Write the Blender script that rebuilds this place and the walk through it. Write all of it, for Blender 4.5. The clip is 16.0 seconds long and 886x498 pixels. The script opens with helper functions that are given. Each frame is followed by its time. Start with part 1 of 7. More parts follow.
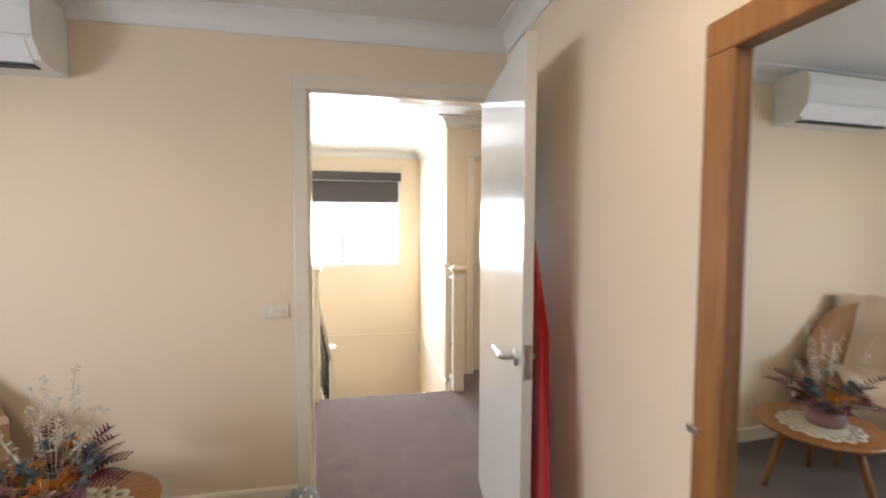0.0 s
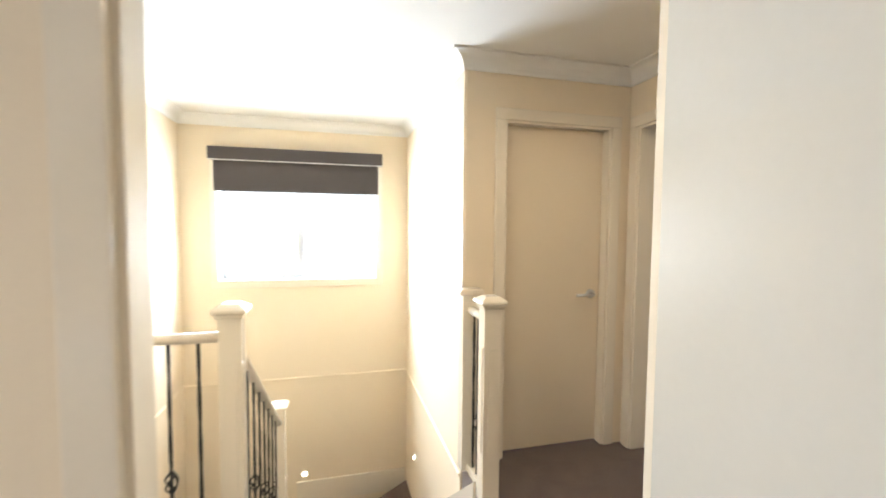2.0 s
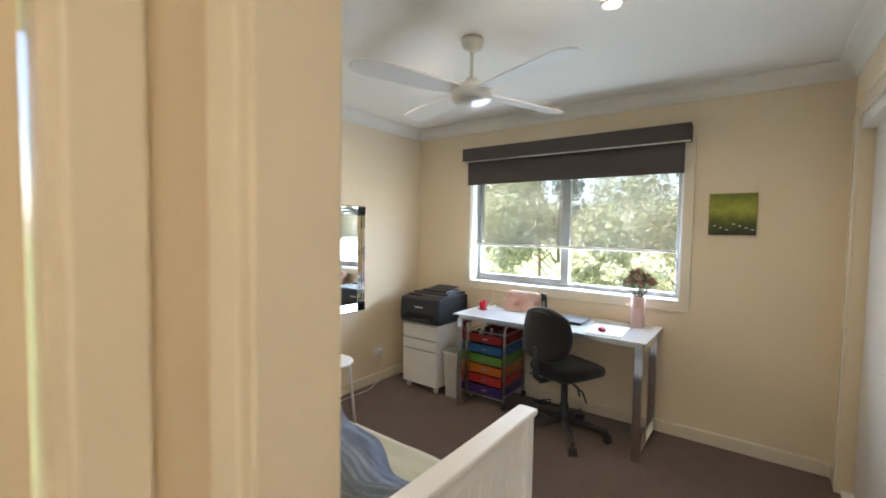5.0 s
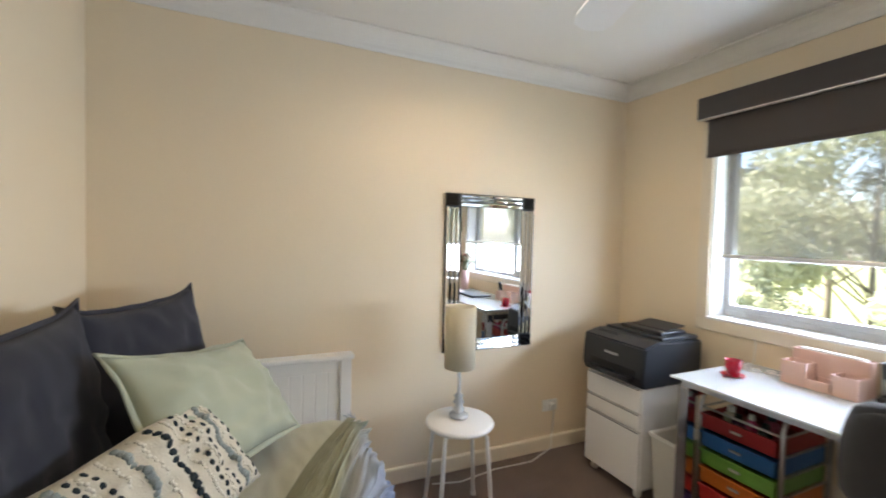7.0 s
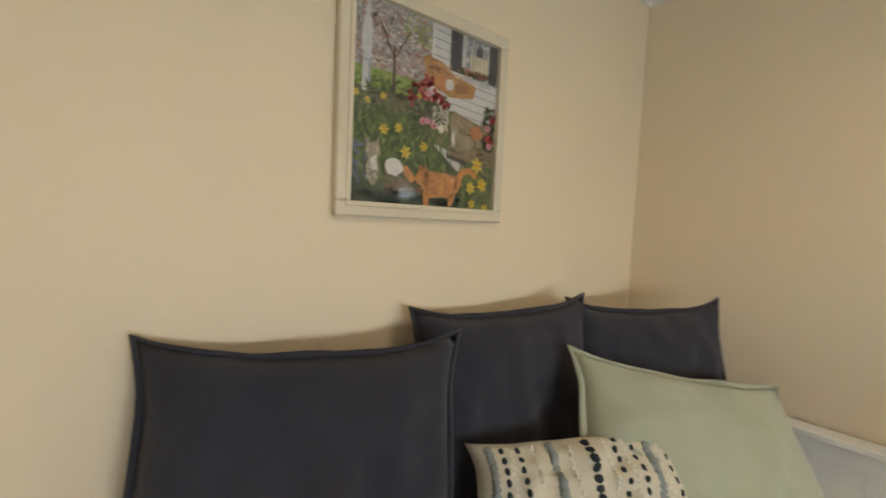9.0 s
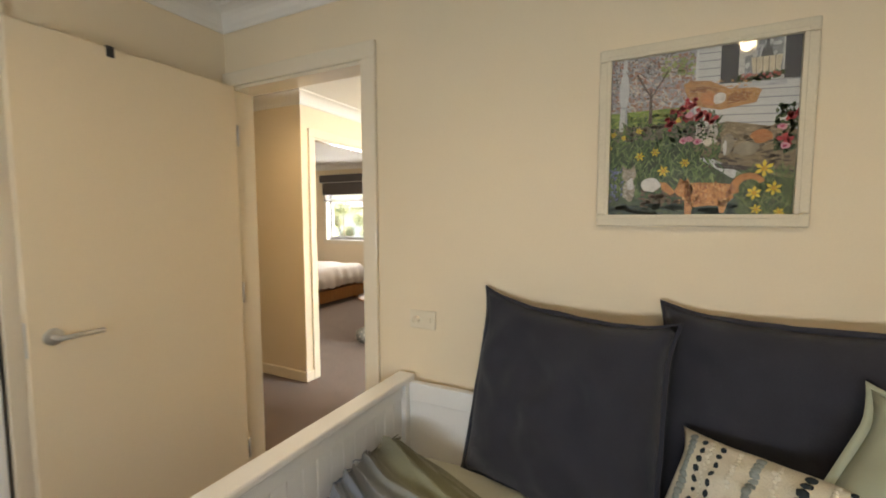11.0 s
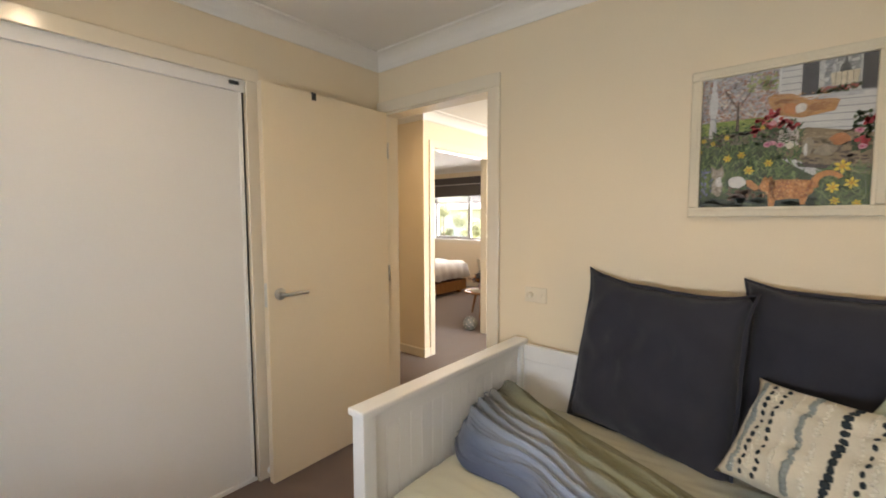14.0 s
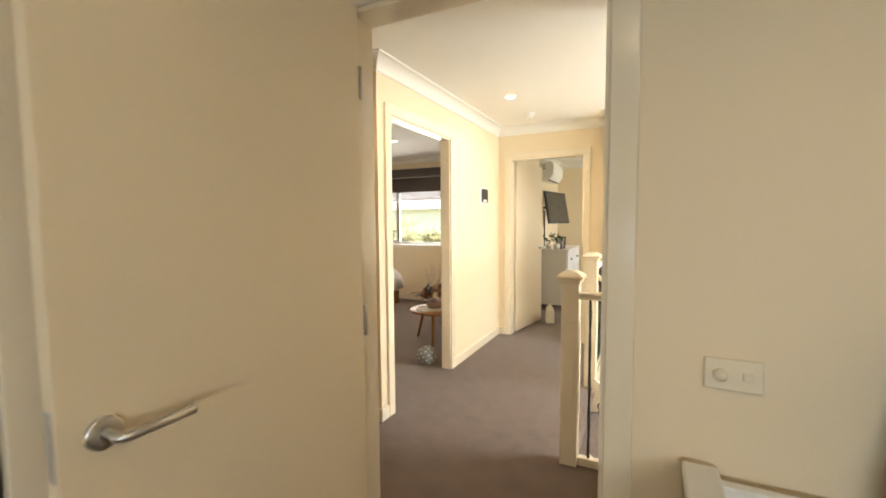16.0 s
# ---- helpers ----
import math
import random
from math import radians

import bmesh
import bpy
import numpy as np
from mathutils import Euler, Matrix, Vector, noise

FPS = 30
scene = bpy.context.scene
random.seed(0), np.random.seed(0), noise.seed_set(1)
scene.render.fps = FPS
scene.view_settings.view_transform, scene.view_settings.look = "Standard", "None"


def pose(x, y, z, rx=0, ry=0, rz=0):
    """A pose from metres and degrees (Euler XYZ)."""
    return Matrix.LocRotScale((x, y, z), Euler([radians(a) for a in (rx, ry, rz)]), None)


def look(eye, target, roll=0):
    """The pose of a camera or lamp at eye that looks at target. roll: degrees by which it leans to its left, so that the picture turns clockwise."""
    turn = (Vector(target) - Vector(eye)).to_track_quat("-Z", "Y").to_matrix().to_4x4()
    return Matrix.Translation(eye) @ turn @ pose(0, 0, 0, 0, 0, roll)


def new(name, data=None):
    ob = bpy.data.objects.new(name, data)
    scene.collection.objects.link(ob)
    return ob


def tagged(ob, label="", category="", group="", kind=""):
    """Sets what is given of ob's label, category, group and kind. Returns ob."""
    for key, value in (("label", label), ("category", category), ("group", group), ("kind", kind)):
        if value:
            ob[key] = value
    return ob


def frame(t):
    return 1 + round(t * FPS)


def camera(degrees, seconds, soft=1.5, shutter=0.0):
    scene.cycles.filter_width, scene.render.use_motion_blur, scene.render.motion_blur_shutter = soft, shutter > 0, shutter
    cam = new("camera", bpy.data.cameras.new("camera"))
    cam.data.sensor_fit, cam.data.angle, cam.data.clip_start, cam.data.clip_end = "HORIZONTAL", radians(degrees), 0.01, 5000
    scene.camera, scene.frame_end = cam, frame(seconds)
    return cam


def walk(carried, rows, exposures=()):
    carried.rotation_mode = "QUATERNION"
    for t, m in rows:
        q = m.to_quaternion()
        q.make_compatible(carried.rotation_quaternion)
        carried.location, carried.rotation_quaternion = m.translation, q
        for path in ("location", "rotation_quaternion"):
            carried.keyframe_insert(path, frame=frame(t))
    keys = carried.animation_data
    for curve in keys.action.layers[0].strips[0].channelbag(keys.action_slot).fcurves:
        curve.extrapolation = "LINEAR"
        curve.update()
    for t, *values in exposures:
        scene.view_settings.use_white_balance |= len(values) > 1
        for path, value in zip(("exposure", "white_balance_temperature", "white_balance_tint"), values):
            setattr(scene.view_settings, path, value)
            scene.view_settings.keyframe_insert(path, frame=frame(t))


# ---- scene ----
cam = camera(92.9, 16.0, 1.8, 0.3)
PATH = [
    (0, (0.063, -0.287, 1.402), (0.429, 1.677, 1.295), 0.2),
    (0.5, (0.025, 0.091, 1.42), (0.239, 2.077, 1.31), 0.8),
    (1, (-0.006, 0.503, 1.454), (0.181, 2.491, 1.336), 1.2),
    (1.5, (0.07, 0.839, 1.474), (0.271, 2.825, 1.347), -0.2),
    (2, (0.079, 1.213, 1.423), (0.583, 3.145, 1.312), 0.5),
    (2.5, (0.158, 1.608, 1.396), (1.039, 3.401, 1.305), 0.5),
    (3, (0.414, 2.01, 1.391), (1.636, 3.592, 1.327), 0.6),
    (3.5, (0.669, 2.314, 1.416), (2.126, 3.683, 1.338), 0.2),
    (5.8, (2.213, 3.259, 1.43), (3.819, 4.446, 1.332), 0.9),
    (6, (2.328, 3.307, 1.416), (3.839, 4.615, 1.329), 0.9),
    (6.5, (2.516, 3.465, 1.406), (3.747, 5.039, 1.322), 1.1),
    (7, (2.649, 3.623, 1.373), (3.466, 5.447, 1.305), 1.4),
    (7.5, (2.743, 3.712, 1.371), (3.022, 5.691, 1.299), 1.8),
    (8, (2.835, 3.808, 1.365), (2.436, 5.766, 1.273), 2.1),
    (8.5, (2.869, 3.891, 1.363), (1.876, 5.624, 1.253), 2.3),
    (9, (2.93, 3.977, 1.368), (1.384, 5.239, 1.238), 2.6),
    (9.5, (3.039, 4.125, 1.362), (1.144, 4.75, 1.228), 1.9),
    (10, (3.155, 4.281, 1.389), (1.162, 4.214, 1.234), 1.2),
    (12.3, (3.885, 4.79, 1.416), (2.291, 3.591, 1.27), -0.2),
    (12.5, (3.926, 4.812, 1.428), (2.343, 3.6, 1.278), -0.1),
    (13, (3.983, 4.857, 1.435), (2.429, 3.607, 1.285), -0.2),
    (13.5, (3.994, 4.851, 1.417), (2.459, 3.576, 1.275), -0.3),
    (14, (3.911, 4.697, 1.367), (2.373, 3.427, 1.225), -0.2),
    (14.5, (3.794, 4.446, 1.346), (2.245, 3.189, 1.198), -0.2),
    (15, (3.623, 4.134, 1.336), (2.039, 2.919, 1.205), -0.5),
    (15.2, (3.563, 4.031, 1.35), (1.94, 2.87, 1.206), -0.4),
    (15.5, (3.451, 3.824, 1.342), (1.741, 2.794, 1.226), -0.8),
    (16, (3.18, 3.552, 1.354), (1.388, 2.674, 1.217), -0.4),
]
walk(cam, [(t, look(eye, target, roll)) for t, eye, target, roll in PATH],
     [(0.0, 2.50, 6050, 18), (2.0, 2.60, 6050, 13), (3.0, 2.60, 6350, 10), (3.5, 2.65, 6500, 10), (5.8, 2.83, 6350, 15), (6.5, 2.86, 6400, 16), (7.5, 2.83, 6600, 14),
      (8.0, 2.70, 6850, 13), (8.5, 2.63, 7200, 13), (9.2, 2.53, 7550, 14), (10.0, 2.48, 7700, 13), (12.5, 2.58, 7400, 17), (14.5, 2.58, 7550, 18), (15.2, 2.53, 7750, 14), (16.0, 2.43, 7750, 12)])

# ---- world and light ----
world = bpy.data.worlds.new("sky")
scene.world = world
world.use_nodes = True
wn = world.node_tree.nodes
sky = wn.new("ShaderNodeTexSky")
sky.sky_type = "NISHITA"
sky.sun_disc = False
sky.sun_elevation, sky.sun_rotation = radians(64), radians(320)
world.node_tree.links.new(sky.outputs[0], wn["Background"].inputs[0])
wn["Background"].inputs[1].default_value = 0.15

SUN_DIR = Vector((0.28, -0.33, -0.90))
sun = new("sun", bpy.data.lights.new("sun", "SUN"))
sun.data.energy, sun.data.angle, sun.data.color = 5.0, radians(0.5), (1.0, 0.95, 0.87)
sun.rotation_mode = "QUATERNION"
sun.rotation_quaternion = SUN_DIR.to_track_quat("-Z", "Y")


def window_light(name, x, y, z, aim, w, h, power, colour=(0.84, 0.92, 1.0)):
    """Sky light that comes in through a window's opening."""
    data = bpy.data.lights.new(name, "AREA")
    data.shape, data.size, data.size_y, data.energy, data.color = "RECTANGLE", w, h, power, colour
    ob = new(name, data)
    ob.matrix_world = look((x, y, z), (x + aim[0], y + aim[1], z + aim[2]))
    return ob


window_light("stair_window_light", -0.225, 5.655, 1.44, (0, -1, 0), 1.40, 1.06, 46, (0.79, 0.90, 1.0))
window_light("study_window_light", 5.165, 4.295, 1.13, (-1, 0, 0.10), 1.68, 0.34, 7.8, (0.68, 0.83, 1.0))
window_light("lounge_window_light", -3.185, -0.40, 1.46, (1, 0, 0), 1.75, 1.03, 14)
# added fill for the main bedroom, set in an unseen, made-up opening
window_light("master_fill_light", -4.2, 4.9, 1.42, (0, -1, 0), 1.3, 0.95, 7.5)


def downlight_lamp(x, y, power=4.0, spread=165):
    data = bpy.data.lights.new("downlight_lamp", "SPOT")
    data.energy, data.color, data.shadow_soft_size = power, (1.0, 0.80, 0.54), 0.04
    data.spot_size, data.spot_blend = radians(spread), 0.6
    ob = new("downlight_lamp", data)
    ob.location = (x, y, 2.375)
    return ob


# the last two, in the lounge, are unseen and added to light it
DOWNLIGHTS = [(1.27, 2.49), (-0.37, 2.46), (3.57, 3.55), (3.59, 4.99), (0.2, 0.2), (-1.6, 0.5)]
for dx, dy in DOWNLIGHTS:
    downlight_lamp(dx, dy, 2.9 if dx > 2 else 4.0)

# ---- materials ----


def nodes_of(m):
    m.use_nodes = True
    return m.node_tree.nodes, m.node_tree.links, m.node_tree.nodes["Principled BSDF"]


def mat(name, colour, rough=0.6, var=0.06, scale=3.0, fine=120.0, bump=0.05, metal=0.0, coat=0.0, spec=0.5, sheen=0.0, per_object=0.0):
    """A surface with broad stains, fine grain and a fine relief."""
    m = bpy.data.materials.new(name)
    n, l, b = nodes_of(m)
    tc = n.new("ShaderNodeTexCoord")
    big, small = n.new("ShaderNodeTexNoise"), n.new("ShaderNodeTexNoise")
    big.inputs["Scale"].default_value, big.inputs["Detail"].default_value = scale, 5
    small.inputs["Scale"].default_value, small.inputs["Detail"].default_value = fine, 3
    l.new(tc.outputs["Object"], big.inputs["Vector"])
    l.new(tc.outputs["Object"], small.inputs["Vector"])
    add = n.new("ShaderNodeMath")
    add.operation = "MULTIPLY_ADD"
    add.inputs[1].default_value = 0.6
    l.new(big.outputs["Fac"], add.inputs[0])
    half = n.new("ShaderNodeMath")
    half.operation = "MULTIPLY"
    half.inputs[1].default_value = 0.4
    l.new(small.outputs["Fac"], half.inputs[0])
    l.new(half.outputs[0], add.inputs[2])
    ramp = n.new("ShaderNodeMapRange")
    ramp.inputs["From Min"].default_value, ramp.inputs["From Max"].default_value = 0.3, 0.7
    ramp.inputs["To Min"].default_value, ramp.inputs["To Max"].default_value = 1 - var, 1 + var
    l.new(add.outputs[0], ramp.inputs["Value"])
    mix = n.new("ShaderNodeVectorMath")
    mix.operation = "SCALE"
    mix.inputs[0].default_value = colour
    l.new(ramp.outputs[0], mix.inputs["Scale"])
    out = mix.outputs[0]
    if per_object:
        info = n.new("ShaderNodeObjectInfo")
        mr = n.new("ShaderNodeMapRange")
        mr.inputs["To Min"].default_value, mr.inputs["To Max"].default_value = 1 - per_object, 1 + per_object
        l.new(info.outputs["Random"], mr.inputs["Value"])
        mix2 = n.new("ShaderNodeVectorMath")
        mix2.operation = "SCALE"
        l.new(out, mix2.inputs[0])
        l.new(mr.outputs[0], mix2.inputs["Scale"])
        out = mix2.outputs[0]
    l.new(out, b.inputs["Base Color"])
    wear = 0.015 if rough < 0.4 else 0.07
    rr = n.new("ShaderNodeMapRange")
    rr.inputs["To Min"].default_value, rr.inputs["To Max"].default_value = max(0.02, rough - wear), min(1, rough + wear)
    l.new(big.outputs["Fac"], rr.inputs["Value"])
    l.new(rr.outputs[0], b.inputs["Roughness"])
    if bump:
        bp = n.new("ShaderNodeBump")
        bp.inputs["Strength"].default_value, bp.inputs["Distance"].default_value = bump, 0.004
        l.new(small.outputs["Fac"], bp.inputs["Height"])
        l.new(bp.outputs[0], b.inputs["Normal"])
    b.inputs["Metallic"].default_value = metal
    b.inputs["Coat Weight"].default_value = coat
    b.inputs["Specular IOR Level"].default_value = spec
    b.inputs["Sheen Weight"].default_value = sheen
    return m


def glow(name, colour, strength):
    m = bpy.data.materials.new(name)
    n, l, b = nodes_of(m)
    b.inputs["Emission Color"].default_value = (*colour, 1)
    b.inputs["Emission Strength"].default_value = strength
    return m


def wood(name, dark, light, scale=6.0, stretch=(1, 1, 12), rough=0.45):
    m = bpy.data.materials.new(name)
    n, l, b = nodes_of(m)
    tc, mp = n.new("ShaderNodeTexCoord"), n.new("ShaderNodeMapping")
    mp.inputs["Scale"].default_value = [scale * 12 / s for s in stretch]
    l.new(tc.outputs["Object"], mp.inputs["Vector"])
    t = n.new("ShaderNodeTexNoise")
    t.inputs["Scale"].default_value, t.inputs["Detail"].default_value, t.inputs["Distortion"].default_value = 1.0, 6, 0.6
    l.new(mp.outputs[0], t.inputs["Vector"])
    r = n.new("ShaderNodeValToRGB")
    r.color_ramp.elements[0].position, r.color_ramp.elements[1].position = 0.3, 0.72
    r.color_ramp.elements[0].color, r.color_ramp.elements[1].color = (*dark, 1), (*light, 1)
    l.new(t.outputs["Fac"], r.inputs[0])
    l.new(r.outputs[0], b.inputs["Base Color"])
    bp = n.new("ShaderNodeBump")
    bp.inputs["Strength"].default_value, bp.inputs["Distance"].default_value = 0.08, 0.002
    l.new(t.outputs["Fac"], bp.inputs["Height"])
    l.new(bp.outputs[0], b.inputs["Normal"])
    b.inputs["Roughness"].default_value = rough
    return m


def clear_glass(name, tint=(1, 1, 1), rough=0.0, see=0.93):
    """A thin pane: mostly see-through, with a real gloss."""
    m = bpy.data.materials.new(name)
    n, l, b = nodes_of(m)
    tr, gl, mx, lw = n.new("ShaderNodeBsdfTransparent"), n.new("ShaderNodeBsdfGlossy"), n.new("ShaderNodeMixShader"), n.new("ShaderNodeLayerWeight")
    tr.inputs[0].default_value = (*[c * see for c in tint], 1)
    gl.inputs["Roughness"].default_value = rough
    pw, sc = n.new("ShaderNodeMath"), n.new("ShaderNodeMath")
    pw.operation, sc.operation = "POWER", "MULTIPLY_ADD"
    pw.inputs[1].default_value, sc.inputs[1].default_value, sc.inputs[2].default_value = 4.0, 0.7, 0.03
    lw.inputs[0].default_value = 0.5
    l.new(lw.outputs["Facing"], pw.inputs[0])
    l.new(pw.outputs[0], sc.inputs[0])
    l.new(sc.outputs[0], mx.inputs[0])
    l.new(tr.outputs[0], mx.inputs[1])
    l.new(gl.outputs[0], mx.inputs[2])
    l.new(mx.outputs[0], n["Material Output"].inputs[0])
    return m


PAINT = mat("cream_wall_paint", (0.80, 0.675, 0.490), 0.62, 0.025, 1.3, 160, 0.06)
CEIL = mat("white_ceiling_paint", (0.80, 0.775, 0.72), 0.8, 0.02, 1.0, 140, 0.05)
TRIM = mat("cream_gloss_trim", (0.80, 0.71, 0.56), 0.16, 0.02, 2.0, 60, 0.012)
DOOR = mat("cream_door_paint", (0.78, 0.66, 0.48), 0.34, 0.02, 1.5, 90, 0.03)
WHITE_DOOR = mat("white_sliding_door", (0.78, 0.76, 0.72), 0.45, 0.015, 1.5, 90, 0.02)
CARPET = mat("brown_carpet", (0.145, 0.100, 0.079), 0.95, 0.22, 9.0, 420, 0.9, sheen=0.25, spec=0.1)
WHITE = mat("white_paint", (0.82, 0.81, 0.78), 0.4, 0.02, 4, 80, 0.02)
PLASTIC_W = mat("white_plastic", (0.80, 0.79, 0.74), 0.35, 0.015, 5, 100, 0.01)
BLACK = mat("black_plastic", (0.018, 0.019, 0.022), 0.42, 0.12, 6, 200, 0.05)
CHROME = mat("brushed_steel", (0.62, 0.61, 0.59), 0.28, 0.05, 8, 200, 0.02, metal=1.0)
BLIND = mat("charcoal_blind_fabric", (0.075, 0.064, 0.060), 0.85, 0.08, 3, 500, 0.2)
BRIGHT = mat("aluminium_rail", (0.75, 0.74, 0.72), 0.35, 0.04, 8, 200, 0.02, metal=0.6)
ALU = mat("grey_window_frame", (0.42, 0.42, 0.41), 0.42, 0.05, 6, 200, 0.02, metal=0.4)
OAK = wood("honey_oak", (0.23, 0.09, 0.022), (0.38, 0.175, 0.05), 5, (1, 1, 14))
IRON = mat("black_iron", (0.02, 0.019, 0.018), 0.5, 0.15, 10, 150, 0.1, metal=0.4)
GLASS = clear_glass("window_glass")
LAMP_ON = glow("lit_downlight", (1.0, 0.86, 0.62), 11.0)

# ---- mesh helpers ----


def box(bm, x0, y0, z0, x1, y1, z1, bevel=0.0, seg=2):
    vs = [bm.verts.new((x, y, z)) for x in (x0, x1) for y in (y0, y1) for z in (z0, z1)]
    fs = [bm.faces.new([vs[i] for i in q]) for q in ((0, 1, 3, 2), (4, 6, 7, 5), (0, 4, 5, 1), (2, 3, 7, 6), (0, 2, 6, 4), (1, 5, 7, 3))]
    if bevel:
        es = list({e for f in fs for e in f.edges})
        bmesh.ops.bevel(bm, geom=es, offset=bevel, segments=seg, affect="EDGES", profile=0.5)
    return vs


def tube(bm, pts, r, seg=10, cap=True, r2=None):
    """A round bar along a line of points."""
    pts = [Vector(p) for p in pts]
    rings, up = [], Vector((0, 0, 1))
    for i, p in enumerate(pts):
        d = (pts[min(i + 1, len(pts) - 1)] - pts[max(i - 1, 0)]).normalized()
        a = d.cross(up if abs(d.dot(up)) < 0.95 else Vector((1, 0, 0))).normalized()
        if i:
            a = (last - d * last.dot(d)).normalized()
        last = a
        b = d.cross(a)
        rad = r if r2 is None else r + (r2 - r) * i / (len(pts) - 1)
        rings.append([bm.verts.new(p + rad * (math.cos(t) * a + math.sin(t) * b)) for t in (2 * math.pi * k / seg for k in range(seg))])
    for r0, r1 in zip(rings, rings[1:]):
        for k in range(seg):
            f = bm.faces.new((r0[k], r0[(k + 1) % seg], r1[(k + 1) % seg], r1[k]))
            f.smooth = True
    if cap:
        bm.faces.new(rings[0][::-1])
        bm.faces.new(rings[-1])
    return bm


def lathe(bm, profile, seg=24, cx=0.0, cy=0.0, smooth=True):
    """Turns (radius, z) points round the upright axis."""
    rings = [[bm.verts.new((cx + max(r, 1e-4) * math.cos(2 * math.pi * k / seg), cy + max(r, 1e-4) * math.sin(2 * math.pi * k / seg), z)) for k in range(seg)] for r, z in profile]
    for r0, r1 in zip(rings, rings[1:]):
        for k in range(seg):
            f = bm.faces.new((r0[k], r0[(k + 1) % seg], r1[(k + 1) % seg], r1[k]))
            f.smooth = smooth
    return bm


def finish(name, bm, material, smooth=False):
    bmesh.ops.recalc_face_normals(bm, faces=bm.faces)
    me = bpy.data.meshes.new(name)
    bm.to_mesh(me)
    bm.free()
    me.materials.append(material)
    if smooth:
        for p in me.polygons:
            p.use_smooth = True
    return me


def part(name, bm, material, parent, label="", smooth=False, m=None):
    ob = new(name, finish(name, bm, material, smooth))
    ob.parent = parent
    if m is not None:
        ob.matrix_basis = m
    return tagged(ob, label)


def thing(name, m, label, category, group="", kind=""):
    ob = new(name)
    ob.empty_display_size = 0.1
    ob.matrix_basis = m
    return tagged(ob, label, category, group, kind)


def solid(name, bm, material, label="", category="", kind="structure", smooth=False):
    return tagged(new(name, finish(name, bm, material, smooth)), label, category, "", kind)


def boxed(*args, **kw):
    bm = bmesh.new()
    box(bm, *args, **kw)
    return bm


def wall(name, axis, n0, n1, u0, u1, z0, z1, holes=(), material=None, label="cream painted plaster wall", into=None):
    """A wall from n0 to n1 thick, along u, with holes (u0, u1, z0, z1) cut right through."""
    us = sorted({u0, u1, *[h[0] for h in holes], *[h[1] for h in holes]})
    zs = sorted({z0, z1, *[h[2] for h in holes], *[h[3] for h in holes]})
    def full(i, k):
        if not (0 <= i < len(us) - 1 and 0 <= k < len(zs) - 1):
            return False
        u, z = (us[i] + us[i + 1]) / 2, (zs[k] + zs[k + 1]) / 2
        return not any(h[0] < u < h[1] and h[2] < z < h[3] for h in holes)
    bm = bmesh.new() if into is None else into
    def v(u, n, z):
        return bm.verts.new((n, u, z) if axis == "x" else (u, n, z))
    for i in range(len(us) - 1):
        for k in range(len(zs) - 1):
            if not full(i, k):
                continue
            a, b, c, d = us[i], us[i + 1], zs[k], zs[k + 1]
            for n in (n0, n1):
                bm.faces.new([v(a, n, c), v(b, n, c), v(b, n, d), v(a, n, d)])
            if not full(i - 1, k):
                bm.faces.new([v(a, n0, c), v(a, n1, c), v(a, n1, d), v(a, n0, d)])
            if not full(i + 1, k):
                bm.faces.new([v(b, n0, c), v(b, n1, c), v(b, n1, d), v(b, n0, d)])
            if not full(i, k - 1):
                bm.faces.new([v(a, n0, c), v(a, n1, c), v(b, n1, c), v(b, n0, c)])
            if not full(i, k + 1):
                bm.faces.new([v(a, n0, d), v(a, n1, d), v(b, n1, d), v(b, n0, d)])
    if into is None:
        bmesh.ops.remove_doubles(bm, verts=bm.verts, dist=1e-5)
        return solid(name, bm, material or PAINT, label, "wall")


def sweep(bm, path, profile, closed=False):
    """Runs a profile of (distance to the left of the path, z) along a flat path with mitred corners."""
    pts = [Vector((*p, 0)) for p in path]
    n = len(pts)
    rings = []
    for i, p in enumerate(pts):
        prev = pts[i - 1] if (i or closed) else None
        nxt = pts[(i + 1) % n] if (i < n - 1 or closed) else None
        na = None if prev is None else Vector((-(p - prev).y, (p - prev).x, 0)).normalized()
        nb = None if nxt is None else Vector((-(nxt - p).y, (nxt - p).x, 0)).normalized()
        if na is None:
            off = nb
        elif nb is None:
            off = na
        else:
            off = (na + nb) / max(0.2, 1 + na.dot(nb))
        rings.append([bm.verts.new(p + off * d + Vector((0, 0, z))) for d, z in profile])
    k = len(profile)
    for i in range(n if closed else n - 1):
        r0, r1 = rings[i], rings[(i + 1) % n]
        for j in range(k):
            bm.faces.new((r0[j], r0[(j + 1) % k], r1[(j + 1) % k], r1[j]))
    if not closed:
        bm.faces.new(rings[0])
        bm.faces.new(rings[-1][::-1])
    return bm


COVE = [(0.001, 2.399), (0.001, 2.308), (0.008, 2.308), (0.012, 2.318)] + [(0.012 + 0.072 * (1 - math.cos(a)), 2.318 + 0.072 * math.sin(a)) for a in (radians(15 * q) for q in range(1, 7))] + [(0.090, 2.390), (0.092, 2.399)]
SKIRT = [(0.001, 0.003), (0.016, 0.003), (0.016, 0.080), (0.011, 0.088), (0.001, 0.090)]


def cornice(path, closed=False):
    bm = bmesh.new()
    sweep(bm, path, COVE, closed)
    solid("trim_cornice", bm, CEIL, "white coved plaster cornice along the ceiling", "cornice")


def baseboard(path):
    bm = bmesh.new()
    sweep(bm, path, SKIRT)
    solid("baseboard", bm, TRIM, "cream gloss skirting board above the carpet", "baseboard")


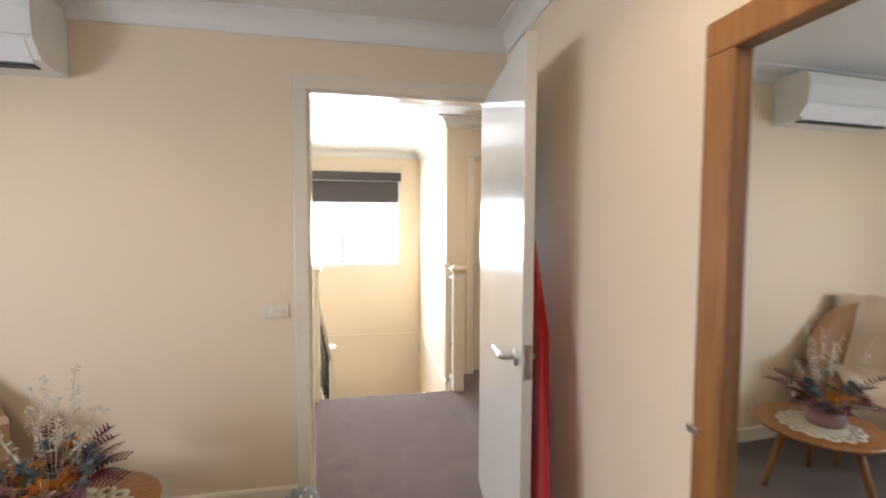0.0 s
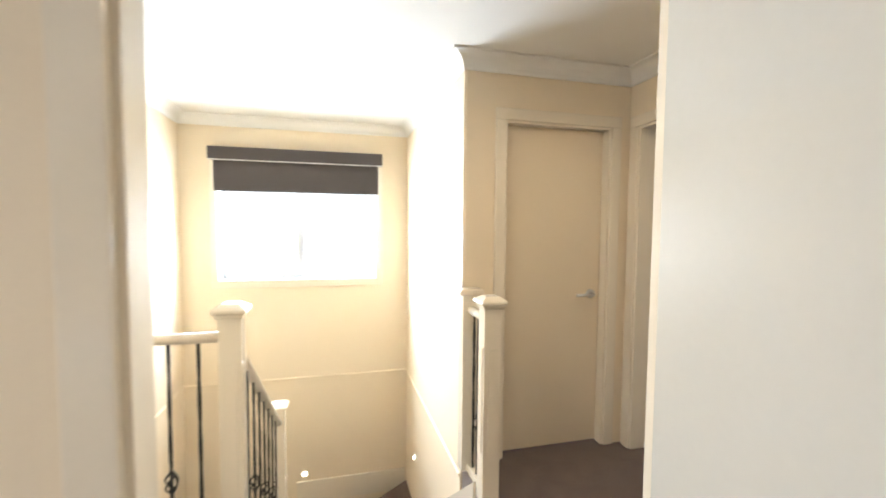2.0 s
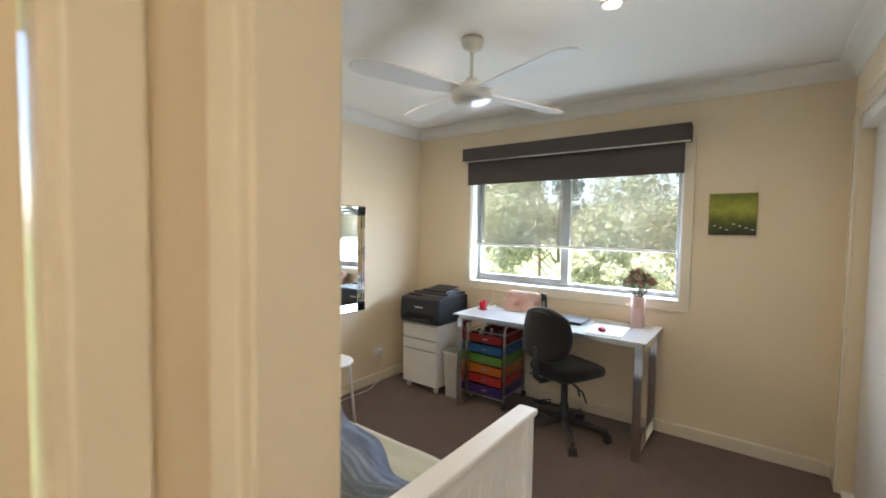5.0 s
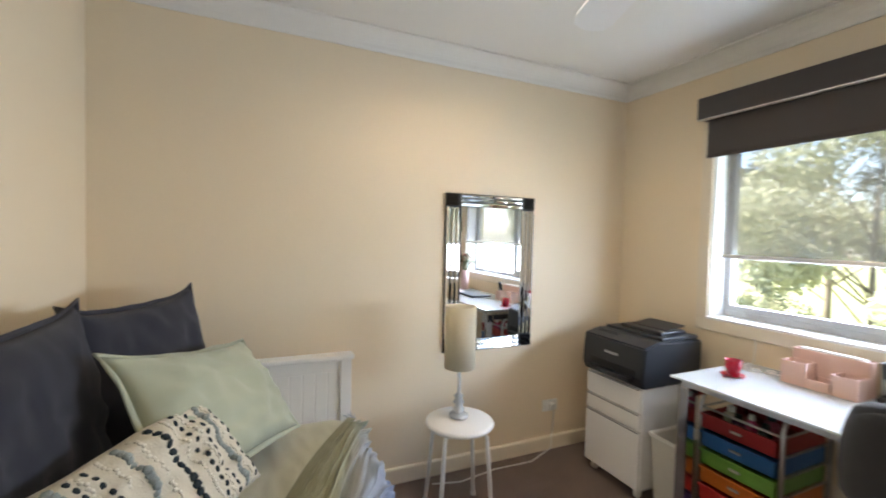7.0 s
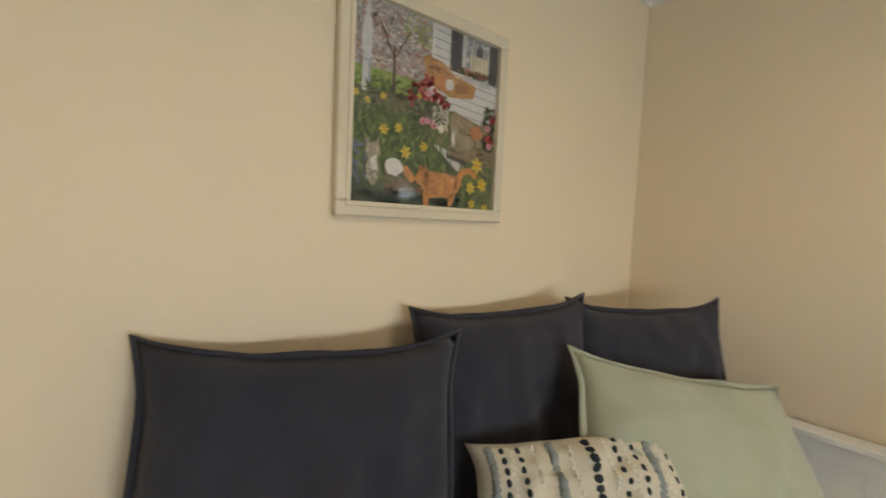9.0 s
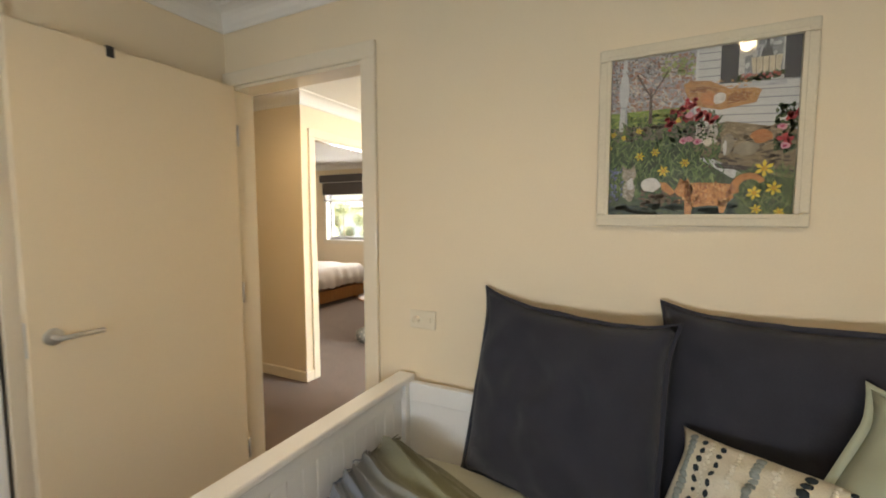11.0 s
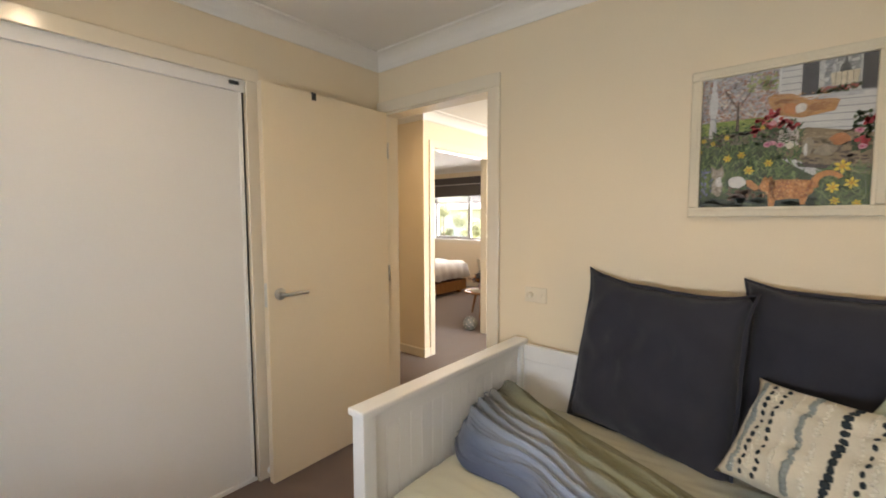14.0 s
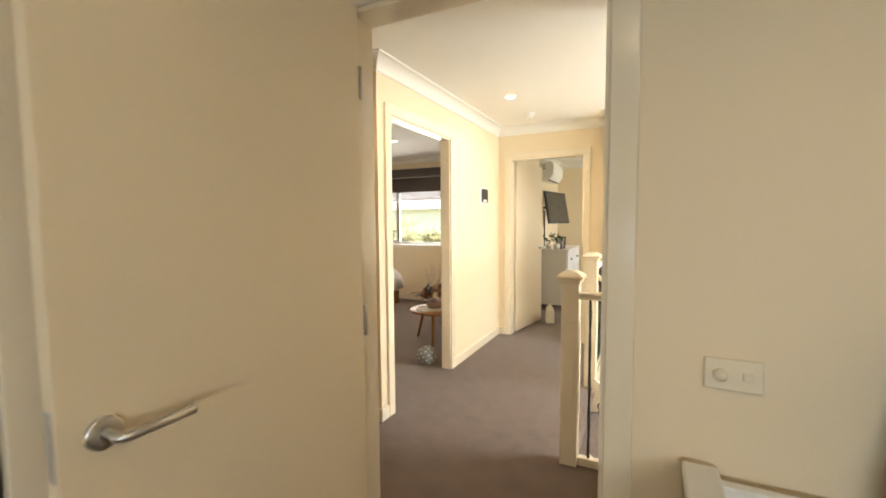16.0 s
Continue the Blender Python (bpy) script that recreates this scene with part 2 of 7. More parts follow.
def doorway(name, axis, n0, n1, u0, u1, top, label):
    """Jamb lining with stops and architraves on both faces of an opening."""
    base = thing(name, Matrix.Identity(4), label, "door frame", kind="structure")
    def b(bm, ua, na, za, ub, nb, zb, bev=0.0):
        if axis == "x":
            box(bm, min(na, nb), min(ua, ub), za, max(na, nb), max(ua, ub), zb, bev)
        else:
            box(bm, min(ua, ub), min(na, nb), za, max(ua, ub), max(na, nb), zb, bev)
    bm = bmesh.new()
    b(bm, u0 - 0.002, n0 - 0.004, 0.003, u0 + 0.018, n1 + 0.004, top)
    b(bm, u1 - 0.018, n0 - 0.004, 0.003, u1 + 0.002, n1 + 0.004, top)
    b(bm, u0 + 0.018, n0 - 0.004, top - 0.02, u1 - 0.018, n1 + 0.004, top + 0.002)
    part("jamb", bm, TRIM, base)
    for n, s in ((n0, -1), (n1, 1)):
        bm = bmesh.new()
        e, f = n + s * 0.001, n + s * 0.019
        b(bm, u0 - 0.062, e, 0.003, u0 + 0.006, f, top - 0.006, 0.004)
        b(bm, u1 - 0.006, e, 0.003, u1 + 0.062, f, top - 0.006, 0.004)
        b(bm, u0 - 0.062, e, top - 0.006, u1 + 0.062, f, top + 0.062, 0.004)
        part("architrave", bm, TRIM, base)
    return base


# ---- large structure ----
H = 2.40
NORTH_ST, WEST_ST = 5.48, -1.26
solid("ceiling", boxed(-6.5, -3.2, H, 5.2, 6.0, H + 0.15), CEIL, "flat white plaster ceiling", "ceiling")
# carpeted storey with the stair void left open
bm = bmesh.new()
for q in ((-6.5, -3.2, 5.2, 3.17), (-6.5, 3.17, -1.40, 6.0), (0.82, 3.17, 5.2, 6.0)):
    box(bm, q[0], q[1], -0.25, q[2], q[3], 0.0)
solid("floor", bm, CARPET, "dark brown cut-pile carpet floor", "carpet")

BD = (2.64, 3.462)
SD = (-0.215, 0.75)
LD = (1.06, 1.78)
MD = (2.10, 2.92)
wall("wall_study_west", "x", 1.915, 2.02, -0.5, 5.90, 0, H, [(*BD, 0, 2.05)])
wall("wall_study_north", "y", 5.79, 5.90, 2.02, 5.2, 0, H)
wall("wall_study_east", "x", 4.98, 5.2, 2.49, 5.79, 0, H, [(3.43, 5.16, 0.94, 2.0)])
wall("wall_study_south", "y", 2.49, 2.60, 2.02, 4.98, 0, H, [(2.895, 4.80, 0, 2.05)])
wall("wall_linen", "y", 3.55, 3.66, 0.82, 1.915, 0, H, [(*LD, 0, 2.05)])
wall("wall_stair_east", "x", 0.81, 0.93, 3.56, 5.70, -2.8, H, label="cream painted stairwell wall")
wall("wall_stair_north", "y", NORTH_ST, 5.70, -1.60, 0.81, -2.8, H, [(-0.95, 0.50, 0.885, 2.0)], label="cream painted stairwell wall with a high window")
wall("wall_stair_west", "x", -1.66, WEST_ST, 3.21, NORTH_ST, -2.8, H, label="cream painted stairwell wall")
wall("wall_hall_west", "x", -1.66, -1.55, 1.96, 3.21, 0, H, [(*MD, 0, 2.05)])
wall("wall_lounge_north", "y", 1.89, 1.96, -6.3, 0.885, 0, H, [(*SD, 0, 2.07), ])
wall("wall_lounge_east", "x", 0.81, 0.885, -3.0, 1.89, 0, H)
wall("wall_lounge_west", "x", -3.22, -3.0, -3.0, 1.89, 0, H, [(-1.30, 0.50, 0.93, 2.0)])
wall("wall_lounge_south", "y", -3.1, -3.0, -3.22, 0.885, 0, H)
wall("wall_passage_end", "y", -0.6, -0.5, 0.885, 2.02, 0, H)
wall("wall_master_west", "x", -5.2, -5.1, 1.96, 5.86, 0, H)
# the opening is unseen, added so light can enter the main bedroom
wall("wall_master_north", "y", 4.8, 5.0, -5.1, -1.66, 0, H, [(-4.9, -3.5, 0.9, 1.95)])
cornice([(2.02, 2.60), (4.98, 2.60), (4.98, 5.79), (2.02, 5.79)], True)
cornice([(0.885, -0.5), (1.915, -0.5), (1.915, 3.55), (0.81, 3.55), (0.81, NORTH_ST), (WEST_ST, NORTH_ST), (WEST_ST, 3.21), (-1.55, 3.21), (-1.55, 1.96), (0.885, 1.96)], True)
cornice([(0.81, -3.0), (0.81, 1.89), (-3.0, 1.89), (-3.0, -3.0)], True)
cornice([(-1.66, 1.96), (-1.66, 4.8), (-5.1, 4.8), (-5.1, 1.96)], True)
A = 0.064
baseboard([(2.03, 2.60), (2.895 - A, 2.60)])
baseboard([(4.80 + A, 2.60), (4.98, 2.60), (4.98, 5.79), (2.02, 5.79), (2.02, BD[1] + A)])
baseboard([(1.915, -0.5), (1.915, BD[0] - A)])
baseboard([(SD[1] + A, 1.96), (0.885, 1.96), (0.885, -0.5)])
baseboard([(-1.55, MD[0] - A), (-1.55, 1.96), (SD[0] - A, 1.96)])
baseboard([(LD[0] - A, 3.55), (0.82, 3.55)])
baseboard([(SD[0] - A, 1.89), (-3.0, 1.89), (-3.0, -3.0)])
baseboard([(0.81, -3.0), (0.81, 1.89)])
doorway("door_1", "x", 1.915, 2.02, *BD, 2.05, "cream painted door frame and architraves")
doorway("door_2", "y", 3.55, 3.66, *LD, 2.05, "cream painted door frame and architraves")
doorway("door_3", "y", 1.89, 1.96, *SD, 2.07, "cream painted door frame and architraves")
doorway("door_4", "x", -1.66, -1.55, *MD, 2.05, "cream painted door frame and architraves")
# ---- stairwell ----
solid("floor_lower", boxed(-1.66, 3.0, -2.95, 0.93, 5.8, -2.75), CARPET, "dark brown carpet at the foot of the stairs", "carpet")
# unseen wall under the landing, added to shut sky light out of the stairwell
wall("wall_light_block", "y", 3.06, 3.168, -1.66, 0.93, -2.8, -0.251)
bm = bmesh.new()
sweep(bm, [(0.81, 3.57), (0.81, NORTH_ST), (WEST_ST, NORTH_ST), (WEST_ST, 3.22)], [(0.001, -0.09), (0.010, -0.09), (0.010, -0.075), (0.001, -0.065)])
solid("trim_stairwell", bm, PAINT, "thin cream bead round the stairwell at floor level", "trim")
solid("trim_landing_nosing", boxed(-0.29, 3.158, -0.05, 0.79, 3.190, -0.002, bevel=0.01), CARPET, "carpeted nosing at the head of the stairs", "trim")
solid("trim_void_edge", boxed(-1.40, 3.171, -0.26, -0.40, 3.195, 0.03, bevel=0.004), TRIM, "cream board along the edge of the stair void", "trim")

stairs = thing("staircase", pose(0.26, 3.17, 0), "brown carpeted stairs turning down beside cream walls", "stairs", kind="structure")
R, G = 0.18, 0.25
for i in range(1, 7):
    y = (i - 1) * G
    part("step", boxed(-0.54, y, -R * i - 0.19, 0.549, y + G + 0.02, -R * i, bevel=0.008), CARPET, stairs)
y0 = 6 * G
for k, poly in enumerate([[(-0.54, y0), (0.549, y0), (0.549, 2.30)], [(-0.54, y0), (0.549, 2.30), (-0.54, 2.30)]]):
    bm = bmesh.new()
    z = -R * (7 + k)
    top = [bm.verts.new((px, py, z)) for px, py in poly]
    bot = [bm.verts.new((px, py, z - 0.25)) for px, py in poly]
    bm.faces.new(top)
    bm.faces.new(bot[::-1])
    for a in range(3):
        bm.faces.new((top[a], top[(a + 1) % 3], bot[(a + 1) % 3], bot[a]))
    part("winder", bm, CARPET, stairs)
for i in range(5):
    part("step", boxed(-0.54 - (i + 1) * 0.21, y0, -R * (9 + i) - 0.19, -0.54 - i * 0.21 + 0.02, 2.30, -R * (9 + i), bevel=0.008), CARPET, stairs)


def slope_board(x0, x1, ya, yb, za, zb, depth):
    bm = bmesh.new()
    vs = [bm.verts.new((x, y, z + d)) for x in (x0, x1) for y, z in ((ya, za), (yb, zb)) for d in (0, -depth)]
    for q in ((0, 1, 3, 2), (4, 6, 7, 5), (0, 4, 5, 1), (2, 3, 7, 6), (0, 2, 6, 4), (1, 5, 7, 3)):
        bm.faces.new([vs[i] for i in q])
    return bm


part("stringer", slope_board(0.532, 0.548, 0.10, y0 + 0.1, 0.06, -0.18 * 6.5, 0.30), TRIM, stairs, "cream stringer board")
part("stringer", slope_board(-0.575, -0.545, 0.0, y0, 0.10, -0.18 * 6, 0.34), TRIM, stairs, "cream stringer board")
part("skirting", boxed(-0.54, 2.286, -1.34, 0.53, 2.302, -1.12), TRIM, stairs)


def newel(x, y, z0, z1, label):
    n = thing("newel_post", pose(x, y, z0), label, "newel post", "newel posts of the stair rail")
    h, a = z1 - z0, 0.045
    part("shaft", boxed(-a, -a, 0.003, a, a, h - 0.05, bevel=0.004), TRIM, n)
    for s in (-1, 1):
        for ax in (0, 1):
            bm = bmesh.new()
            lo, hi = 0.28, h - 0.26
            if ax:
                box(bm, -a + 0.022, s * a - 0.001 * s, lo, a - 0.022, s * (a + 0.004), hi, 0.0015)
            else:
                box(bm, s * a - 0.001 * s, -a + 0.022, lo, s * (a + 0.004), a - 0.022, hi, 0.0015)
            part("panel", bm, TRIM, n)
    bm = bmesh.new()
    box(bm, -a - 0.010, -a - 0.010, h - 0.060, a + 0.010, a + 0.010, h - 0.042, 0.004)
    box(bm, -a - 0.024, -a - 0.024, h - 0.042, a + 0.024, a + 0.024, h - 0.022, 0.008)
    vs = [bm.verts.new((sx * k, sy * k, z)) for z, k in ((h - 0.022, a + 0.022), (h, a - 0.012)) for sx, sy in ((-1, -1), (1, -1), (1, 1), (-1, 1))]
    for k in range(4):
        bm.faces.new((vs[k], vs[(k + 1) % 4], vs[4 + (k + 1) % 4], vs[4 + k]))
    bm.faces.new(vs[4:])
    part("cap", bm, TRIM, n)
    return n


N1, N2, N3 = (-0.34, 3.15), (0.84, 3.18), (-0.34, 4.64)
newel(*N1, 0, 1.09, "square cream newel post at the stair head")
newel(*N2, 0, 1.075, "square cream newel post beside the hall door")
newel(*N3, -1.44, 0.04, "square cream newel post at the stair's turn")
half = thing("newel_half_post", pose(0.835, 3.50, 0), "cream half newel against the wall corner", "newel post", "newel posts of the stair rail")
part("shaft", boxed(-0.048, -0.035, 0.003, 0.048, 0.045, 1.03, bevel=0.004), TRIM, half)
part("cap", boxed(-0.072, -0.06, 1.03, 0.072, 0.047, 1.065, bevel=0.010), TRIM, half)


def baluster(parent, x, y, z0, z1, knot):
    bm = bmesh.new()
    n, r = 14, 0.0078
    rings = [[bm.verts.new((x + r * math.cos(k * 0.5 + q * math.pi / 2), y + r * math.sin(k * 0.5 + q * math.pi / 2), z0 + (z1 - z0) * k / n)) for q in range(4)] for k in range(n + 1)]
    for ra, rb in zip(rings, rings[1:]):
        for q in range(4):
            bm.faces.new((ra[q], ra[(q + 1) % 4], rb[(q + 1) % 4], rb[q]))
    b = part("baluster", bm, IRON, parent)
    if knot:
        zc = z0 + (z1 - z0) * 0.33
        for q in range(4):
            a0 = q * math.pi / 2
            bm = bmesh.new()
            tube(bm, [(x + 0.026 * math.sin(math.pi * s) * math.cos(a0 + 2.4 * s), y + 0.026 * math.sin(math.pi * s) * math.sin(a0 + 2.4 * s), zc - 0.05 + 0.10 * s) for s in [k / 10 for k in range(11)]], 0.0042, 6)
            part("scroll", bm, IRON, b)


def rail_bar(parent, a, b, r=0.028):
    bm = bmesh.new()
    d = (Vector(b) - Vector(a))
    side = Vector((-d.y, d.x, 0)).normalized()
    up = Vector((0, 0, 1))
    prof = [(0.9 * r * math.cos(t) * 1.1, 0.8 * r * math.sin(t)) for t in (2 * math.pi * k / 14 for k in range(14))]
    rings = [[bm.verts.new(Vector(p) + side * u + up * v) for u, v in prof] for p in (a, b)]
    for k in range(14):
        f = bm.faces.new((rings[0][k], rings[0][(k + 1) % 14], rings[1][(k + 1) % 14], rings[1][k]))
        f.smooth = True
    bm.faces.new(rings[0])
    bm.faces.new(rings[1])
    part("handrail", bm, TRIM, parent, "cream timber handrail")


land = thing("landing_balustrade", Matrix.Identity(4), "cream rail with twisted black iron balusters along the landing", "balustrade")
rail_bar(land, (N1[0] - 0.045, 3.15, 0.945), (-1.545, 3.15, 0.945))
part("bottom_rail", boxed(-1.545, 3.135, 0.004, N1[0] - 0.05, 3.165, 0.045, bevel=0.004), TRIM, land)
for k in range(10):
    baluster(land, N1[0] - 0.13 - 0.112 * k, 3.15, 0.045, 0.93, k % 2 == 1)
flight = thing("stair_balustrade", Matrix.Identity(4), "sloping cream rail with twisted black iron balusters", "balustrade")
SL = -0.72
rail_bar(flight, (-0.34, 3.19, 0.90), (-0.34, 4.60, 0.90 + SL * 1.41))
for k in range(8):
    y = 3.28 + 0.165 * k
    baluster(flight, -0.34, y, 0.06 + SL * (y - 3.17), 0.88 + SL * (y - 3.19), k % 2 == 0)
short = thing("short_balustrade", Matrix.Identity(4), "short cream rail with one black iron baluster panel", "balustrade")
rail_bar(short, (0.84, 3.225, 0.945), (0.84, 3.47, 0.945))
part("bottom_rail", boxed(0.82, 3.226, 0.004, 0.86, 3.465, 0.05, bevel=0.004), TRIM, short)
for k in range(3):
    baluster(short, 0.84, 3.28 + 0.07 * k, 0.05, 0.93, k == 1)


def wall_disc(name, m, label):
    t = thing(name, m, label, "step light", "stair lights")
    bm = bmesh.new()
    lathe(bm, [(0.0, 0.012), (0.024, 0.012), (0.030, 0.008), (0.032, 0.0)], 20)
    part("bezel", bm, PLASTIC_W, t)
    bm = bmesh.new()
    lathe(bm, [(0.0, 0.0135), (0.018, 0.0135), (0.019, 0.011)], 16)
    part("lens", bm, LAMP_ON, t)


wall_disc("step_light", pose(-0.21, NORTH_ST - 0.001, -1.05, 90, 0, 0), "small round lit step light on the stair wall")
wall_disc("step_light", pose(0.809, 4.965, -0.735, 0, -90, 0), "small round lit step light on the stair wall")

# ---- windows and blinds ----


def sheer_fabric(name, cover, colour, through_light=0.45):
    m = bpy.data.materials.new(name)
    n, l, b = nodes_of(m)
    tr, mx = n.new("ShaderNodeBsdfTransparent"), n.new("ShaderNodeMixShader")
    tl = n.new("ShaderNodeBsdfTranslucent")
    tl.inputs[0].default_value = (*colour, 1)
    b.inputs["Base Color"].default_value = (*colour, 1)
    b.inputs["Roughness"].default_value = 0.9
    m2 = n.new("ShaderNodeMixShader")
    m2.inputs[0].default_value = through_light
    l.new(b.outputs[0], m2.inputs[1])
    l.new(tl.outputs[0], m2.inputs[2])
    tc, ck = n.new("ShaderNodeTexCoord"), n.new("ShaderNodeTexNoise")
    ck.inputs["Scale"].default_value = 60
    l.new(tc.outputs["Object"], ck.inputs["Vector"])
    mr = n.new("ShaderNodeMapRange")
    mr.inputs["To Min"].default_value, mr.inputs["To Max"].default_value = cover - 0.05, cover + 0.05
    l.new(ck.outputs["Fac"], mr.inputs["Value"])
    l.new(mr.outputs[0], mx.inputs[0])
    l.new(tr.outputs[0], mx.inputs[1])
    l.new(m2.outputs[0], mx.inputs[2])
    l.new(mx.outputs[0], n["Material Output"].inputs[0])
    return m


SCREEN = sheer_fabric("sunscreen_mesh", 0.42, (0.32, 0.315, 0.30), 0.0)


def window(name, m, w, z0, z1, label, deep=0.16):
    """Origin at the floor under the opening's middle, on the room face; local y points into the room."""
    t = thing(name, m, label, "window", kind="structure")
    a = w / 2
    bm = bmesh.new()
    box(bm, -a, -deep, z1 - 0.014, a, 0.002, z1)
    box(bm, -a, -deep, z0 + 0.014, -a + 0.014, 0.002, z1 - 0.014)
    box(bm, a - 0.014, -deep, z0 + 0.014, a, 0.002, z1 - 0.014)
    part("reveal", bm, WHITE, t)
    part("window_sill", boxed(-a, -deep, z0, a, 0.022, z0 + 0.014, bevel=0.003), WHITE, t, "white painted sill")
    bm = bmesh.new()
    box(bm, -a - 0.062, 0.001, z0 - 0.064, a + 0.062, 0.018, z0, 0.003)
    box(bm, -a - 0.062, 0.001, z0, -a + 0.002, 0.018, z1, 0.003)
    box(bm, a - 0.002, 0.001, z0, a + 0.062, 0.018, z1, 0.003)
    box(bm, -a - 0.062, 0.001, z1, a + 0.062, 0.018, z1 + 0.062, 0.003)
    part("architrave", bm, TRIM, t)
    f0, f1, k = -deep + 0.005, -deep + 0.05, 0.034
    A0, A1, B0, B1 = -a + 0.015, a - 0.015, z0 + 0.015, z1 - 0.015
    bm = bmesh.new()
    box(bm, A0, f0, B0, A1, f1, B0 + k, 0.003)
    box(bm, A0, f0, B1 - k, A1, f1, B1, 0.003)
    box(bm, A0, f0, B0 + k, A0 + k, f1, B1 - k, 0.003)
    box(bm, A1 - k, f0, B0 + k, A1, f1, B1 - k, 0.003)
    frm = part("window_frame", bm, ALU, t, "grey aluminium frame")
    part("mullion", boxed(-0.034, f0 + 0.004, B0 + k, 0.034, f1 + 0.006, B1 - k, bevel=0.003), ALU, frm)
    part("sash_rail", boxed(-A1 * 0 + 0.034, f0 + 0.012, B0 + k, A1 - k, f1 + 0.004, B0 + k + 0.03, bevel=0.003), ALU, frm)
    for x0, x1 in ((A0 + k, -0.034), (0.034, A1 - k)):
        p = part("pane", boxed(x0, f0 + 0.018, B0 + k, x1, f0 + 0.022, B1 - k), GLASS, t)
        p.visible_shadow = False
    return t


def roller_blind(m, u0, u1, top, pel_b, block_b, screen_b, label, s0=None, s1=None):
    """Same local frame as the window: a pelmet, a dark roller half down and a see-through screen below it."""
    t = thing("roller_blind", m, label, "blind", "double roller blinds")
    part("pelmet", boxed(u0, 0.02, pel_b, u1, 0.115, top, bevel=0.004), BLIND, t, "charcoal pelmet")
    part("pelmet_strip", boxed(u0 + 0.002, 0.090, pel_b - 0.006, u1 - 0.002, 0.117, pel_b - 0.0005, bevel=0.001), BRIGHT, t, "thin pale metal strip")
    part("blockout", boxed(u0 + 0.035, 0.066, block_b, u1 - 0.035, 0.069, pel_b + 0.03), BLIND, t, "charcoal blockout fabric")
    part("blockout_bar", boxed(u0 + 0.035, 0.060, block_b - 0.018, u1 - 0.035, 0.075, block_b + 0.004, bevel=0.004), BLIND, t)
    s0, s1 = s0 if s0 is not None else u0 + 0.05, s1 if s1 is not None else u1 - 0.05
    part("sunscreen", boxed(s0, 0.034, screen_b, s1, 0.0355, pel_b + 0.02), SCREEN, t, "grey see-through sunscreen fabric")
    part("screen_bar", boxed(s0, 0.028, screen_b - 0.016, s1, 0.042, screen_b + 0.004, bevel=0.004), BRIGHT, t)
    bm = bmesh.new()
    tube(bm, [(u0 + 0.03, 0.08, pel_b + 0.02), (u0 + 0.028, 0.08, pel_b - 0.6), (u0 + 0.03, 0.08, pel_b - 1.0)], 0.0016, 6)
    part("chain", bm, PLASTIC_W, t)
    return t


window("window_1", pose(4.98, 4.295, 0, 0, 0, 90), 1.73, 0.94, 2.0, "sliding aluminium window with white reveal onto trees")
roller_blind(pose(4.98, 4.285, 0, 0, 0, 90), -0.895, 0.91, 2.15, 2.035, 1.845, 1.30, "charcoal double roller blind half lowered over the window", -0.825, 0.79)
window("window_2", pose(-0.225, NORTH_ST, 0, 0, 0, 180), 1.45, 0.885, 2.0, "bright high window above the stairs")
roller_blind(pose(-0.225, NORTH_ST, 0, 0, 0, 180), -0.77, 0.77, 2.11, 1.998, 1.735, 1.545, "charcoal double roller blind mostly raised over the stair window")
window("window_3", pose(-3.0, -0.40, 0, 0, 0, -90), 1.80, 0.93, 2.0, "sliding aluminium window with white sill onto gardens")
roller_blind(pose(-3.0, -0.40, 0, 0, 0, -90), -0.96, 0.96, 2.20, 2.06, 1.84, 1.70, "charcoal double roller blind raised high over the window")

# ---- doors ----


def lever(parent, x, y, z, side, reach):
    """A lever handle on the face y, pointing along x."""
    h = part("handle", lathe(bmesh.new(), [(0.0, 0.010), (0.027, 0.010), (0.0295, 0.0075), (0.0295, 0.0)], 24), CHROME, parent, "brushed steel lever handle", m=pose(x, y, z, -90 * side))
    bm = bmesh.new()
    tube(bm, [(0, 0, 0.0), (0, 0, 0.046), (0.006 * reach, 0, 0.053), (0.018 * reach, 0, 0.056), (0.128 * reach, 0, 0.056)], 0.0092, 12)
    part("lever", bm, CHROME, h)


def door_leaf(m, w, h, label, material=None, both=True, reach=-1, lever_z=0.99):
    """Hinge line at the origin; the leaf runs along local +x, 38 mm thick about local y."""
    d = thing("door", m, label, "door")
    part("leaf", boxed(0.0, -0.019, 0.012, w, 0.019, h, bevel=0.002), material or DOOR, d)
    for s in ((1, -1) if both else (-1,)):
        lever(d, w - 0.065, 0.019 * s, lever_z, s, reach)
    part("latch_plate", boxed(w - 0.0005, -0.012, lever_z - 0.06, w + 0.0015, 0.012, lever_z + 0.06), CHROME, d)
    for z in (0.2, 1.02, 1.80):
        bm = bmesh.new()
        tube(bm, [(-0.006, 0.022, z - 0.05), (-0.006, 0.022, z + 0.05)], 0.006, 10)
        part("hinge", bm, CHROME, d)
    return d


sd = door_leaf(pose(2.045, 2.678, 0, 0, 0, 0.8), 0.825, 2.035, "open cream flush door standing against the wardrobe", reach=-1)
part("over_door_hook", boxed(0.52, 0.018, 2.00, 0.545, 0.024, 2.04), BLACK, sd, "black hook strip")
part("over_door_hook", boxed(0.52, -0.024, 2.036, 0.545, 0.024, 2.040), BLACK, sd)
door_leaf(pose(LD[0] + 0.02, 3.625, 0, 0, 0, 0), LD[1] - LD[0] - 0.042, 2.028, "closed cream flush door to the linen cupboard", both=False)
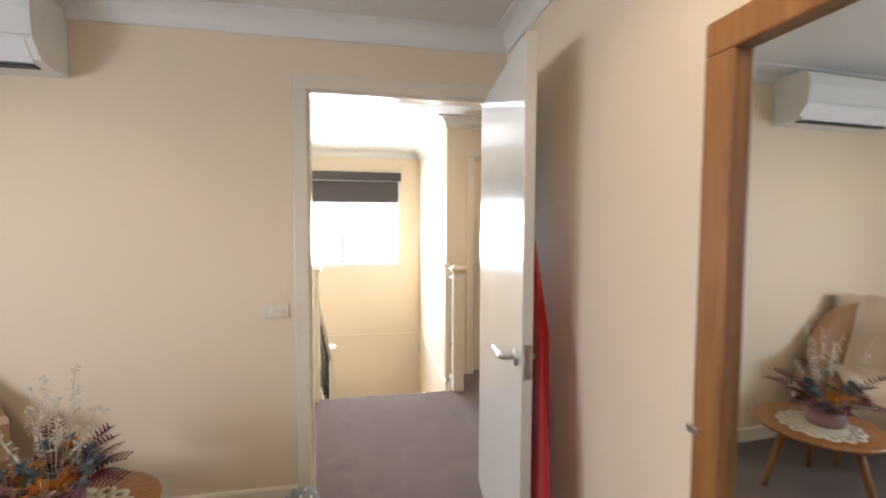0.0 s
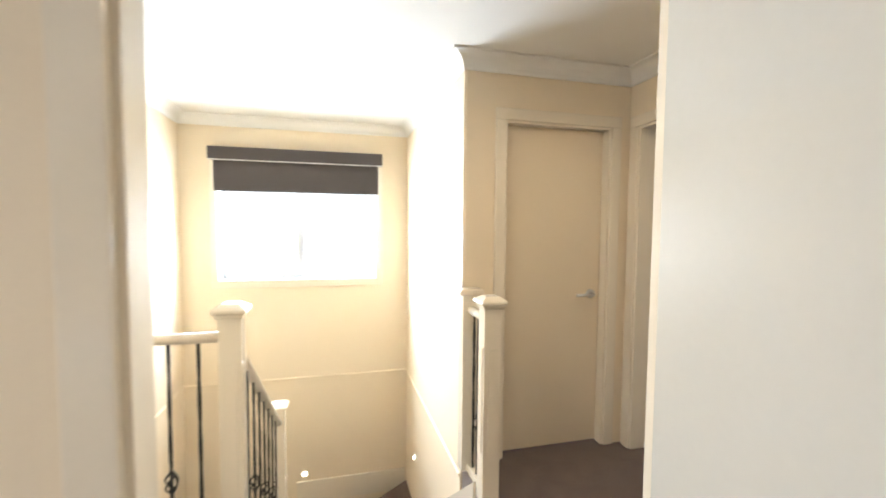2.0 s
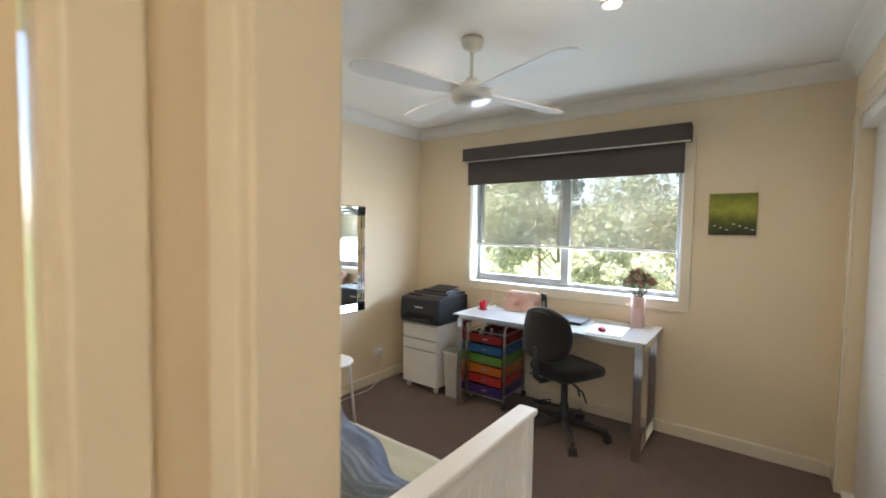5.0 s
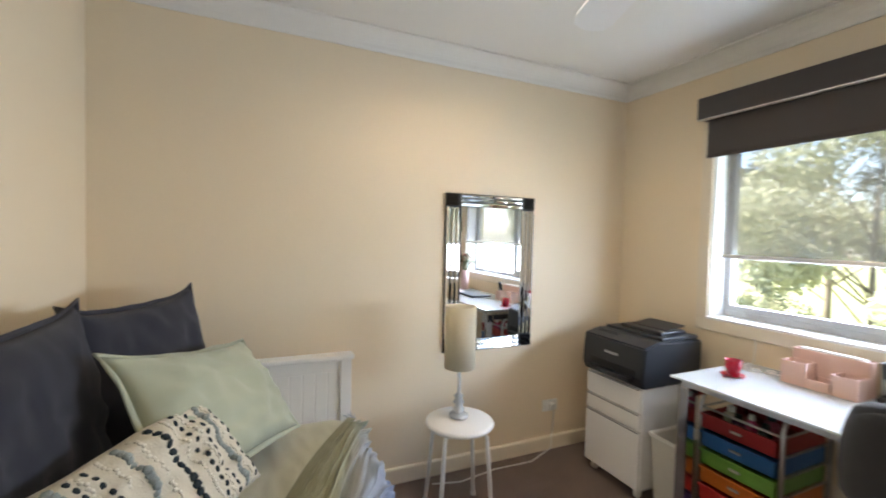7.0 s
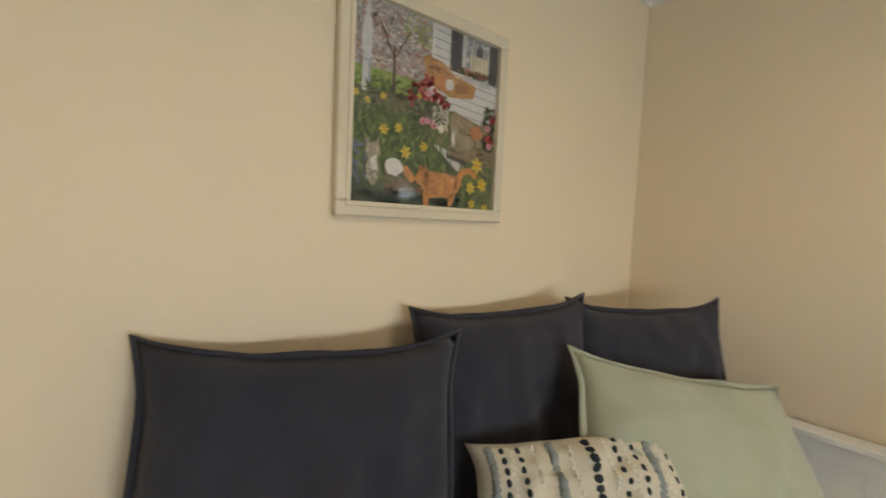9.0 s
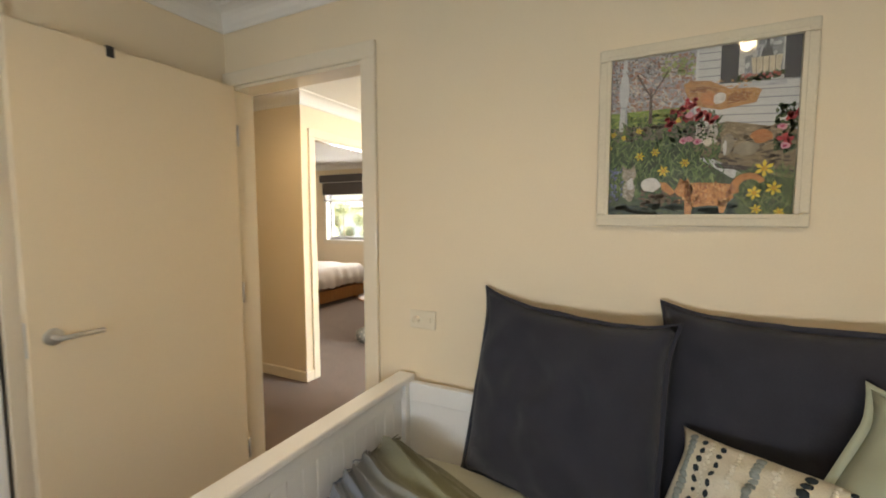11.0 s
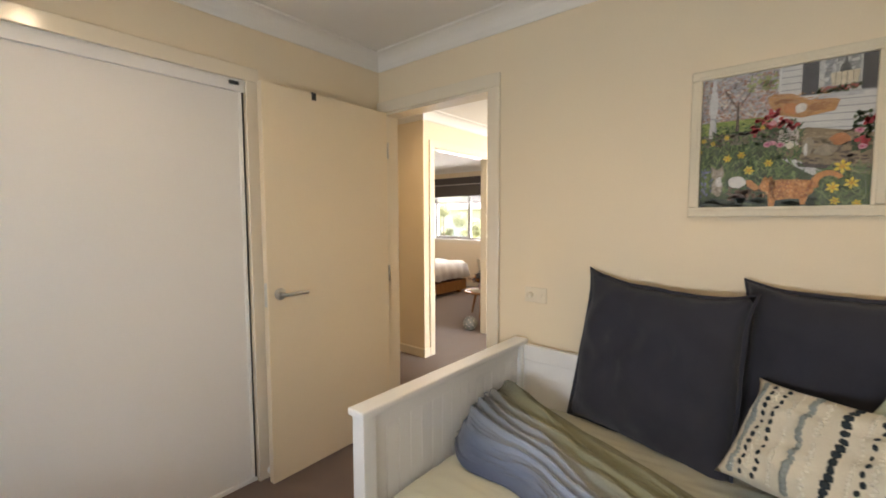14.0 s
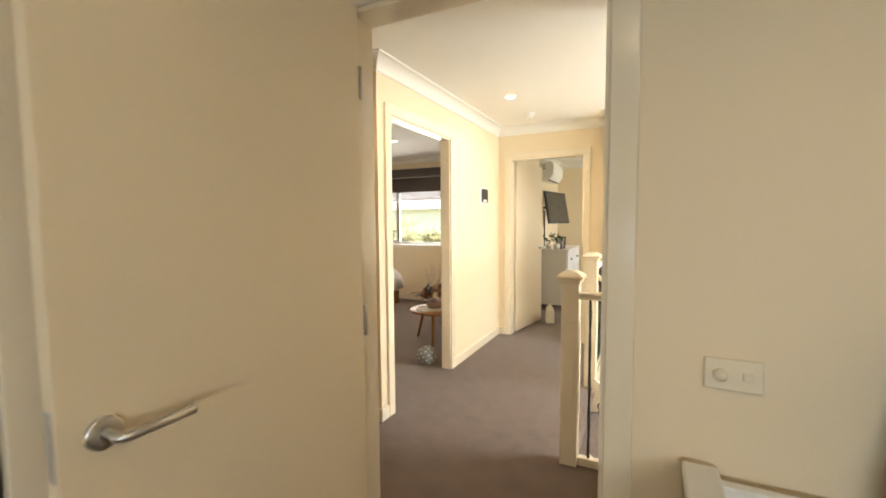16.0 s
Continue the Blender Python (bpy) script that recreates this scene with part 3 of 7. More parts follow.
lou = door_leaf(pose(0.686, 1.868, 0, 0, 0, -96.0), 0.84, 2.035, "open glossy cream flush door into the lounge", mat("gloss_white_door", (0.60, 0.57, 0.50), 0.17, 0.02, 2.0, 60, 0.012), reach=-1, lever_z=0.945)
door_leaf(pose(-1.675, 2.125, 0, 0, 0, 171), 0.78, 2.03, "open cream flush door into the main bedroom", reach=-1)

# mirrored arrangement for the wardrobe
ward = thing("wardrobe", pose(2.895, 2.60, 0), "built-in wardrobe with plain white sliding doors", "wardrobe")
part("track", boxed(0.0, -0.09, 1.99, 1.905, -0.004, 2.05), WHITE, ward, "white top track")
part("bottom_track", boxed(0.0, -0.09, 0.002, 1.905, -0.01, 0.022), WHITE, ward)
part("sliding_door", boxed(0.012, -0.045, 0.024, 0.95, -0.020, 1.995, bevel=0.002), WHITE_DOOR, ward, "plain white sliding panel")
part("sliding_door", boxed(0.90, -0.085, 0.024, 1.893, -0.060, 1.995, bevel=0.002), WHITE_DOOR, ward, "plain white sliding panel")
part("edge_strip", boxed(0.012, -0.0195, 0.024, 0.030, -0.012, 1.995, bevel=0.002), WHITE, ward, "white door stile")
# black strip that paints in the shade between sliding door and jamb
part("gap_shade", boxed(0.0055, -0.060, 0.024, 0.0115, -0.012, 1.995), BLACK, ward, "dark strip standing in for the shade in the door gap")
part("stop", boxed(0.03, -0.003, 2.018, 0.075, 0.004, 2.034), BLACK, ward, "small dark maker's plate")
for x0, z0, x1, z1 in ((-0.062, 0.003, 0.004, 2.044), (1.901, 0.003, 1.967, 2.044), (-0.062, 2.044, 1.967, 2.11)):
    part("architrave", boxed(x0, 0.001, z0, x1, 0.019, z1, bevel=0.003), TRIM, ward)
part("back_panel", boxed(0.0, -0.108, 0.003, 1.905, -0.098, 2.04), PAINT, ward)
stopper = thing("door_stop", pose(2.84, 2.635, 0.045), "small white door stop on the skirting", "door stop")
bm = bmesh.new()
tube(bm, [(0, -0.033, 0), (0, 0.03, 0)], 0.018, 12)
part("stem", bm, PLASTIC_W, stopper)

# ---- small fittings ----
WARM = mat("aged_switch_plastic", (0.78, 0.69, 0.53), 0.35, 0.02, 5, 100, 0.01)


def switch_plate(m, label, dimmer):
    t = thing("light_switch", m, label, "switch", "wall switches")
    part("plate", boxed(-0.058, 0.0, -0.037, 0.058, 0.009, 0.037, bevel=0.003), WARM, t)
    part("rocker", boxed(-0.038, 0.009, -0.010, -0.018, 0.014, 0.010, bevel=0.002), WARM, t)
    if dimmer:
        part("dimmer_knob", lathe(bmesh.new(), [(0.0, 0.016), (0.013, 0.016), (0.015, 0.0)], 18), WARM, t, m=pose(0.026, 0.009, 0, -90))
    else:
        part("rocker", boxed(0.014, 0.009, -0.010, 0.034, 0.014, 0.010, bevel=0.002), PLASTIC_W, t)


switch_plate(pose(2.021, 3.735, 0.99, 0, 0, -90), "cream double light switch beside the study door", True)
switch_plate(pose(-0.366, 1.889, 0.985, 0, 0, 180), "cream double light switch beside the lounge door", False)

kp = thing("alarm_keypad", pose(1.914, 2.262, 1.476, 0, 0, 90), "white alarm keypad with a small grey screen", "keypad")
part("body", boxed(-0.027, 0, -0.072, 0.027, 0.020, 0.072, bevel=0.006), PLASTIC_W, kp)
part("screen", boxed(-0.020, 0.020, 0.022, 0.020, 0.0215, 0.060), mat("grey_lcd", (0.25, 0.30, 0.30), 0.2, 0.03, 8, 90, 0.0), kp, "grey-green display")
for r in range(3):
    for c in range(4):
        part("key", boxed(-0.020 + c * 0.0105, 0.020, -0.004 - r * 0.013, -0.0115 + c * 0.0105, 0.0225, 0.002 - r * 0.013, bevel=0.001), mat("grey_key", (0.30, 0.29, 0.26), 0.5) if not (r or c) else bpy.data.materials["grey_key"], kp)
part("logo", boxed(-0.005, 0.020, -0.060, 0.005, 0.0208, -0.052), mat("red_mark", (0.6, 0.04, 0.03), 0.5), kp)

th = thing("wall_intercom", pose(-1.00, 1.961, 1.605, 0, 0, 0) @ Matrix.Scale(1.35, 4), "white wall panel with a dark glass screen", "intercom")
part("body", boxed(-0.085, 0, -0.06, 0.085, 0.022, 0.06, bevel=0.005), PLASTIC_W, th)
part("screen", boxed(-0.078, 0.022, -0.052, 0.062, 0.0235, 0.052), mat("dark_screen_glass", (0.01, 0.011, 0.013), 0.08, 0.05, 4, 90, 0.0), th)
# plain pale strip low on the dark screen
part("pale_strip", boxed(-0.055, 0.0236, -0.046, 0.03, 0.0242, -0.030), mat("pale_screen_area", (0.55, 0.60, 0.64), 0.3), th)

sm = thing("smoke_detector", pose(-1.01, 2.45, 2.399, 180), "round white smoke detector on the ceiling", "smoke detector")
part("base", lathe(bmesh.new(), [(0.0, 0.012), (0.062, 0.012), (0.065, 0.0)], 28), PLASTIC_W, sm)
part("cover", lathe(bmesh.new(), [(0.0, 0.042), (0.025, 0.041), (0.045, 0.034), (0.052, 0.012)], 28), PLASTIC_W, sm)

# fittings for every entry, with the two added lounge ones
for dx, dy in DOWNLIGHTS:
    t = thing("downlight", pose(dx, dy, 2.399, 180), "small round recessed downlight, lit warm white", "downlight", "ceiling downlights")
    part("rim", lathe(bmesh.new(), [(0.032, 0.004), (0.040, 0.010), (0.049, 0.008), (0.052, 0.0)], 28), PLASTIC_W, t)
    part("lamp", lathe(bmesh.new(), [(0.0, 0.0075), (0.03, 0.007), (0.034, 0.004)], 24), LAMP_ON, t)


def split_ac(m, label):
    t = thing("air_conditioner", m, label, "air conditioner")
    bm = bmesh.new()
    prof = [(0, 0.0), (0, 0.29), (0.17, 0.29), (0.205, 0.265), (0.215, 0.20), (0.205, 0.09), (0.16, 0.02), (0.10, 0.0)]
    rings = [[bm.verts.new((x, y, z)) for y, z in prof] for x in (-0.40, 0.40)]
    for k in range(len(prof)):
        f = bm.faces.new((rings[0][k], rings[0][(k + 1) % 8], rings[1][(k + 1) % 8], rings[1][k]))
    bm.faces.new(rings[0])
    bm.faces.new(rings[1])
    part("body", bm, PLASTIC_W, t)
    part("louvre", slab_quad([(-0.37, 0.200, 0.088), (0.37, 0.200, 0.088), (0.37, 0.150, 0.012), (-0.37, 0.150, 0.012)], 0.006), WHITE, t)
    part("seam", boxed(-0.398, 0.2055, 0.098, 0.398, 0.2125, 0.101), BRIGHT, t)
    part("vent_slot", boxed(-0.36, 0.105, -0.002, 0.36, 0.150, 0.004), BLACK, t)
    for k in range(3):
        part("side_label", boxed(0.4005, 0.04, 0.17 + 0.03 * k, 0.402, 0.09, 0.185 + 0.03 * k), mat("grey_print", (0.2, 0.2, 0.2), 0.6), t)
    return t


def slab_quad(pts, thick):
    bm = bmesh.new()
    p = [Vector(q) for q in pts]
    n = (p[1] - p[0]).cross(p[2] - p[0]).normalized() * thick
    a, b = [bm.verts.new(q) for q in p], [bm.verts.new(q + n) for q in p]
    bm.faces.new(a)
    bm.faces.new(b[::-1])
    for k in range(4):
        bm.faces.new((a[k], a[(k + 1) % 4], b[(k + 1) % 4], b[k]))
    return bm


split_ac(pose(-1.62, 1.889, 2.05, 0, 0, 180), "white wall-mounted split air conditioner above the chair")
split_ac(pose(-4.0, 1.961, 1.98, 0, 0, 0), "white wall-mounted split air conditioner above the television")
# ---- study: daybed and bedding ----
LINEN_D = mat("charcoal_linen", (0.041, 0.041, 0.051), 0.95, 0.16, 7, 380, 0.5, sheen=0.15, spec=0.08)
LINEN_G = mat("sage_green_cotton", (0.42, 0.44, 0.32), 0.9, 0.06, 4, 600, 0.3, sheen=0.2, spec=0.2)
SHEET = mat("pale_sage_sheet", (0.56, 0.55, 0.43), 0.9, 0.05, 3, 500, 0.25, sheen=0.2, spec=0.2)
CREAM_KNIT = mat("cream_knit", (0.66, 0.60, 0.47), 0.95, 0.10, 8, 260, 0.6, sheen=0.2, spec=0.1)
GREY_KNIT = mat("grey_green_knit", (0.30, 0.33, 0.31), 0.95, 0.12, 8, 260, 0.6, spec=0.1)
DARK_YARN = mat("dark_yarn", (0.035, 0.045, 0.05), 0.95, 0.15, 8, 260, 0.5, spec=0.1)
WHITE_YARN = mat("off_white_yarn", (0.74, 0.69, 0.57), 0.95, 0.08, 8, 260, 0.5, spec=0.1)


def pillow_surface(w, h, t, seed, flange=0.03, sag=0.0):
    """A function from (u, v, side) in -1..1 to a point of a plump pillow standing in the local xz plane, front towards +y."""
    def at(u, v, side):
        k = max(0.0, 1 - abs(u) ** 3.2) ** 0.55 * max(0.0, 1 - abs(v) ** 3.2) ** 0.55
        pinch = 1 - 0.10 * (1 - abs(v) ** 3) * abs(u) ** 2 + 0.07 * max(0.0, 1 - (v + 0.35) ** 2) * abs(u) ** 2
        pinch2 = 1 - 0.075 * (1 - u ** 4) * abs(v) ** 2 + 0.02 * noise.noise(Vector((u * 4 + seed, v, 31))) * abs(v)
        wob = noise.noise(Vector((u * 1.7 + seed, v * 1.7, side * 3 + seed)))
        fine = noise.noise(Vector((u * 5 + seed * 2, v * 4, side + seed)))
        y = side * t * 0.5 * k * (1 + 0.25 * wob) + (0.018 * fine - 0.030 * abs(noise.noise(Vector((u * 2.2 + v * 1.3 + seed * 3, v * 3.1 - u, 9)))) ) * k * side
        z = v * h * 0.5 * pinch2 - sag * (1 - u * u) * max(0, v)
        return Vector((u * w * 0.5 * pinch, y, z + h * 0.5))
    return at


def pillow(name, m, w, h, t, seed, material, label, hem=None, sag=0.0, category="pillow", group="pillows on the daybed"):
    th_ = thing(name, m, label, category, group)
    at = pillow_surface(w, h, t, seed, sag=sag)
    bm = bmesh.new()
    n = 26
    grids = []
    for side in (1, -1):
        g = [[bm.verts.new(at(-1 + 2 * i / n, -1 + 2 * j / n, side)) for j in range(n + 1)] for i in range(n + 1)]
        grids.append(g)
        for i in range(n):
            for j in range(n):
                f = bm.faces.new((g[i][j], g[i + 1][j], g[i + 1][j + 1], g[i][j + 1]))
                f.smooth = True
    bmesh.ops.remove_doubles(bm, verts=bm.verts, dist=0.0008)
    part("cover", bm, material, th_)
    if hem:
        bm = bmesh.new()
        ring = [(-1 + 2 * i / 20, -1) for i in range(20)] + [(1, -1 + 2 * i / 20) for i in range(20)] + [(1 - 2 * i / 20, 1) for i in range(20)] + [(-1, 1 - 2 * i / 20) for i in range(20)]
        inner = [at(u, v, 1) for u, v in ring]
        c = Vector((0, 0, h * 0.5))
        verts = []
        for k, p in enumerate(inner):
            u, v = ring[k]
            d = Vector((u ** 3, 0, v ** 3))
            o = p + d.normalized() * hem + Vector((0, 0.006 * noise.noise(Vector((k * 0.35, seed, 0))), 0.5 * hem * noise.noise(Vector((k * 0.22, seed, 4)))))
            verts.append([bm.verts.new(q) for q in (p + Vector((0, 0.004, 0)), o + Vector((0, 0.003, 0)), o - Vector((0, 0.003, 0)), p - Vector((0, 0.004, 0)))])
        for k in range(80):
            a, b = verts[k], verts[(k + 1) % 80]
            for q in range(4):
                f = bm.faces.new((a[q], a[(q + 1) % 4], b[(q + 1) % 4], b[q]))
                f.smooth = True
        part("hem", bm, material, th_)
    return th_, at


def frame_of(tl, tr, br, h):
    """The pose of a pillow from its top corners and a lower corner."""
    tl, tr, br = Vector(tl), Vector(tr), Vector(br)
    x = (tl - tr).normalized()
    z = (tr - br)
    z = (z - x * z.dot(x)).normalized()
    y = z.cross(x)
    m = Matrix((x, y, z)).transposed().to_4x4()
    m.translation = (tl + tr) / 2 - z * h
    return m


bed = thing("daybed", pose(2.05, 3.645, 0), "white painted daybed with tongue-and-groove end panels", "daybed")
BL, BW, BT = 2.10, 1.045, 0.772


def end_panel(y0, inner):
    s = 1 if inner > 0 else -1
    part("post", boxed(BW - 0.055, y0, 0.003, BW, y0 + 0.055, BT - 0.025, bevel=0.004), WHITE, bed)
    part("post", boxed(0.0, y0, 0.003, 0.055, y0 + 0.055, BT - 0.025, bevel=0.004), WHITE, bed)
    part("top_rail", boxed(-0.005, y0 - 0.010, BT - 0.025, BW + 0.010, y0 + 0.065, BT, bevel=0.006), WHITE, bed)
    part("rail", boxed(0.055, y0 + 0.012, BT - 0.085, BW - 0.055, y0 + 0.043, BT - 0.025, bevel=0.003), WHITE, bed)
    part("rail", boxed(0.055, y0 + 0.012, 0.12, BW - 0.055, y0 + 0.043, 0.24, bevel=0.003), WHITE, bed)
    part("backing_panel", boxed(0.055, y0 + 0.022, 0.24, BW - 0.055, y0 + 0.033, BT - 0.085), WHITE, bed)
    k = 16
    wd = (BW - 0.11) / k
    for i in range(k):
        part("panel_board", boxed(0.055 + i * wd + 0.0006, y0 + 0.018, 0.24, 0.055 + (i + 1) * wd - 0.0006, y0 + 0.037, BT - 0.085, bevel=0.0022, seg=1), WHITE, bed)


end_panel(0.0, 1)
end_panel(BL - 0.055, -1)
part("back_rail", boxed(0.0, 0.055, BT - 0.10, 0.03, BL - 0.055, BT - 0.025, bevel=0.004), WHITE, bed)
part("back_panel", boxed(0.008, 0.055, 0.2, 0.022, BL - 0.055, BT - 0.10), WHITE, bed)
part("base", boxed(0.03, 0.055, 0.10, BW - 0.03, BL - 0.055, 0.28, bevel=0.006), WHITE, bed)

mt = thing("mattress", pose(2.085, 3.715, 0.281), "soft mattress in a pale sage fitted sheet", "mattress")
bm = bmesh.new()
n, mlen, mwid, mh = 84, 1.965, 0.965, 0.215
top = []
for i in range(n + 1):
    row = []
    for j in range(n + 1):
        u, v = i / n, j / n
        e = min(1, min(u, 1 - u) * 14) ** 0.5 * min(1, min(v, 1 - v) * 18) ** 0.5
        w = noise.noise(Vector((u * 4, v * 9, 1))) * 0.012 + abs(noise.noise(Vector((u * 14 + v * 5, v * 7 - u * 9, 5)))) * 0.012
        q = u * 9 + v * 16 + 2.2 * noise.noise(Vector((u * 3, v * 5, 31)))
        w += 0.010 * max(0.0, noise.noise(Vector((u * 3, v * 4, 9))) + 0.25) * (1 - abs(math.sin(q))) ** 2
        row.append(bm.verts.new((u * mwid, v * mlen, mh - 0.05 * (1 - e) + w * e)))
    top.append(row)
for i in range(n):
    for j in range(n):
        bm.faces.new((top[i][j], top[i + 1][j], top[i + 1][j + 1], top[i][j + 1])).smooth = True
rim = [top[i][0] for i in range(n + 1)] + [top[n][j] for j in range(1, n + 1)] + [top[i][n] for i in range(n - 1, -1, -1)] + [top[0][j] for j in range(n - 1, 0, -1)]
low = [bm.verts.new((v.co.x, v.co.y, 0.0)) for v in rim]
for k in range(len(rim)):
    f = bm.faces.new((rim[k], low[k], low[(k + 1) % len(rim)], rim[(k + 1) % len(rim)]))
    f.smooth = True
bm.faces.new(low)
part("cover", bm, SHEET, mt)

MZ = 0.485
pillow("pillow", frame_of((2.055, 4.015, 1.145), (2.21, 4.628, 1.112), (2.275, 4.56, 0.50), 0.665), 0.62, 0.665, 0.19, 1.3, LINEN_D, "large square charcoal linen pillow leaning on the wall", 0.013, 0.02)
pillow("pillow", frame_of((2.075, 4.585, 1.145), (2.175, 5.18, 1.15), (2.26, 5.16, 0.50), 0.66), 0.605, 0.66, 0.17, 5.1, LINEN_D, "large square charcoal linen pillow leaning on the wall", 0.013, 0.015)
pillow("pillow", frame_of((2.135, 5.16, 1.13), (2.405, 5.66, 1.135), (2.54, 5.58, 0.50), 0.65), 0.565, 0.65, 0.14, 9.7, LINEN_D, "square charcoal linen pillow slumped in the corner", 0.013, 0.02)
pillow("pillow", frame_of((2.27, 4.965, 1.036), (2.614, 5.60, 0.905), (2.763, 5.37, 0.62), 0.43), 0.70, 0.43, 0.15, 3.4, LINEN_G, "sage green cotton pillow propped against dark pillows", 0.016, 0.02)
cush, cat = pillow("cushion", frame_of((2.235, 4.648, 0.85), (2.485, 5.075, 0.882), (2.646, 4.985, 0.635), 0.33), 0.515, 0.33, 0.15, 7.2, CREAM_KNIT, "cream knitted cushion with black and grey stitched stripes", 0.0, 0.0, "cushion")


def stitch_row(u, material, count, size, name, squash=0.5, slip=0.0):
    """A row of raised stitches down the cushion's front at u."""
    bm = bmesh.new()
    for k in range(count):
        v = -0.93 + 1.86 * (k + 0.5) / count
        p = cat(u + slip * (k % 2), v, 1)
        n_ = (cat(u + 0.03, v, 1) - cat(u - 0.03, v, 1)).cross(cat(u, v + 0.03, 1) - cat(u, v - 0.03, 1))
        n_ = -n_.normalized() if n_.y < 0 else n_.normalized()
        q = n_.to_track_quat("Y", "Z").to_matrix().to_4x4()
        bmesh.ops.create_icosphere(bm, subdivisions=1, radius=1.0, matrix=Matrix.Translation(p) @ q @ Matrix.Diagonal((size * squash, size * 0.4, size, 1)))
    part(name, bm, material, cush, smooth=True)


for u, mtl, cnt, size, sq, slip in [(-0.86, DARK_YARN, 12, 0.009, 0.6, 0), (-0.76, WHITE_YARN, 30, 0.0065, 1.0, 0.02), (-0.66, GREY_KNIT, 24, 0.010, 1.3, 0),
                          (-0.50, DARK_YARN, 13, 0.0095, 0.75, 0), (-0.42, WHITE_YARN, 30, 0.0065, 1.0, 0.02), (-0.34, DARK_YARN, 13, 0.0095, 0.75, 0.02), (-0.24, WHITE_YARN, 30, 0.0065, 1.0, 0),
                          (-0.08, DARK_YARN, 15, 0.0135, 0.95, 0), (0.10, WHITE_YARN, 30, 0.0070, 1.0, 0.02), (0.26, GREY_KNIT, 22, 0.012, 1.0, 0),
                          (0.42, WHITE_YARN, 30, 0.0065, 1.0, 0), (0.56, DARK_YARN, 13, 0.0095, 0.75, 0), (0.64, WHITE_YARN, 30, 0.0065, 1.0, 0.02), (0.72, DARK_YARN, 13, 0.0095, 0.75, 0), (0.84, GREY_KNIT, 22, 0.010, 1.2, 0)]:
    stitch_row(u, mtl, cnt, size, "stitching", sq, slip)


def throw_material():
    m = mat("ombre_throw", (0.3, 0.3, 0.3), 0.95, 0.1, 6, 500, 0.5, sheen=0.3, spec=0.1)
    n, l, b = nodes_of(m)
    at_ = n.new("ShaderNodeUVMap")
    sp = n.new("ShaderNodeSeparateXYZ")
    l.new(at_.outputs[0], sp.inputs[0])
    r = n.new("ShaderNodeValToRGB")
    el = r.color_ramp.elements
    el[0].position, el[0].color = 0.0, (0.24, 0.235, 0.145, 1)
    el[1].position, el[1].color = 1.0, (0.09, 0.12, 0.20, 1)
    for p, c in ((0.40, (0.29, 0.285, 0.185, 1)), (0.54, (0.38, 0.40, 0.42, 1)), (0.72, (0.34, 0.40, 0.50, 1)), (0.88, (0.16, 0.21, 0.33, 1))):
        e = el.new(p)
        e.color = c
    l.new(sp.outputs[0], r.inputs[0])
    tc, nz = n.new("ShaderNodeTexCoord"), n.new("ShaderNodeTexNoise")
    nz.inputs["Scale"].default_value = 240
    l.new(tc.outputs["Object"], nz.inputs["Vector"])
    mr = n.new("ShaderNodeMapRange")
    mr.inputs["To Min"].default_value, mr.inputs["To Max"].default_value = 0.85, 1.15
    l.new(nz.outputs["Fac"], mr.inputs["Value"])
    sc = n.new("ShaderNodeVectorMath")
    sc.operation = "SCALE"
    l.new(r.outputs[0], sc.inputs[0])
    l.new(mr.outputs[0], sc.inputs["Scale"])
    dye = n.new("ShaderNodeMapRange")
    dye.inputs["From Min"].default_value, dye.inputs["From Max"].default_value = 0.01, 0.16
    dye.inputs["To Min"].default_value, dye.inputs["To Max"].default_value = 0.40, 1.0
    l.new(sp.outputs[1], dye.inputs["Value"])
    sc2 = n.new("ShaderNodeVectorMath")
    sc2.operation = "SCALE"
    l.new(sc.outputs[0], sc2.inputs[0])
    l.new(dye.outputs[0], sc2.inputs["Scale"])
    l.new(sc2.outputs[0], b.inputs["Base Color"])
    return m


THROW = throw_material()
blanket = thing("throw_blanket", pose(0, 0, 0), "crumpled fringed throw fading from olive to blue across the bed", "throw")
bm = bmesh.new()
uvl = bm.loops.layers.uv.new("UVMap")
nu, nv = 230, 130
FRONT = 3.055
grid = []


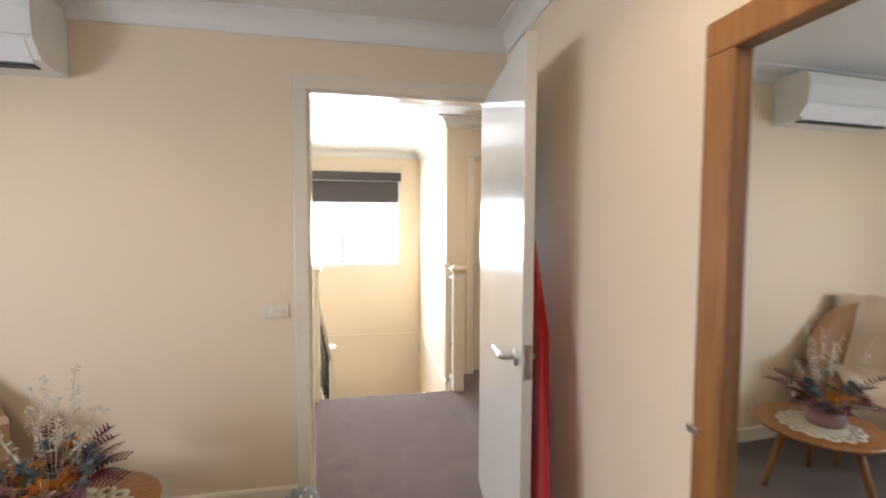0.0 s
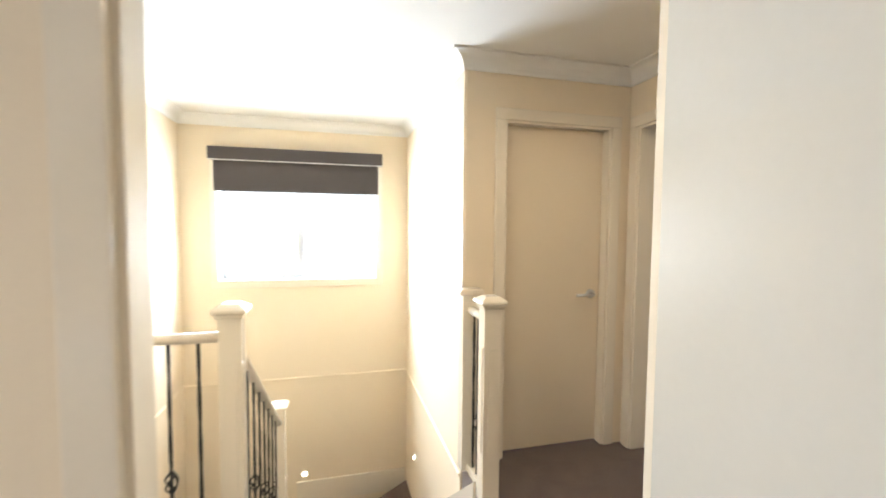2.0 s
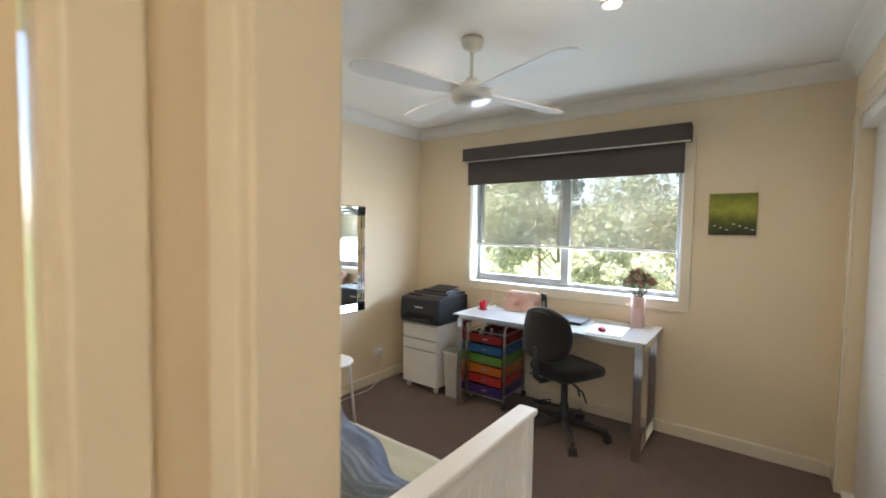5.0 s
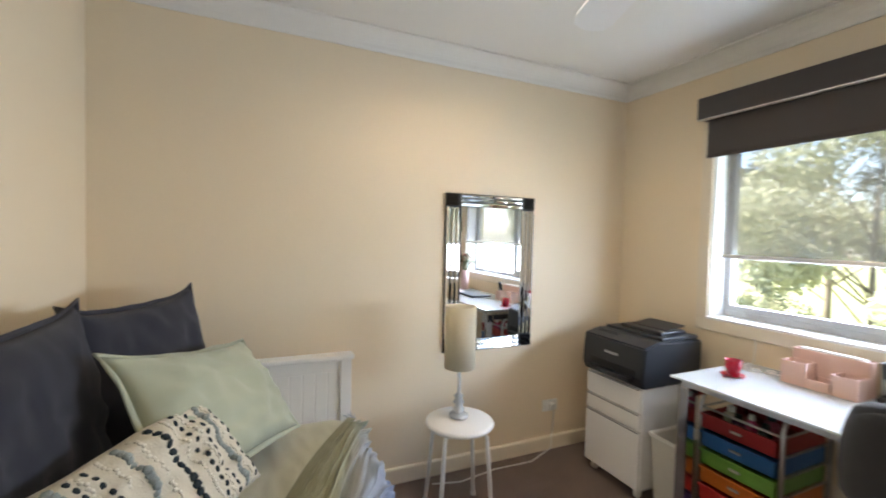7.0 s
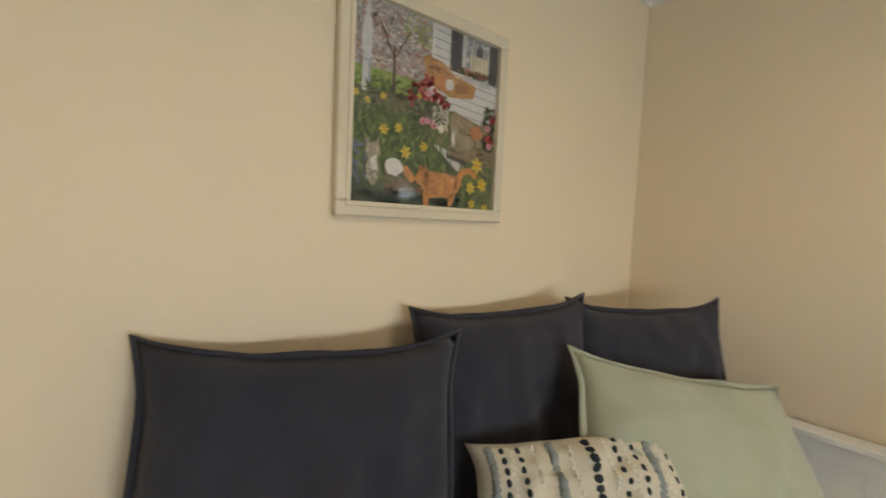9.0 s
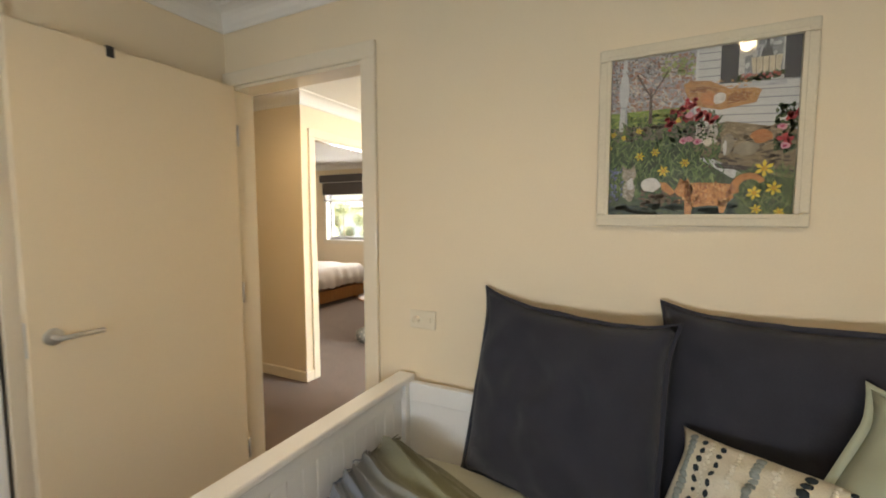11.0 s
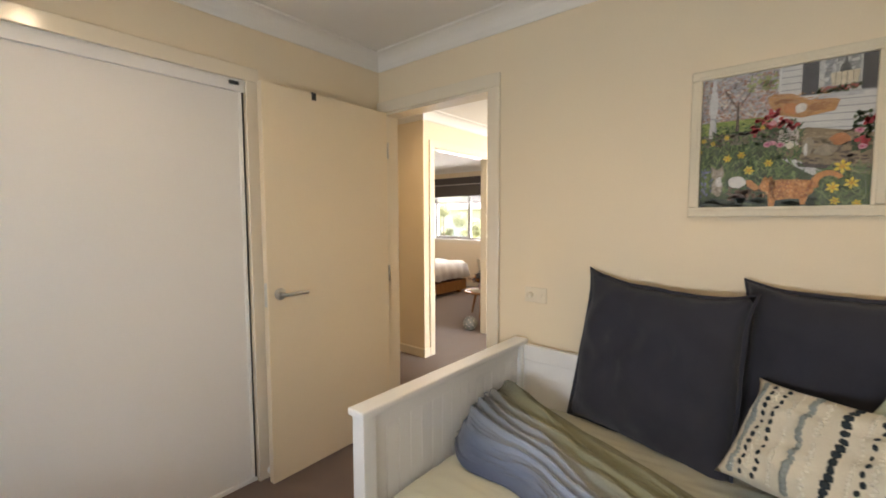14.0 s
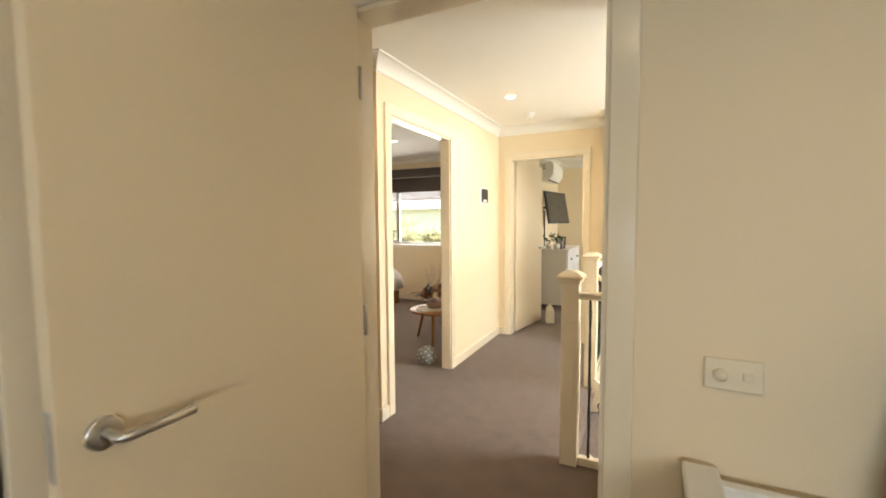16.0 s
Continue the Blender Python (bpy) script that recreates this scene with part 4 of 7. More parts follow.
def throw_point(u, v):
    """u across the bunched cloth from the wall side, v along it from the south end."""
    y = 3.722 + 1.84 * v
    xa = 2.15 + 0.90 * v ** 1.2
    xb = 2.66 + 0.62 * v ** 0.75 + 0.06 * noise.noise(Vector((v * 8, 3, 5)))
    wv = 0.04 * noise.noise(Vector((v * 3, u * 2, 2)))
    x = xa + (xb - xa) * u + wv
    drift = 0.10 * math.sin(v * 5) + 0.13 * noise.noise(Vector((v * 4, u * 3, 7)))
    edge = min(1.0, 6 * u + 0.15, 6 * (1 - u) + 0.15)
    gather = 1.0 - 0.55 * v
    ph = 58 * (u + drift)
    fold = (1 - abs(math.sin(ph / 2))) ** 1.4 * max(0.15, 0.6 + 1.1 * noise.noise(Vector((u * 4, v * 2.5, 11))))
    ph2 = 170 * (u + 0.8 * drift + 0.05 * noise.noise(Vector((v * 7, u * 6, 23))))
    crease = (1 - abs(math.sin(ph2 / 2))) ** 1.8 * max(0.0, 0.45 + noise.noise(Vector((u * 7, v * 4, 27))))
    heap = 0.085 * math.exp(-((v - 0.03) / 0.10) ** 2) * math.sin(math.pi * min(1.0, u * 1.05)) ** 0.6 if 0 < u < 0.95 else 0.0
    lump = 0.4 + noise.noise(Vector((u * 4 + v, v * 3, 41))) + 0.5 * noise.noise(Vector((u * 9 - 2 * v, v * 8, 43)))
    z = 0.508 + (0.034 * fold * gather + 0.009 * crease * gather + 0.040 * max(0.0, lump) + heap + 0.010 * noise.noise(Vector((u * 14, v * 18, 3)))) * edge
    if x > FRONT:
        over = x - FRONT
        z -= 1.3 * over
        x = FRONT + 0.012 + 0.22 * over + 0.030 * fold + 0.012 * crease
    return Vector((x, y + 0.02 * noise.noise(Vector((u * 6, v, 21))), z))


for i in range(nu + 1):
    grid.append([bm.verts.new(throw_point(i / nu, j / nv)) for j in range(nv + 1)])
for i in range(nu):
    for j in range(nv):
        f = bm.faces.new((grid[i][j], grid[i + 1][j], grid[i + 1][j + 1], grid[i][j + 1]))
        f.smooth = True
        for lp, (a, b) in zip(f.loops, ((i, j), (i + 1, j), (i + 1, j + 1), (i, j + 1))):
            lp[uvl].uv = (a / nu, b / nv)
part("cloth", bm, THROW, blanket).modifiers.new("thick", "SOLIDIFY").thickness = 0.004
rng = random.Random(4)
for end, dirn in ((0.0, -1), (1.0, 1)):
    bm = bmesh.new()
    uvl = bm.loops.layers.uv.new("UVMap")
    for k in range(64):
        u = (k + 0.5) / 64
        p = throw_point(u, end)
        q1 = p + Vector((rng.uniform(-0.012, 0.012), dirn * 0.018 if end else 0.010, rng.uniform(-0.002, 0.012)))
        q2 = q1 + Vector((rng.uniform(-0.02, 0.02), dirn * 0.022 if end else rng.uniform(-0.004, 0.018), -0.012 + rng.uniform(0, 0.02)))
        tube(bm, [p, q1, q2], 0.0028, 5, r2=0.0016)
        bm.faces.ensure_lookup_table()
    for f in bm.faces:
        for lp in f.loops:
            c = lp.vert.co
            lp[uvl].uv = (min(1, max(0, (c.x - (2.15 + 0.58 * end)) / 0.50)), end)
    part("fringe", bm, THROW, blanket)

# ---- study: stool, lamp, mirror ----
stool = thing("stool", pose(3.57, 5.43, 0), "round white metal stool used as a bedside table", "stool")
part("seat", lathe(bmesh.new(), [(0.0, 0.476), (0.155, 0.476), (0.166, 0.470), (0.168, 0.462), (0.160, 0.452), (0.0, 0.452)], 40), WHITE, stool)
for k in range(4):
    a = radians(45 + 90 * k - 8)
    c, s = math.cos(a), math.sin(a)
    bm = bmesh.new()
    tube(bm, [(0.06 * c, 0.06 * s, 0.447), (0.125 * c, 0.125 * s, 0.445), (0.145 * c, 0.145 * s, 0.425), (0.185 * c, 0.185 * s, 0.01)], 0.010, 10)
    leg = part("leg", bm, WHITE, stool)
    part("foot", lathe(bmesh.new(), [(0.0, 0.001), (0.013, 0.001), (0.013, 0.02), (0.011, 0.022)], 12, 0.186 * c, 0.186 * s), PLASTIC_W, leg)

SHADE = sheer_fabric("cream_lampshade", 0.99, (0.84, 0.78, 0.63))
CRYSTAL = mat("clear_acrylic", (0.55, 0.56, 0.56), 0.12, 0.04, 9, 60, 0.0, metal=0.3)
lamp = thing("table_lamp", pose(3.575, 5.455, 0.478), "table lamp with tall cream cylinder shade and glass base", "lamp")
part("base", lathe(bmesh.new(), [(0.0, 0.0), (0.046, 0.0), (0.046, 0.014), (0.040, 0.018), (0.018, 0.022)], 24), CRYSTAL, lamp)
part("stem", lathe(bmesh.new(), [(0.018, 0.022), (0.030, 0.040), (0.018, 0.058), (0.028, 0.075), (0.016, 0.092), (0.024, 0.105), (0.008, 0.120), (0.007, 0.26), (0.0, 0.262)], 20), CRYSTAL, lamp)
part("shade", lathe(bmesh.new(), [(0.074, 0.245), (0.076, 0.245), (0.076, 0.548), (0.074, 0.548), (0.073, 0.25)], 40), SHADE, lamp, "tall cream fabric shade")
bm = bmesh.new()
for k in range(3):
    a = radians(120 * k)
    tube(bm, [(0, 0, 0.262), (0.0735 * math.cos(a), 0.0735 * math.sin(a), 0.262)], 0.0015, 6)
part("shade_ring", bm, CHROME, lamp)
bm = bmesh.new()
bmesh.ops.create_icosphere(bm, subdivisions=2, radius=0.027, matrix=Matrix.Translation((0, 0, 0.305)))
part("bulb", bm, PLASTIC_W, lamp, smooth=True)

MIRROR = bpy.data.materials.new("mirror_silver")
_n, _l, _b = nodes_of(MIRROR)
_b.inputs["Base Color"].default_value, _b.inputs["Metallic"].default_value, _b.inputs["Roughness"].default_value = (0.86, 0.88, 0.87, 1), 1.0, 0.015
mirror = thing("wall_mirror", pose(3.925, 5.788, 0.70, 0, 0, 180), "rectangular wall mirror with silvered borders and black corners", "mirror")
part("back_board", boxed(-0.298, 0.0, 0.0, 0.298, 0.010, 0.91), BLACK, mirror)
part("glass", boxed(-0.205, 0.0105, 0.075, 0.205, 0.016, 0.835), MIRROR, mirror)


def bevel_strip(x0, z0, x1, z1, lean):
    bm = bmesh.new()
    p = [bm.verts.new(q) for q in ((x0, 0.011, z0), (x1, 0.011, z0), (x1, 0.011, z1), (x0, 0.011, z1))]
    i = 0.006
    if x1 - x0 > z1 - z0:
        t_ = [(x0 + i, 0.019, z0 + i), (x1 - i, 0.019, z0 + i), (x1 - i, 0.019 - lean, z1 - i), (x0 + i, 0.019 - lean, z1 - i)]
    else:
        t_ = [(x0 + i, 0.019, z0 + i), (x1 - i, 0.019 - lean, z0 + i), (x1 - i, 0.019 - lean, z1 - i), (x0 + i, 0.019, z1 - i)]
    q = [bm.verts.new(v) for v in t_]
    bm.faces.new(q)
    for k in range(4):
        bm.faces.new((p[k], p[(k + 1) % 4], q[(k + 1) % 4], q[k]))
    part("bevelled_strip", bm, MIRROR, mirror)


for k in range(3):
    o = 0.074 - 0.024 * (k + 1) + 0.001
    bevel_strip(-0.21, o, 0.21, o + 0.022, 0.003)
    bevel_strip(-0.21, 0.91 - o - 0.022, 0.21, 0.91 - o, -0.003)
    bevel_strip(-0.208 - 0.028 * (k + 1), 0.078, -0.208 - 0.028 * k - 0.003, 0.832, 0.003)
    bevel_strip(0.208 + 0.028 * k + 0.003, 0.078, 0.208 + 0.028 * (k + 1), 0.832, -0.003)
for sx in (-1, 1):
    for z in (0.003, 0.839):
        part("corner_block", boxed(min(sx * 0.222, sx * 0.296), 0.0105, z, max(sx * 0.222, sx * 0.296), 0.020, z + 0.068, bevel=0.004), mat("black_glass", (0.008, 0.008, 0.009), 0.06, 0.05, 4, 60, 0.0), mirror)

# ---- study: pictures ----
CREAM_FRAME = mat("cream_picture_frame", (0.68, 0.60, 0.45), 0.5, 0.08, 6, 150, 0.1)
pic = thing("framed_print", pose(2.021, 4.652, 1.371, 0, 0, -90), "cream framed garden print with bright flowers and a white house", "picture")
PW, PH, PF = 0.268, 0.543, 0.036
for a in ((-PW, 0, PW, PF), (-PW, PH - PF, PW, PH)):
    part("frame_bar", boxed(a[0], 0.0, a[1], a[2], 0.024, a[3], bevel=0.005), CREAM_FRAME, pic)
for x0 in (-PW, PW - PF):
    part("frame_bar", boxed(x0, 0.0, PF, x0 + PF, 0.0235, PH - PF, bevel=0.005), CREAM_FRAME, pic)
IW, IH = 2 * (PW - PF), PH - 2 * PF


def ink(name, c, var=0.25, scale=60):
    # brightened, with a constant lift that paints in haze from the glazing
    return mat(name, tuple(q * 1.22 + 0.012 for q in c), 0.5, var, scale, 300, 0.0)


part("sheet", boxed(-PW + PF - 0.002, 0.004, PF - 0.002, PW - PF + 0.002, 0.010, PH - PF + 0.002), ink("print_dark_green", (0.05, 0.07, 0.03), 0.5, 45), pic)
layer = [0.0103]


def shape(polys, material, name="print_shape"):
    """Flat coloured areas on the print, given as fractions of its width (from its own side) and height."""
    bm = bmesh.new()
    layer[0] += 0.00010
    for poly in polys:
        vs = []
        for fx, fz in poly:
            fx, fz = min(1, max(0, fx)), min(1, max(0, fz))
            vs.append(bm.verts.new((PW - PF - fx * IW, layer[0], PF + fz * IH)))
        bm.faces.new(vs)
    part(name, bm, material, pic)


def blob(cx, cz, rx, rz, rng_, n_=9, rough=0.25, rot=0.0):
    out = []
    for k in range(n_):
        a = 2 * math.pi * k / n_
        q = 1 + rng_.uniform(-rough, rough)
        x, z = rx * q * math.cos(a), rz * q * math.sin(a)
        out.append((cx + x * math.cos(rot) - z * math.sin(rot), cz + x * math.sin(rot) + z * math.cos(rot)))
    return out


# inner lip of the moulding
for a in ((-PW + PF - 0.012, PF - 0.012, PW - PF + 0.012, PF), (-PW + PF - 0.012, PH - PF, PW - PF + 0.012, PH - PF + 0.012)):
    part("inner_lip", boxed(a[0], 0.020, a[1], a[2], 0.0275, a[3], bevel=0.002), CREAM_FRAME, pic)
for x0 in (-PW + PF - 0.012, PW - PF):
    part("inner_lip", boxed(x0, 0.020, PF, x0 + 0.012, 0.0270, PH - PF, bevel=0.002), CREAM_FRAME, pic)
pr = random.Random(12)


def flecks(name, c, num, x0, x1, z0, z1, sx, sz, tilt=0.9, n_=6):
    """Many small strokes of one colour scattered over part of the print."""
    shape([blob(pr.uniform(x0, x1), pr.uniform(z0, z1), sx * pr.uniform(0.5, 1.4), sz * pr.uniform(0.5, 1.4), pr, n_, 0.35, pr.uniform(-tilt, tilt)) for k in range(num)], ink(name, c))


def arc(cx, cz, r, a0, a1, w0, w1, n_=14):
    """A curved band, from one width to another."""
    o, q = [], []
    for k in range(n_ + 1):
        a = radians(a0 + (a1 - a0) * k / n_)
        w = (w0 + (w1 - w0) * k / n_) / 2
        o.append((cx + (r + w) * math.cos(a), cz + (r + w) * math.sin(a)))
        q.append((cx + (r - w) * math.cos(a), cz + (r - w) * math.sin(a)))
    return o + q[::-1]


# sky, lawn and blossom tree
shape([[(0, 0.60), (0.49, 0.60), (0.49, 1), (0, 1)]], ink("print_pale_sky", (0.34, 0.34, 0.35), 0.2))
flecks("print_twig", (0.11, 0.085, 0.065), 260, 0, 0.49, 0.68, 1.0, 0.004, 0.022, 1.5)
for nm, c in (("print_pink_blossom", (0.40, 0.24, 0.21)), ("print_cream_blossom", (0.50, 0.44, 0.37)), ("print_rust_blossom", (0.30, 0.15, 0.10)), ("print_grey_blossom", (0.27, 0.25, 0.25))):
    flecks(nm, c, 300, 0, 0.49, 0.66, 0.99, 0.009, 0.008)
flecks("print_lime_leaf", (0.26, 0.31, 0.12), 70, 0.30, 0.49, 0.86, 0.98, 0.010, 0.008)
shape([[(0, 0.57), (0.46, 0.57), (0.46, 0.665), (0, 0.665)]], ink("print_lawn", (0.17, 0.25, 0.05), 0.3))
flecks("print_lawn_light", (0.28, 0.33, 0.09), 120, 0, 0.44, 0.575, 0.66, 0.016, 0.006, 0.2)
flecks("print_lawn_dark", (0.07, 0.12, 0.03), 90, 0, 0.44, 0.56, 0.63, 0.014, 0.006, 0.2)
shape([[(0.228, 0.58), (0.252, 0.58), (0.247, 0.80), (0.236, 0.80)], [(0.238, 0.74), (0.246, 0.74), (0.34, 0.90), (0.33, 0.90)], [(0.238, 0.74), (0.246, 0.74), (0.16, 0.90), (0.15, 0.89)]], ink("print_tree_trunk", (0.09, 0.06, 0.045)))
# white house
shape([[(0.485, 0.52), (1, 0.47), (1, 1), (0.485, 1)]], ink("print_white_siding", (0.47, 0.47, 0.45), 0.06))
shape([[(0.485, 0.555 + 0.046 * k), (1, 0.520 + 0.046 * k + 0.0015 * k), (1, 0.526 + 0.046 * k + 0.0015 * k), (0.485, 0.561 + 0.046 * k)] for k in range(10)], ink("print_siding_shade", (0.22, 0.23, 0.24), 0.1))
shape([[(0.485, 0.60), (0.50, 0.60), (0.50, 1), (0.485, 1)]], ink("print_corner_board", (0.52, 0.52, 0.50), 0.05))
shape([[(0.615, 0.78), (0.705, 0.775), (0.705, 1), (0.615, 1)], [(0.925, 0.77), (1, 0.765), (1, 1), (0.925, 1)]], ink("print_shutter", (0.045, 0.045, 0.05)))
shape([[(0.705, 0.775), (0.925, 0.77), (0.925, 1), (0.705, 1)]], ink("print_window", (0.40, 0.40, 0.38)))
shape([[(0.735, 0.80), (0.915, 0.80), (0.915, 1), (0.735, 1)]], ink("print_window_dark", (0.20, 0.21, 0.21), 0.4))
flecks("print_window_glint", (0.42, 0.43, 0.42), 30, 0.74, 0.91, 0.83, 0.99, 0.010, 0.016)
shape([[(0.775, 0.815), (0.905, 0.815), (0.915, 0.905), (0.765, 0.905)]], ink("print_lantern", (0.48, 0.42, 0.30)))
shape([[(0.79 + 0.03 * k, 0.815), (0.793 + 0.03 * k, 0.815), (0.793 + 0.03 * k, 0.905), (0.79 + 0.03 * k, 0.905)] for k in range(4)] + [[(0.81, 0.905), (0.87, 0.905), (0.86, 0.955), (0.82, 0.955)], [(0.835, 0.955), (0.85, 0.955), (0.85, 1), (0.835, 1)]], ink("print_lantern_iron", (0.07, 0.07, 0.07)))
flecks("print_box_leaf", (0.07, 0.10, 0.04), 70, 0.70, 0.93, 0.775, 0.815, 0.012, 0.010)
flecks("print_box_flower", (0.38, 0.10, 0.08), 26, 0.71, 0.92, 0.785, 0.818, 0.007, 0.007)
shape([[(0.71, 0.745), (0.94, 0.735), (0.94, 0.762), (0.71, 0.772)]], ink("print_window_sill", (0.36, 0.37, 0.38)))
# post
shape([[(0.052, 0.545), (0.105, 0.545), (0.100, 0.69), (0.058, 0.69)], blob(0.080, 0.80, 0.030, 0.125, pr, 16, 0.04), [(0.062, 0.92), (0.102, 0.92), (0.098, 0.945), (0.066, 0.945)], [(0.070, 0.945), (0.095, 0.945), (0.092, 1.0), (0.072, 1.0)]], ink("print_white_post", (0.45, 0.45, 0.44), 0.12))
shape([[(0.088, 0.545), (0.105, 0.545), (0.100, 0.69), (0.090, 0.69)], [(0.054, 0.690), (0.104, 0.690), (0.104, 0.70), (0.054, 0.70)]], ink("print_post_shade", (0.28, 0.29, 0.31), 0.12))
# porch boards
shape([[(0.48, 0.40), (0.62, 0.30), (1, 0.20), (1, 0.48), (0.66, 0.555), (0.55, 0.53)]], ink("print_porch_floor", (0.20, 0.15, 0.085), 0.3))
flecks("print_porch_dark", (0.08, 0.055, 0.035), 90, 0.55, 0.98, 0.28, 0.46, 0.022, 0.007, 0.4)
flecks("print_porch_light", (0.30, 0.23, 0.14), 70, 0.60, 0.95, 0.40, 0.52, 0.020, 0.006, 0.4)
shape([[(0.52, 0.345), (0.58, 0.345), (0.76, 0.235), (0.70, 0.215)]], ink("print_pale_path", (0.44, 0.44, 0.43)))
shape([[(0.62, 0.28), (1, 0.225), (1, 0.25), (0.60, 0.31)]], ink("print_porch_edge", (0.06, 0.045, 0.035)))
# wicker seat
shape([[(0.42, 0.80), (0.46, 0.815), (0.56, 0.805), (0.66, 0.745), (0.79, 0.735), (0.825, 0.72), (0.80, 0.65), (0.62, 0.625), (0.50, 0.66), (0.44, 0.73)]], ink("print_wicker", (0.36, 0.18, 0.065), 0.3))
shape([[(0.44, 0.775), (0.52, 0.785), (0.60, 0.75), (0.64, 0.715), (0.56, 0.735), (0.47, 0.745)], [(0.66, 0.725), (0.78, 0.715), (0.76, 0.665), (0.66, 0.655)]], ink("print_wicker_shade", (0.24, 0.10, 0.035), 0.3))
flecks("print_wicker_weave", (0.46, 0.26, 0.11), 130, 0.43, 0.80, 0.645, 0.80, 0.010, 0.004, 0.6)
shape([blob(0.555, 0.70, 0.045, 0.040, pr, 12, 0.12)], ink("print_ginger_shape", (0.42, 0.17, 0.06), 0.3))
shape([blob(0.615, 0.695, 0.032, 0.036, pr, 12, 0.12)], ink("print_white_patch", (0.50, 0.48, 0.44)))
# borders and leaves
for nm, c, num, sx, sz, x0, x1, z0, z1 in [("print_leaf_a", (0.05, 0.085, 0.03), 330, 0.006, 0.040, 0, 0.64, 0.05, 0.57), ("print_leaf_b", (0.11, 0.17, 0.05), 330, 0.004, 0.034, 0, 0.62, 0.12, 0.55), ("print_leaf_c", (0.18, 0.24, 0.085), 190, 0.003, 0.028, 0, 0.60, 0.15, 0.55), ("print_leaf_d", (0.09, 0.14, 0.045), 150, 0.004, 0.036, 0.72, 1, 0.0, 0.26), ("print_leaf_e", (0.16, 0.21, 0.08), 90, 0.003, 0.030, 0.72, 1, 0.0, 0.28), ("print_leaf_f", (0.05, 0.085, 0.03), 130, 0.010, 0.016, 0.34, 0.60, 0.46, 0.62), ("print_leaf_g", (0.05, 0.085, 0.03), 110, 0.011, 0.014, 0.90, 1, 0.36, 0.62), ("print_leaf_h", (0.16, 0.14, 0.10), 120, 0.014, 0.008, 0.02, 0.50, 0.48, 0.56)]:
    flecks(nm, c, num, x0, x1, z0, z1, sx, sz, 1.0)
flecks("print_bluebell", (0.14, 0.15, 0.27), 60, 0.0, 0.12, 0.08, 0.30, 0.006, 0.008)
flecks("print_earth", (0.14, 0.085, 0.05), 90, 0.20, 0.44, 0.05, 0.16, 0.018, 0.008, 0.3)
flecks("print_shadow_leaf", (0.03, 0.05, 0.035), 90, 0, 0.72, 0.0, 0.06, 0.030, 0.012, 0.3)
# flowers
for x, z in ((0.355, 0.575), (0.405, 0.635), (0.455, 0.60), (0.475, 0.67), (0.515, 0.60), (0.565, 0.58), (0.97, 0.57), (0.96, 0.43)):
    shape([blob(x + pr.gauss(0, 0.016), z + pr.gauss(0, 0.014), 0.014, 0.013, pr, 7, 0.35) for k in range(10)], ink("print_red_flower", (0.36, 0.025, 0.03)) if x == 0.355 else bpy.data.materials["print_red_flower"])
flecks("print_red_light", (0.50, 0.12, 0.10), 26, 0.35, 0.58, 0.57, 0.67, 0.006, 0.006)
flecks("print_pale_flower", (0.50, 0.46, 0.40), 80, 0.50, 0.61, 0.43, 0.57, 0.009, 0.008)
shape([blob(x, z, 0.024, 0.020, pr, 9, 0.2) for x, z in ((0.43, 0.455), (0.46, 0.465), (0.51, 0.445), (0.93, 0.50), (0.945, 0.39), (0.46, 0.61))], ink("print_pink_flower", (0.46, 0.20, 0.24)))
shape([blob(x, z, 0.009, 0.008, pr) for x, z in ((0.43, 0.455), (0.51, 0.445), (0.93, 0.50), (0.945, 0.39))], ink("print_crimson_eye", (0.34, 0.03, 0.09)))
shape([blob(0.562, 0.438, 0.026, 0.024, pr, 10, 0.2)], ink("print_cream_rose", (0.52, 0.48, 0.38)))
yl, yd = [], []
for x, z, s in ((0.185, 0.375, 0.026), (0.275, 0.395, 0.024), (0.325, 0.275, 0.030), (0.445, 0.32, 0.025), (0.855, 0.265, 0.042), (0.81, 0.125, 0.034), (0.905, 0.15, 0.036), (0.825, 0.03, 0.026), (0.935, 0.012, 0.024), (0.02, 0.525, 0.018), (0.085, 0.50, 0.016), (0.175, 0.537, 0.018), (0.0, 0.44, 0.014), (0.40, 0.585, 0.014)):
    o = pr.uniform(0, 1)
    for k in range(6):
        a = k * math.pi / 3 + o
        yl.append([(x, z), (x + s * 0.8 * math.cos(a - 0.35), z + s * 0.8 * math.sin(a - 0.35)), (x + 1.25 * s * math.cos(a), z + 1.25 * s * math.sin(a)), (x + s * 0.8 * math.cos(a + 0.35), z + s * 0.8 * math.sin(a + 0.35))])
    yd.append(blob(x, z, s * 0.38, s * 0.38, pr, 8, 0.2))
shape(yl, ink("print_yellow_flower", (0.58, 0.42, 0.03), 0.2))
shape(yd, ink("print_yellow_heart", (0.46, 0.25, 0.015), 0.2))
# rounded ginger and grey shapes among the flowers
GING = ink("print_orange_shape", (0.42, 0.17, 0.045), 0.35)
